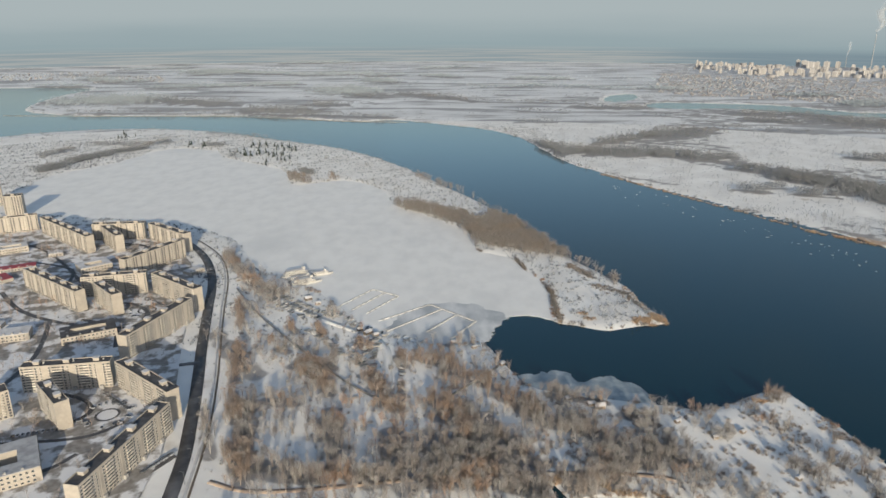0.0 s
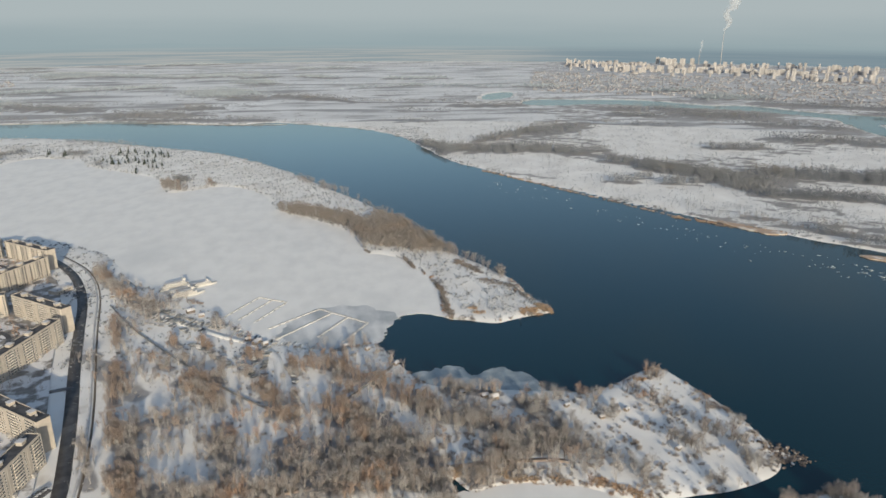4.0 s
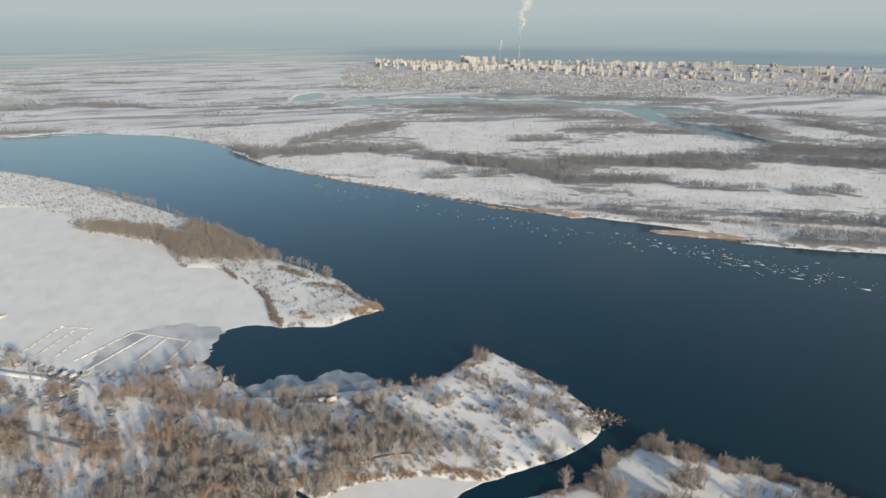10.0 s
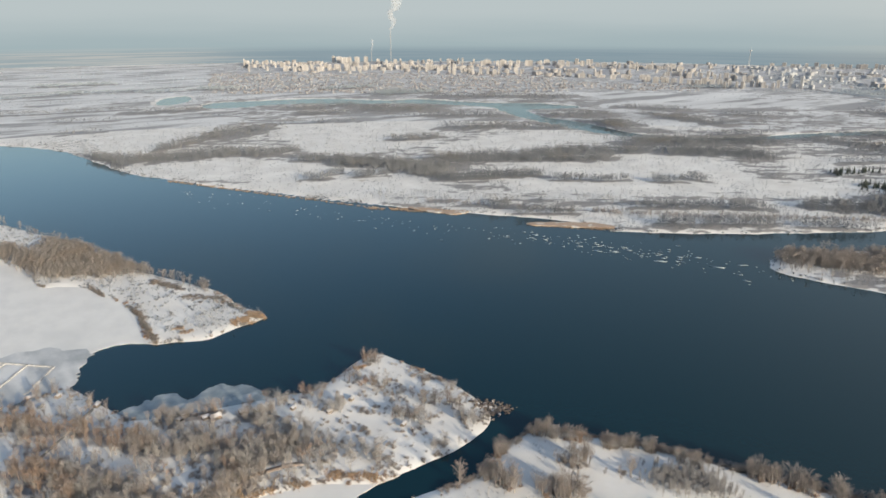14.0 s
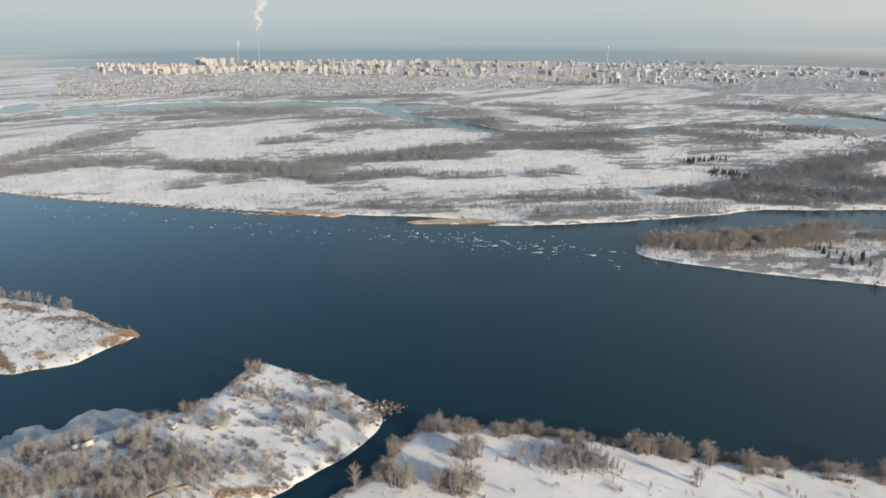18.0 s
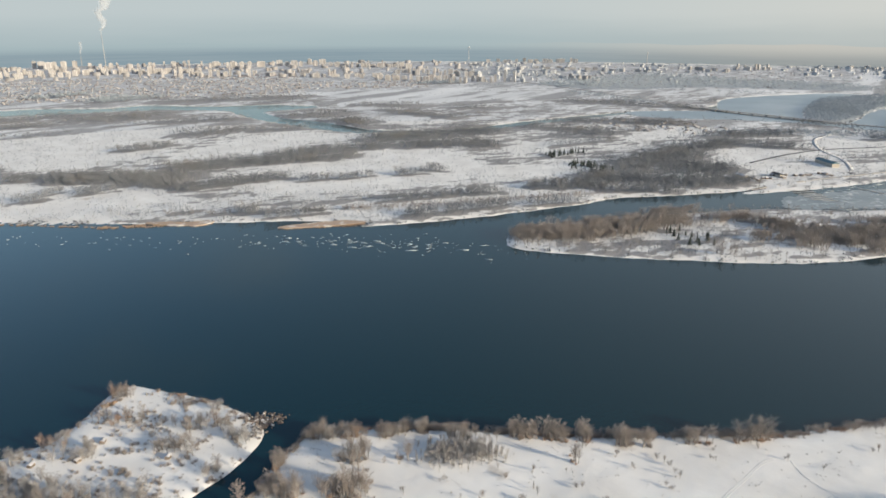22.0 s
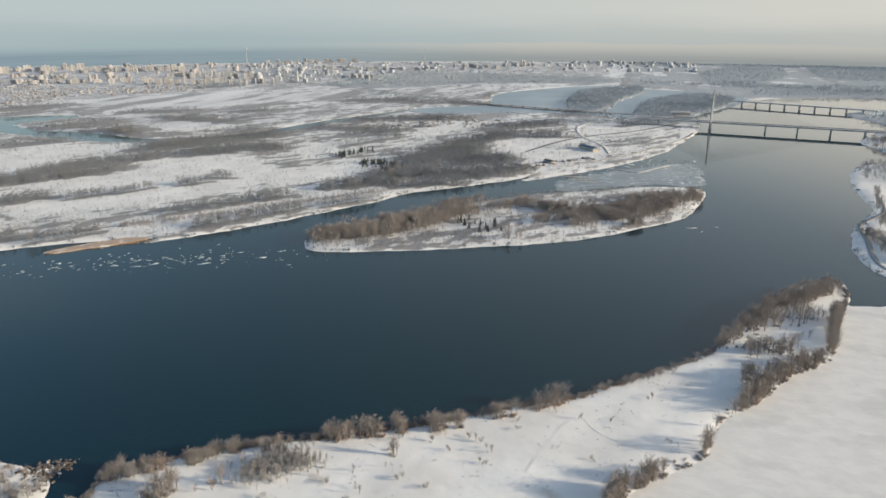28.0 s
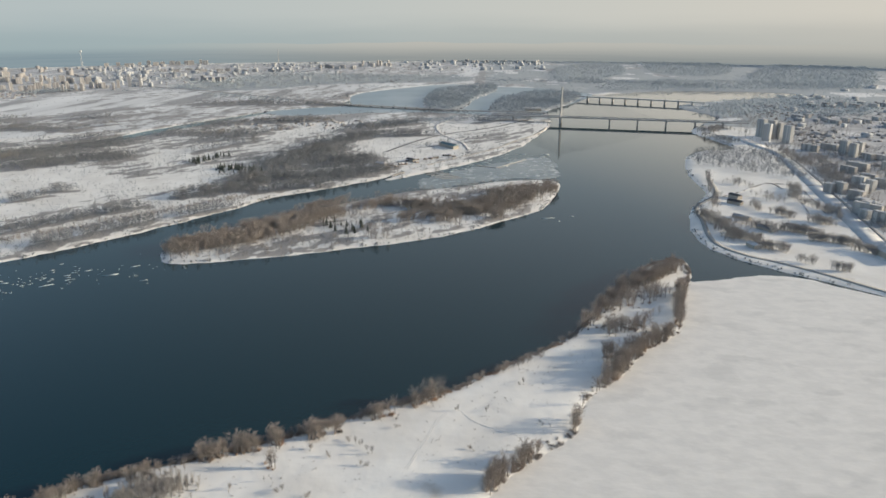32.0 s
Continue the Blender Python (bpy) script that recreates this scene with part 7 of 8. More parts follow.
def rubble(x0, y0, x1, y1, n):
    protos = []
    for k in range(5):
        bm = bmesh.new()
        bmesh.ops.create_icosphere(bm, subdivisions=1, radius=1.0)
        for v in bm.verts:
            v.co = v.co * (1 + 0.35 * noise.noise(v.co * 1.7 + Vector((k * 3.1, 0, 0))))
            v.co.z *= 0.6
        me = bpy.data.meshes.new("rock")
        bm.to_mesh(me)
        bm.free()
        me.materials.append(M_ROCK)
        protos.append(me)
    th = thing("breakwater", x0, y0, 0.0, 0, "heap of brown snow-dusted rubble at the cape's tip", "rocks")
    for i in range(n):
        u = rng.rand()
        ob = part("rock", protos[i % 5], None, th)
        s = rng.uniform(0.8, 2.0) * (1 - 0.3 * u)
        w = 15 * (1 - 0.3 * u)
        rx, ry = (x1 - x0) * u + rng.normal(0, 0.35) * w, (y1 - y0) * u + rng.normal(0, 0.35) * w
        rz = max(ground_z(np.array([[x0 + rx, y0 + ry]]))[0], 0.0)
        ob.matrix_basis = pose(rx, ry, rz + rng.uniform(0.1, 0.5), rng.uniform(-20, 20), rng.uniform(-20, 20), rng.uniform(0, 360)) @ Matrix.Scale(s, 4)


rubble(289, 365, 301, 351, 200)

# ---------- river ice ----------
def floes():
    V, F = [], []
    r = np.random.RandomState(21)
    def floe(x, y, s):
        k = len(V)
        m = r.randint(5, 9)
        st = r.uniform(2.0, 7.0)
        a0 = math.atan2(y, x) + 1.57 + r.normal(0, 0.3)
        for z in (0.0, 0.25 + 0.08 * s ** 0.5):
            for i in range(m):
                a = 2 * math.pi * i / m
                q = s * (0.6 + 0.4 * math.sin(i * 2.3 + x))
                u, w = math.cos(a) * q * st, math.sin(a) * q
                V.append((x + u * math.cos(a0) - w * math.sin(a0), y + u * math.sin(a0) + w * math.cos(a0), z))
        c = len(V)
        V.append((x, y, 0.27 + 0.08 * s ** 0.5))
        for i in range(m):
            j = (i + 1) % m
            F.extend([(k + i, k + j, k + m + j), (k + i, k + m + j, k + m + i), (k + m + i, k + m + j, c)])
    line = smooth([(300, 1180), (420, 960), (520, 800), (600, 670), (650, 580), (700, 480), (742, 380)], closed=False, step=8)
    for x, y in line:
        for _ in range(4):
            floe(x + r.normal(0, 20), y + r.normal(0, 24), abs(r.normal(0, 0.25)) + 0.12)
    for x, y in smooth([(600, 690), (650, 610), (680, 550), (712, 480)], closed=False, step=14):
        for _ in range(2):
            floe(x + r.normal(0, 16), y + r.normal(0, 16), abs(r.normal(0, 0.5)) + 0.2)
    for x, y, s in ((712, 450, 2.2), (742, 438, 1.2), (672, 505, 2.0), (690, 492, 1.8), (655, 560, 2.4), (640, 575, 2.0), (1000, -60, 2.4), (1015, -95, 1.8), (985, -75, 1.5)):
        floe(x, y, s)
    for _ in range(260):
        floe(r.uniform(1180, 1520), r.uniform(-90, 130), abs(r.normal(0, 1.2)) + 0.4)
    V2 = np.array(V)
    ob = new("ice_floes", mesh_of("ice_floes", V2, F, [M_FLOE]))
    tagged(ob, "drifting ice floes and slush on the dark river", "ice", kind="stuff")


floes()

# small boats, jetties and houses at the far harbour
for x0, y0, x1, y1 in [(1321, 187, 1333, 144), (1309, 176, 1320, 133), (1296, 165, 1308, 123), (1284, 154, 1295, 112), (1273, 144, 1284, 102), (1261, 134, 1272, 93), (1250, 123, 1261, 83)]:
    jetty([(x0, y0, x1, y1)], 2.4, "snowy mooring jetty at the far boat harbour")
jetty([(1381, 67, 1358, 22), (1358, 22, 1448, -35)], 2.6, "long white breakwater jetty at the harbour")
for x, y in [(1321, 279), (1326, 272), (1315, 261), (1328, 256), (1333, 249), (1331, 241), (1349, 236), (1346, 228), (1363, 223), (1356, 214), (1372, 208), (1396, 204), (1396, 196), (1387, 187), (1411, 183), (1424, 176), (1422, 168), (1432, 161), (1432, 153), (1446, 147), (1459, 140), (1462, 133), (1469, 125), (1459, 116)]:
    shed(1, x + rng.normal(0, 4), y + rng.normal(0, 4), rng.uniform(0, 180), "small house with a snowy roof at the far harbour", "houses at the far harbour")

def hall(x, y, ln, wd, h, turn, label, roofm):
    """A long low hall with a gable roof and a row of windows."""
    th = thing("hall", x, y, ground_z(np.array([[x, y]]))[0], turn, label, "building", "halls near the far harbour")
    part("wall", boxes((-ln / 2, -wd / 2, -0.6, ln / 2, wd / 2, h)), M_WALL, th)
    bm = bmesh.new()
    pr = [(-wd / 2 - 0.6, h + 0.003), (wd / 2 + 0.6, h + 0.003), (0, h + wd * 0.22)]
    a = [bm.verts.new((-ln / 2 - 0.6, q, z)) for q, z in pr]
    c = [bm.verts.new((ln / 2 + 0.6, q, z)) for q, z in pr]
    bm.faces.new(a[::-1])
    bm.faces.new(c)
    for i in range(3):
        bm.faces.new((a[i], a[(i + 1) % 3], c[(i + 1) % 3], c[i]))
    bmesh.ops.recalc_face_normals(bm, faces=bm.faces[:])
    part("roof", bm, roofm, th)
    for i in range(int(ln / 6)):
        part("window", WIN, None, th).location = (-ln / 2 + 3 + i * 6, -wd / 2 - 0.012, 1.4)


M_TEAL = mat("teal_sheet_roof", (0.10, 0.19, 0.22), (0.08, 0.15, 0.18), 0.2, 0.5)
hall(1570, 136, 54, 15, 7, 41, "long hall with a teal sheet roof near the harbour", M_TEAL)
hall(2251, -72, 50, 18, 8, 100, "pale hall with a snowy roof near the beach", M_SNOWROOF)
hall(2117, -43, 34, 14, 6, 95, "small hall with a snowy roof near the beach", M_SNOWROOF)
hall(1351, 252, 22, 10, 5, 60, "low hall with a snowy roof behind the harbour", M_SNOWROOF)
hall(1323, 265, 24, 10, 5, 70, "boathouse with a snowy roof at the water", M_SNOWROOF)
hall(1399, 198, 22, 10, 5, 50, "boathouse with a dark roof at the water", M_ROOF)
hall(2127, 35, 40, 14, 6, 90, "low hall with a snowy roof among trees", M_SNOWROOF)
hall(1143, -369, 20, 10, 6, 30, "dark low pavilion in the snowy park", M_ROOF)
hall(1106, -358, 22, 11, 5, 50, "dark low pavilion in the snowy park", M_ROOF)
hall(1018, -342, 26, 9, 4, 40, "low brown shed roof in the park", M_GREYROOF)
hall(962, -358, 24, 10, 4, 40, "low shed with a grey roof in the park", M_GREYROOF)
hall(881, -315, 16, 10, 5, 20, "small white pavilion near the embankment", M_SNOWROOF)
hall(848, -468, 44, 18, 8, 10, "white hall with a snowy roof at the boulevard", M_SNOWROOF)
hall(905, -520, 40, 16, 8, 10, "low hall with a snowy roof at the boulevard", M_SNOWROOF)
ribbon("loop_road", [(2174, -63), (2147, 73), (2084, 146), (1934, 196), (1836, 191), (1741, 164), (1641, 113), (1540, 90)], 9, 0.4, M_SNOWROOF, "curved snow-covered road round the meadow", "road")
ribbon("harbour_road", [(1502, 268), (1646, 220), (1760, 158), (1875, 52), (2060, -63)], 6, 0.4, M_ASPHALT, "dark access road behind the harbour", "road")
ribbon("plain_highway", [(2993, 1679), (2767, 1221), (2519, 816), (2329, 500), (2262, 278), (2236, 69), (2207, -108)], 16, 1.2, M_CONCRETE, "distant highway across the plain to the bridge", "road")

# ---------- bridges ----------
M_DECK = mat("pale_painted_girders", (0.50, 0.505, 0.51), (0.42, 0.43, 0.44), 0.1, 0.7)
M_PYLON = mat("grey_painted_pylon", (0.40, 0.41, 0.42), (0.34, 0.35, 0.36), 0.1, 0.7)


def cable_bridge():
    """Cable-stayed bridge with one A-shaped pylon."""
    ax, ay, bx, by = 2017, -69, 1935, -570
    th = thing("cable_stayed_bridge", ax, ay, 0, math.degrees(math.atan2(by - ay, bx - ax)), "grey cable-stayed river bridge with one tall pylon", "bridge")
    ln = math.hypot(bx - ax, by - ay)
    part("deck", boxes((-120, -13, 15.0, ln + 60, 13, 17.0)), M_DECK, th)
    for s in (-13, 13):
        part("railing", boxes((-120, s - 0.2, 17.003, ln + 60, s + 0.2, 18.4)), M_STEEL, th)
    px_ = 75.0
    for s in (-1, 1):
        bm = bmesh.new()
        a, b = Vector((px_, s * 16, -3)), Vector((px_, s * 2.5, 98))
        d = b - a
        bmesh.ops.create_cone(bm, cap_ends=True, segments=4, radius1=2.9, radius2=1.7, depth=d.length, matrix=Matrix.Translation((a + b) / 2) @ d.to_track_quat("Z", "Y").to_matrix().to_4x4())
        part("pylon_leg", bm, M_PYLON, th)
    part("pylon_beam", boxes((px_ - 2, -8, 60, px_ + 2, 8, 64), (px_ - 2.2, -3.5, 92, px_ + 2.2, 3.5, 99)), M_CONCRETE, th)
    for k in range(9):
        for side in (-1, 1):
            for s in (-11, 11):
                bm = bmesh.new()
                a = Vector((px_, s * 0.2, 92 - 2.6 * (8 - k)))
                b = Vector((px_ + side * (30 + (k + 1) * (26 if side > 0 else 17)), s, 17))
                d = b - a
                bmesh.ops.create_cone(bm, segments=3, radius1=0.16, radius2=0.16, depth=d.length, matrix=Matrix.Translation((a + b) / 2) @ d.to_track_quat("Z", "Y").to_matrix().to_4x4())
                part("stay_cable", bm, M_STEEL, th)
    for x in (-60, 210, 285, 360, 435, 505):
        for y in (-7.5, 7.5):
            part("pier", boxes((x - 1.8, y - 2.5, -4, x + 1.8, y + 2.5, 14.5)), M_CONCRETE, th)
    for k in range(9):
        x = 30 + k * 55
        part("lamp_post", boxes((x - 0.12, -0.12, 17, x + 0.12, 0.12, 27)), M_STEEL, th)


cable_bridge()


def girder_bridge(ax, ay, bx, by, n, z, wide, tall, label):
    th = thing("girder_bridge", ax, ay, 0, math.degrees(math.atan2(by - ay, bx - ax)), label, "bridge")
    ln = math.hypot(bx - ax, by - ay)
    part("deck", boxes((-40, -wide / 2, z, ln + 40, wide / 2, z + tall)), M_CONCRETE if n == 10 else M_DECK, th)
    for i in range(n + 1):
        x = ln * i / n
        part("pier", boxes((x - 2.5, -wide * 0.4, -4, x + 2.5, wide * 0.4, z)), M_CONCRETE, th)
        for y in (-wide / 2 + 0.25, wide / 2 - 0.25):
            part("mast", boxes((x - 0.4, y - 0.25, z + tall, x + 0.4, y + 0.25, z + tall + 6)), M_PYLON, th)


girder_bridge(2588, -277, 2448, -610, 8, 11, 12, 3.5, "grey railway girder bridge on concrete piers")
girder_bridge(2376, 663, 2244, 257, 10, 5, 12, 1.6, "low concrete causeway bridge over the lake arm")

# ---------- far city ----------
def tower_proto(w, d, h, wallm, strips):
    """Wall, roof and glazed loggia strips of a tower block as meshes."""
    out = []
    def keep(nm, bm, m):
        me = bpy.data.meshes.new(nm)
        bm.to_mesh(me)
        bm.free()
        me.materials.append(m)
        out.append((nm, me))
    keep("wall", boxes((-w / 2, -d / 2, -2, w / 2, d / 2, h)), wallm)
    keep("roof", boxes((-w / 2 + 0.6, -d / 2 + 0.6, h + 0.005, w / 2 - 0.6, d / 2 - 0.6, h + 0.8), (-3, -3, h + 0.81, 3, 3, h + 4)), M_SNOWROOF)
    for i in range(strips):
        x = -w / 2 + (i + 0.5) * w / strips
        sw = w / strips * 0.26
        for f in (-1,):
            y0, y1 = (-d / 2 - 0.7, -d / 2 - 0.02) if f < 0 else (d / 2 + 0.02, d / 2 + 0.7)
            keep("loggia_strip", boxes((x - sw, y0, 1.5, x + sw, y1, h - 2)), M_STRIP)
    return out


PROTOS = {"slab": [tower_proto(56, 14, 30, m, 3) for m in (M_TOWER, M_TOWER_WHITE)],
          "tower": [tower_proto(22, 18, 52, m, 2) for m in (M_TOWER, M_TOWER_WHITE)],
          "mid": [tower_proto(36, 15, 40, m, 3) for m in (M_TOWER, M_TOWER_WHITE)],
          "grey": [tower_proto(30, 20, 80, M_TOWER_GREY, 3)]}


def city_row(x0, y0, x1, y1, n, hmin, hmax, kinds, label="pale apartment block of the far city"):
    for i in range(n):
        u = (i + rng.uniform(0.15, 0.85)) / n
        x, y = x0 + (x1 - x0) * u, y0 + (y1 - y0) * u
        kd = kinds[int(rng.randint(len(kinds)))]
        pr = PROTOS[kd][int(rng.randint(len(PROTOS[kd])))]
        h0 = {"slab": 30, "tower": 52, "mid": 40, "grey": 80}[kd]
        jit = rng.normal(0, 40)
        r = math.hypot(x, y)
        x, y = x * (1 + jit / r), y * (1 + jit / r)
        th = thing("city_block", x, y, 1.5, -math.degrees(math.atan2(x, y)) - (rng.uniform(0, 14) if y > 1500 else rng.uniform(20, 50)), label, "building", "apartment blocks of the far city")
        s = rng.uniform(hmin, hmax) / h0
        th.scale = (rng.uniform(0.38, 0.75), rng.uniform(0.5, 0.8), s * 0.92)
        for nm, me in pr:
            part(nm, me, None, th)


city_row(1540, 4383, 1668, 4051, 9, 30, 44, ('tower',))
city_row(1527, 3751, 1967, 3577, 15, 26, 37, ('mid', 'slab'))
city_row(1629, 3958, 2069, 3796, 10, 30, 42, ('tower', 'mid'))
city_row(2108, 4335, 2328, 4221, 6, 40, 48, ('slab',))
city_row(2036, 3700, 2415, 3240, 20, 22, 40, ('mid', 'tower', 'slab'))
city_row(2288, 4044, 2842, 3693, 13, 26, 38, ('mid', 'tower'))
city_row(2162, 3151, 2504, 2841, 13, 26, 40, ('tower', 'mid'))
city_row(2706, 3515, 3322, 3125, 16, 26, 38, ('mid', 'slab'))
city_row(2536, 2564, 2759, 2267, 9, 14, 26, ('slab', 'mid'))
city_row(3244, 3051, 3387, 2521, 17, 19, 33, ('mid', 'slab', 'tower'))
city_row(2639, 2198, 2792, 1871, 12, 22, 33, ('tower', 'mid'))
city_row(3047, 2365, 3070, 1890, 15, 22, 35, ('mid', 'tower', 'slab'))
city_row(2723, 1823, 2832, 1612, 9, 27, 40, ('tower',))
city_row(2889, 1632, 2906, 1539, 2, 51, 59, ('grey',))
city_row(3209, 1444, 3151, 1296, 5, 22, 29, ('mid',))
city_row(4145, 2460, 4427, 1906, 14, 22, 29, ('slab', 'mid'))
city_row(3819, 1933, 3834, 1241, 12, 12, 18, ('slab',))
city_row(4164, 1133, 4043, 865, 7, 15, 23, ('slab', 'mid'))
city_row(4223, 939, 4395, 729, 7, 15, 23, ('mid',))
city_row(4801, 424, 4816, -206, 9, 12, 19, ('mid', 'slab'))
city_row(4350, 917, 4475, 755, 5, 26, 36, ('tower',))
city_row(4738, 467, 4802, -203, 10, 12, 20, ('mid', 'slab'))
city_row(1737, -591, 1727, -664, 5, 37, 50, ('grey',), "grey apartment block in the hazy eastern district")
city_row(1558, -710, 1536, -742, 3, 29, 36, ('grey',), "grey apartment block in the hazy eastern district")
city_row(1191, -531, 1176, -578, 3, 17, 22, ('mid',), "grey apartment block in the hazy eastern district")
city_row(1138, -568, 1007, -537, 3, 17, 20, ('slab',), "grey apartment block in the hazy eastern district")
city_row(1295, -625, 1190, -600, 4, 17, 22, ('grey',), "grey apartment block in the hazy eastern district")
city_row(1120, -548, 1040, -538, 3, 12, 16, ('grey',), "grey apartment block in the hazy eastern district")
city_row(1652, -679, 1527, -788, 6, 12, 17, ('slab',), "grey apartment block in the hazy eastern district")
city_row(2135, -817, 2112, -1069, 8, 9, 15, ('slab',), "grey apartment block in the hazy eastern district")
city_row(2453, -986, 2477, -1244, 8, 9, 15, ('slab',), "grey apartment block in the hazy eastern district")
city_row(1410, -649, 1269, -693, 5, 14, 19, ('slab', 'mid'), "grey apartment block in the hazy eastern district")
city_row(1417, -726, 1076, -629, 5, 15, 20, ('mid',), "grey apartment block in the hazy eastern district")


def lattice_mast(x, y, h):
    th = thing("tv_mast", x, y, 1.5, 0, "slim pale lattice mast above the far city", "mast")
    for a in (0, 120, 240):
        bm = bmesh.new()
        d = Vector((0, 0, h)) - Vector((5 * math.cos(radians(a)), 5 * math.sin(radians(a)), 0))
        bmesh.ops.create_cone(bm, cap_ends=True, segments=4, radius1=1.3, radius2=0.7, depth=d.length, matrix=Matrix.Translation(Vector((5 * math.cos(radians(a)), 5 * math.sin(radians(a)), 0)) + d / 2) @ d.to_track_quat("Z", "Y").to_matrix().to_4x4())
        part("leg", bm, M_FRAME, th)
    part("platform", boxes((-6, -6, h * 0.86, 6, 6, h * 0.9)), M_FRAME, th)


lattice_mast(4085, 2558, 105)


M_VROOF = mat("village_roofs", (0.42, 0.42, 0.43), (0.30, 0.30, 0.31), 0.02, 0.85, island=0.35)


# suburb of small houses in front of the towers
def suburb(n, corners, label):
    c = np.array(corners, float)
    u, v = rng.rand(n, 1), rng.rand(n, 1)
    p = c[0] * (1 - u) * (1 - v) + c[1] * u * (1 - v) + c[2] * u * v + c[3] * (1 - u) * v
    p = p[(ripple(p, 60.0, 3.0) > -0.45) & (landness(p) > 5)]
    V, F, I = [], [], []
    proto_v = np.array([(-1, -1, -.2), (1, -1, -.2), (1, 1, -.2), (-1, 1, -.2), (-1, -1, 1), (1, -1, 1), (1, 1, 1), (-1, 1, 1), (-1, 0, 1.8), (1, 0, 1.8)], float)
    quads = [(0, 1, 5, 4), (2, 3, 7, 6), (1, 2, 6, 5), (3, 0, 4, 7), (4, 5, 9, 8), (6, 7, 8, 9)]
    tris = [(4, 8, 7), (5, 6, 9)]
    T = [(a, b, c_) for a, b, c_, d in quads] + [(a, c_, d) for a, b, c_, d in quads] + tris
    mi = [0, 0, 0, 0, 1, 1] * 2 + [0, 0]
    for k, (x, y) in enumerate(p):
        a = rng.uniform(0, 3.14)
        w, d, h = rng.uniform(2.6, 5.2), rng.uniform(2.2, 3.6), rng.uniform(1.6, 2.8)
        q = proto_v * [w, d, h]
        V.append(np.stack([q[:, 0] * math.cos(a) - q[:, 1] * math.sin(a) + x, q[:, 0] * math.sin(a) + q[:, 1] * math.cos(a) + y, q[:, 2] + 2.2], 1))
        F += [tuple(10 * k + i for i in t) for t in T]
        I += mi
    ob = new("village_houses", mesh_of("village_houses", np.concatenate(V), F, [M_HOUSE, M_VROOF], I))
    tagged(ob, label, "houses", kind="stuff")


suburb(2300, [(830, 2776), (2011, 2027), (2776, 2810), (1156, 3836)], "small snowy-roofed houses of a suburb before the towers")
suburb(300, [(2088, 2139), (2479, 1756), (2756, 1956), (2312, 2371)], "small snowy-roofed houses beside the towers")
suburb(200, [(-2153, 3299), (-1639, 3490), (-1846, 3943), (-2457, 3779)], "small houses of a far village")
suburb(160, [(-1579, 3229), (-1287, 3303), (-1397, 3594), (-1742, 3574)], "houses of a village beyond the river bend")
suburb(120, [(1757, 763), (1823, 371), (2015, 411), (2002, 757)], "small snowy-roofed houses near the bridge")
suburb(300, [(1745, -675), (1318, -738), (2662, -1432), (2518, -825)], "low snowy-roofed buildings of the hazy eastern district")
suburb(300, [(2883, 1464), (3204, 401), (4446, 562), (4003, 2025)], "low buildings of the hazy far city")


def far_blocks(n, corners, hmin, hmax, material, label):
    """Apartment blocks too far and too many to tell apart, with snowy roofs."""
    c = np.array(corners, float)
    V, F, I = [], [], []
    cube = np.array([(-1, -1, 0), (1, -1, 0), (1, 1, 0), (-1, 1, 0), (-1, -1, 1), (1, -1, 1), (1, 1, 1), (-1, 1, 1)], float)
    quads = [(0, 1, 5, 4), (1, 2, 6, 5), (2, 3, 7, 6), (3, 0, 4, 7), (4, 5, 6, 7)]
    for _ in range(n):
        u, v = rng.rand(), rng.rand()
        x, y = c[0] * (1 - u) * (1 - v) + c[1] * u * (1 - v) + c[2] * u * v + c[3] * (1 - u) * v
        a = -math.atan2(x, y) - (rng.uniform(0, 0.25) if y > 1500 else rng.uniform(0.4, 0.9))
        w = rng.choice([5, 6, 8, 12, 18]) * rng.uniform(0.8, 1.1)
        q = cube * [w, 7, rng.uniform(hmin, hmax)]
        k = 8 * len(V)
        V.append(np.stack([q[:, 0] * math.cos(a) - q[:, 1] * math.sin(a) + x, q[:, 0] * math.sin(a) + q[:, 1] * math.cos(a) + y, q[:, 2] + 1.2], 1))
        F += [tuple(k + i for i in f) for f in quads]
        I += [0, 0, 0, 0, 1]
    tagged(new("far_blocks", mesh_of("far_blocks", np.concatenate(V), F, [material, M_SNOWROOF], I)), label, "buildings", kind="stuff")


M_FAR_CREAM = mat("remote_cream_blocks", (0.35, 0.335, 0.325), (0.31, 0.302, 0.297), 0.03, 0.85, island=0.2)
# the grey blocks have eastern haze put into their wall colour
M_FAR_GREY = mat("remote_grey_blocks", (0.43, 0.44, 0.45), (0.38, 0.395, 0.41), 0.03, 0.85, island=0.25)
far_blocks(110, [(1339, 3819), (2224, 2887), (2939, 3820), (1600, 4547)], 12, 30, M_FAR_CREAM, "pale cream apartment blocks of the far city")
far_blocks(140, [(2269, 2946), (3017, 1856), (4097, 2539), (2939, 3820)], 10, 24, M_FAR_CREAM, "pale apartment blocks of the far city")
far_blocks(60, [(2736, 1729), (2963, 1424), (4334, 2110), (4076, 2524)], 10, 22, M_FAR_GREY, "hazy grey blocks at the edge of the city")
far_blocks(110, [(2979, 1860), (3288, 769), (4691, 1106), (4066, 2535)], 7, 16, M_FAR_GREY, "hazy grey blocks of the eastern city")
far_blocks(60, [(3913, 602), (4108, -182), (4816, -207), (4764, 735)], 7, 17, M_FAR_GREY, "hazy grey blocks on the far plain")
far_blocks(50, [(1834, -707), (1693, -956), (3374, -1848), (3043, -1101)], 6, 12, M_FAR_GREY, "hazy grey blocks of the right bank")

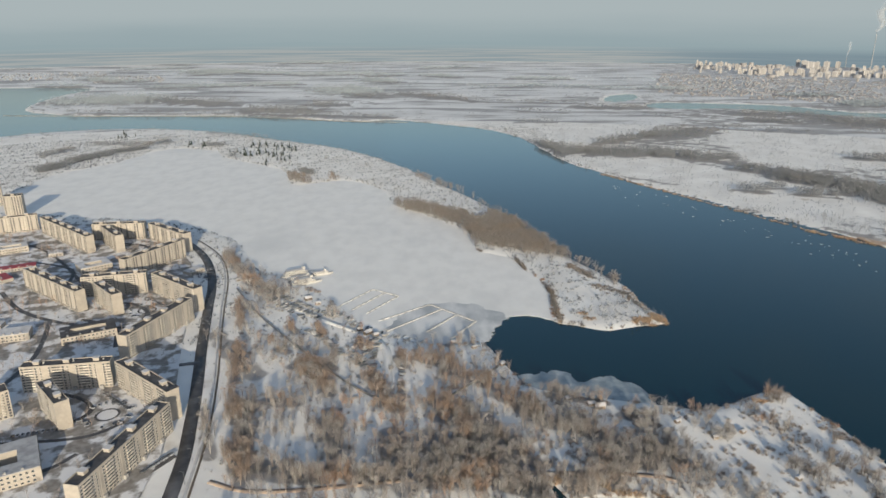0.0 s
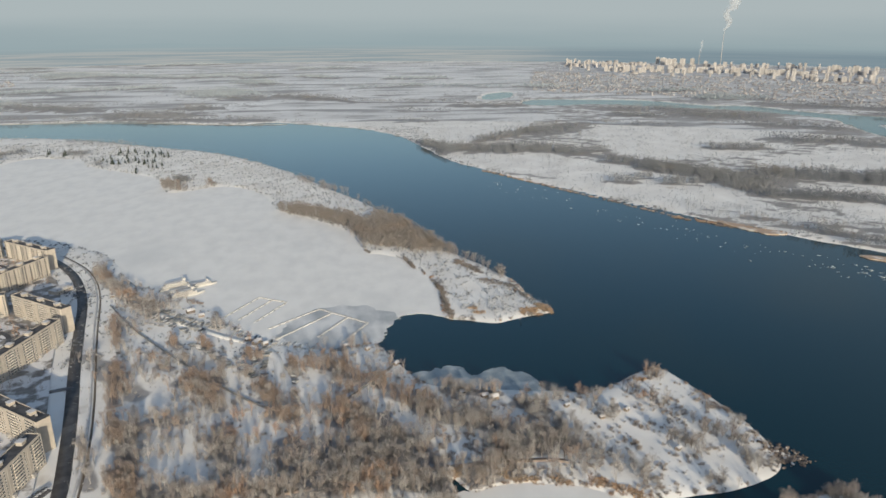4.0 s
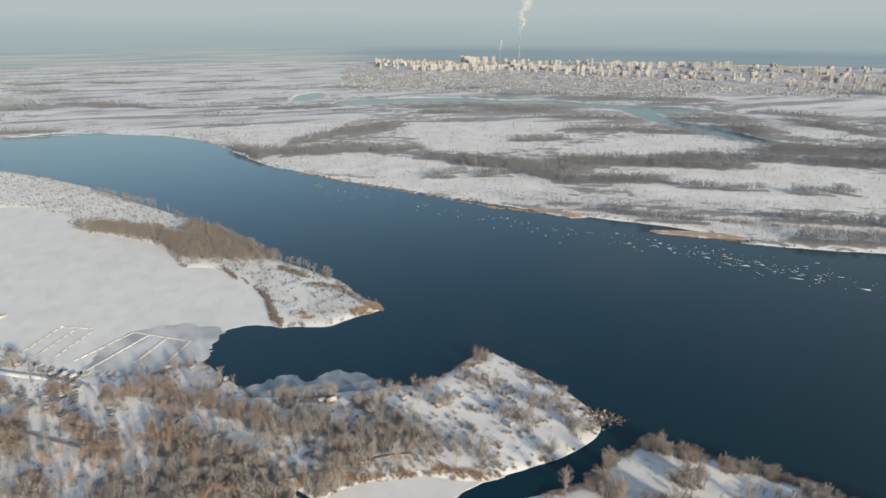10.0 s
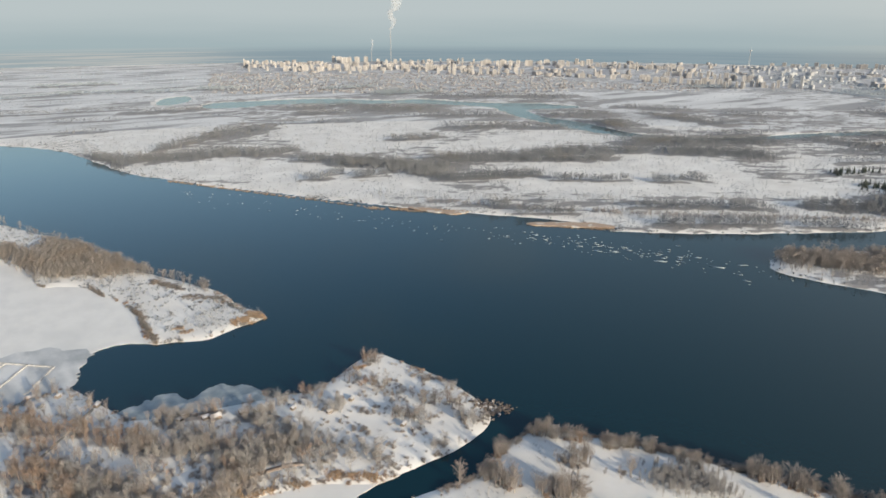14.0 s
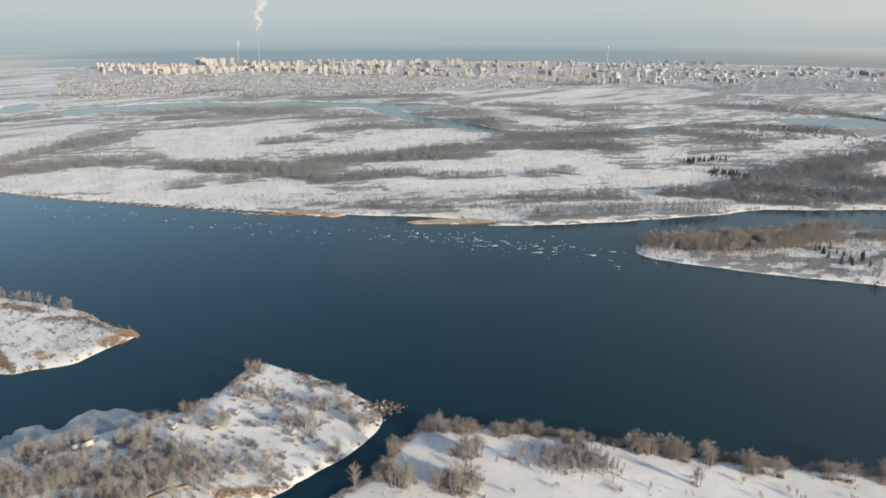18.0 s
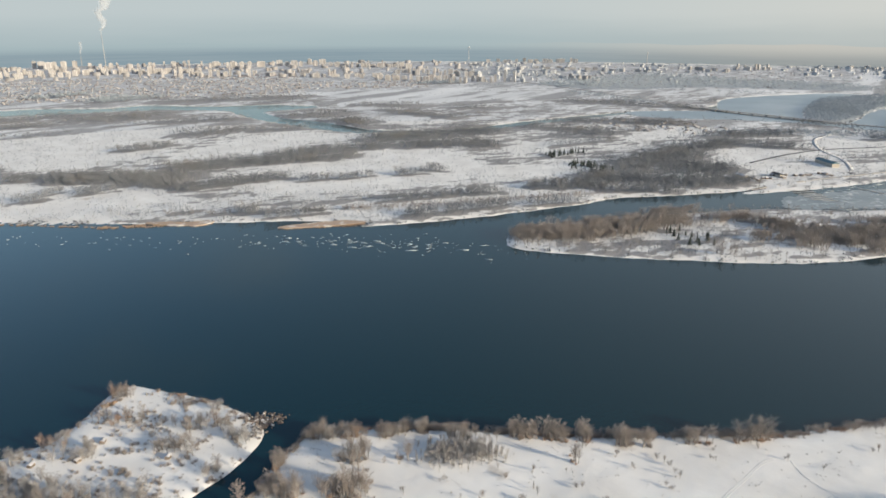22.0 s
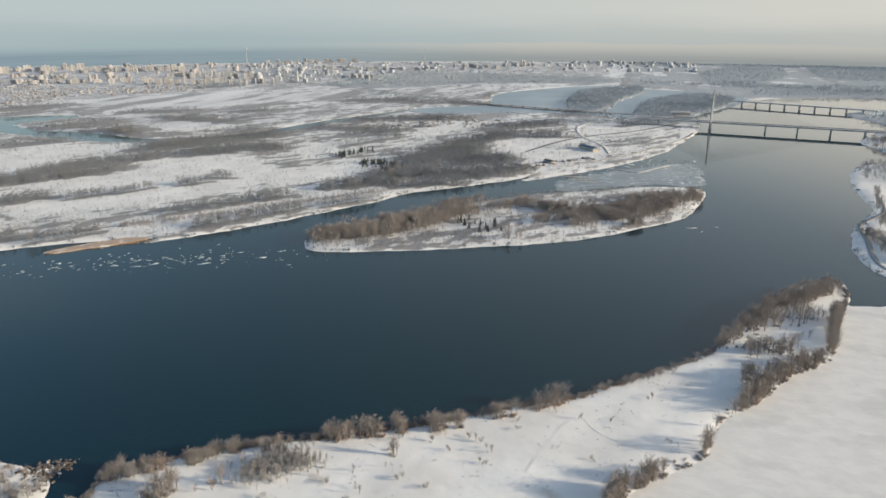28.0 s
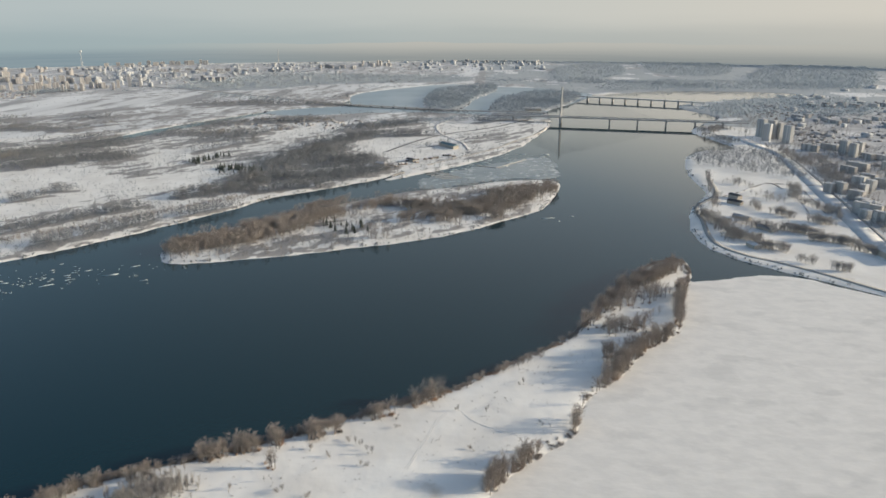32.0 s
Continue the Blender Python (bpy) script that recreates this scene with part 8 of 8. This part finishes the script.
# chimney with its plume, and the tall mast
def steam_stack(az, r, h, plume_h, w, label):
    x, y = r * math.sin(radians(az)), r * math.cos(radians(az))
    th = thing("chimney", x, y, 1.5, 0, label, "chimney", "chimneys of the power plant")
    bm = bmesh.new()
    bmesh.ops.create_cone(bm, cap_ends=True, segments=16, radius1=1.9, radius2=1.2, depth=h, matrix=Matrix.Translation((0, 0, h / 2)))
    part("stack", bm, M_TOWER_WHITE, th)
    m = bpy.data.materials.new("steam")
    m.use_nodes = True
    n, l = m.node_tree.nodes, m.node_tree.links
    n.remove(n["Principled BSDF"])
    df, tl, tr = n.new("ShaderNodeBsdfDiffuse"), n.new("ShaderNodeBsdfTranslucent"), n.new("ShaderNodeBsdfTransparent")
    ad, mx = n.new("ShaderNodeAddShader"), n.new("ShaderNodeMixShader")
    for s in (df, tl):
        s.inputs["Color"].default_value = (0.46, 0.45, 0.44, 1)
    mx.inputs[0].default_value = 0.10
    l.new(df.outputs[0], ad.inputs[0])
    l.new(tl.outputs[0], ad.inputs[1])
    l.new(tr.outputs[0], mx.inputs[1])
    l.new(ad.outputs[0], mx.inputs[2])
    l.new(mx.outputs[0], n["Material Output"].inputs[0])
    bm = bmesh.new()
    r_ = np.random.RandomState(int(az * 10))
    for layer in range(3):
        q = 1.0 - 0.28 * layer
        rings = []
        for k in range(26):
            u = k / 25
            rad = w * (0.08 + 0.66 * u ** 0.8) * q * (1 + 0.12 * math.sin(k * 1.3 + layer) + r_.normal(0, 0.05)) * (1.0 if k < 25 else 0.2)
            cx, cy = u * w * 0.9 + w * 0.22 * math.sin(k * 0.55), w * 0.15 * math.sin(k * 0.8 + 1)
            rings.append([bm.verts.new((cx + rad * math.cos(a), cy + rad * math.sin(a), h + 2 + u * plume_h * (1 - 0.06 * layer))) for a in np.arange(14) * 2 * math.pi / 14])
        for p0, p1 in zip(rings[:-1], rings[1:]):
            for i in range(14):
                bm.faces.new((p0[i], p0[(i + 1) % 14], p1[(i + 1) % 14], p1[i]))
    for f in bm.faces:
        f.smooth = True
    for v in bm.verts:
        v.co += Vector(noise.noise_vector(v.co * 0.04)) * w * 0.25
    part("steam_plume", bm, m, th, "drifting white steam plume")


steam_stack(30.78, 4850, 205, 300, 66, "slim pale power plant chimney with a steam plume")
steam_stack(29.25, 4840, 62, 85, 13, "short pale chimney with a thin steam plume")
steam_stack(71.71, 4300, 95, 8, 3, "slim pale chimney above the far city")
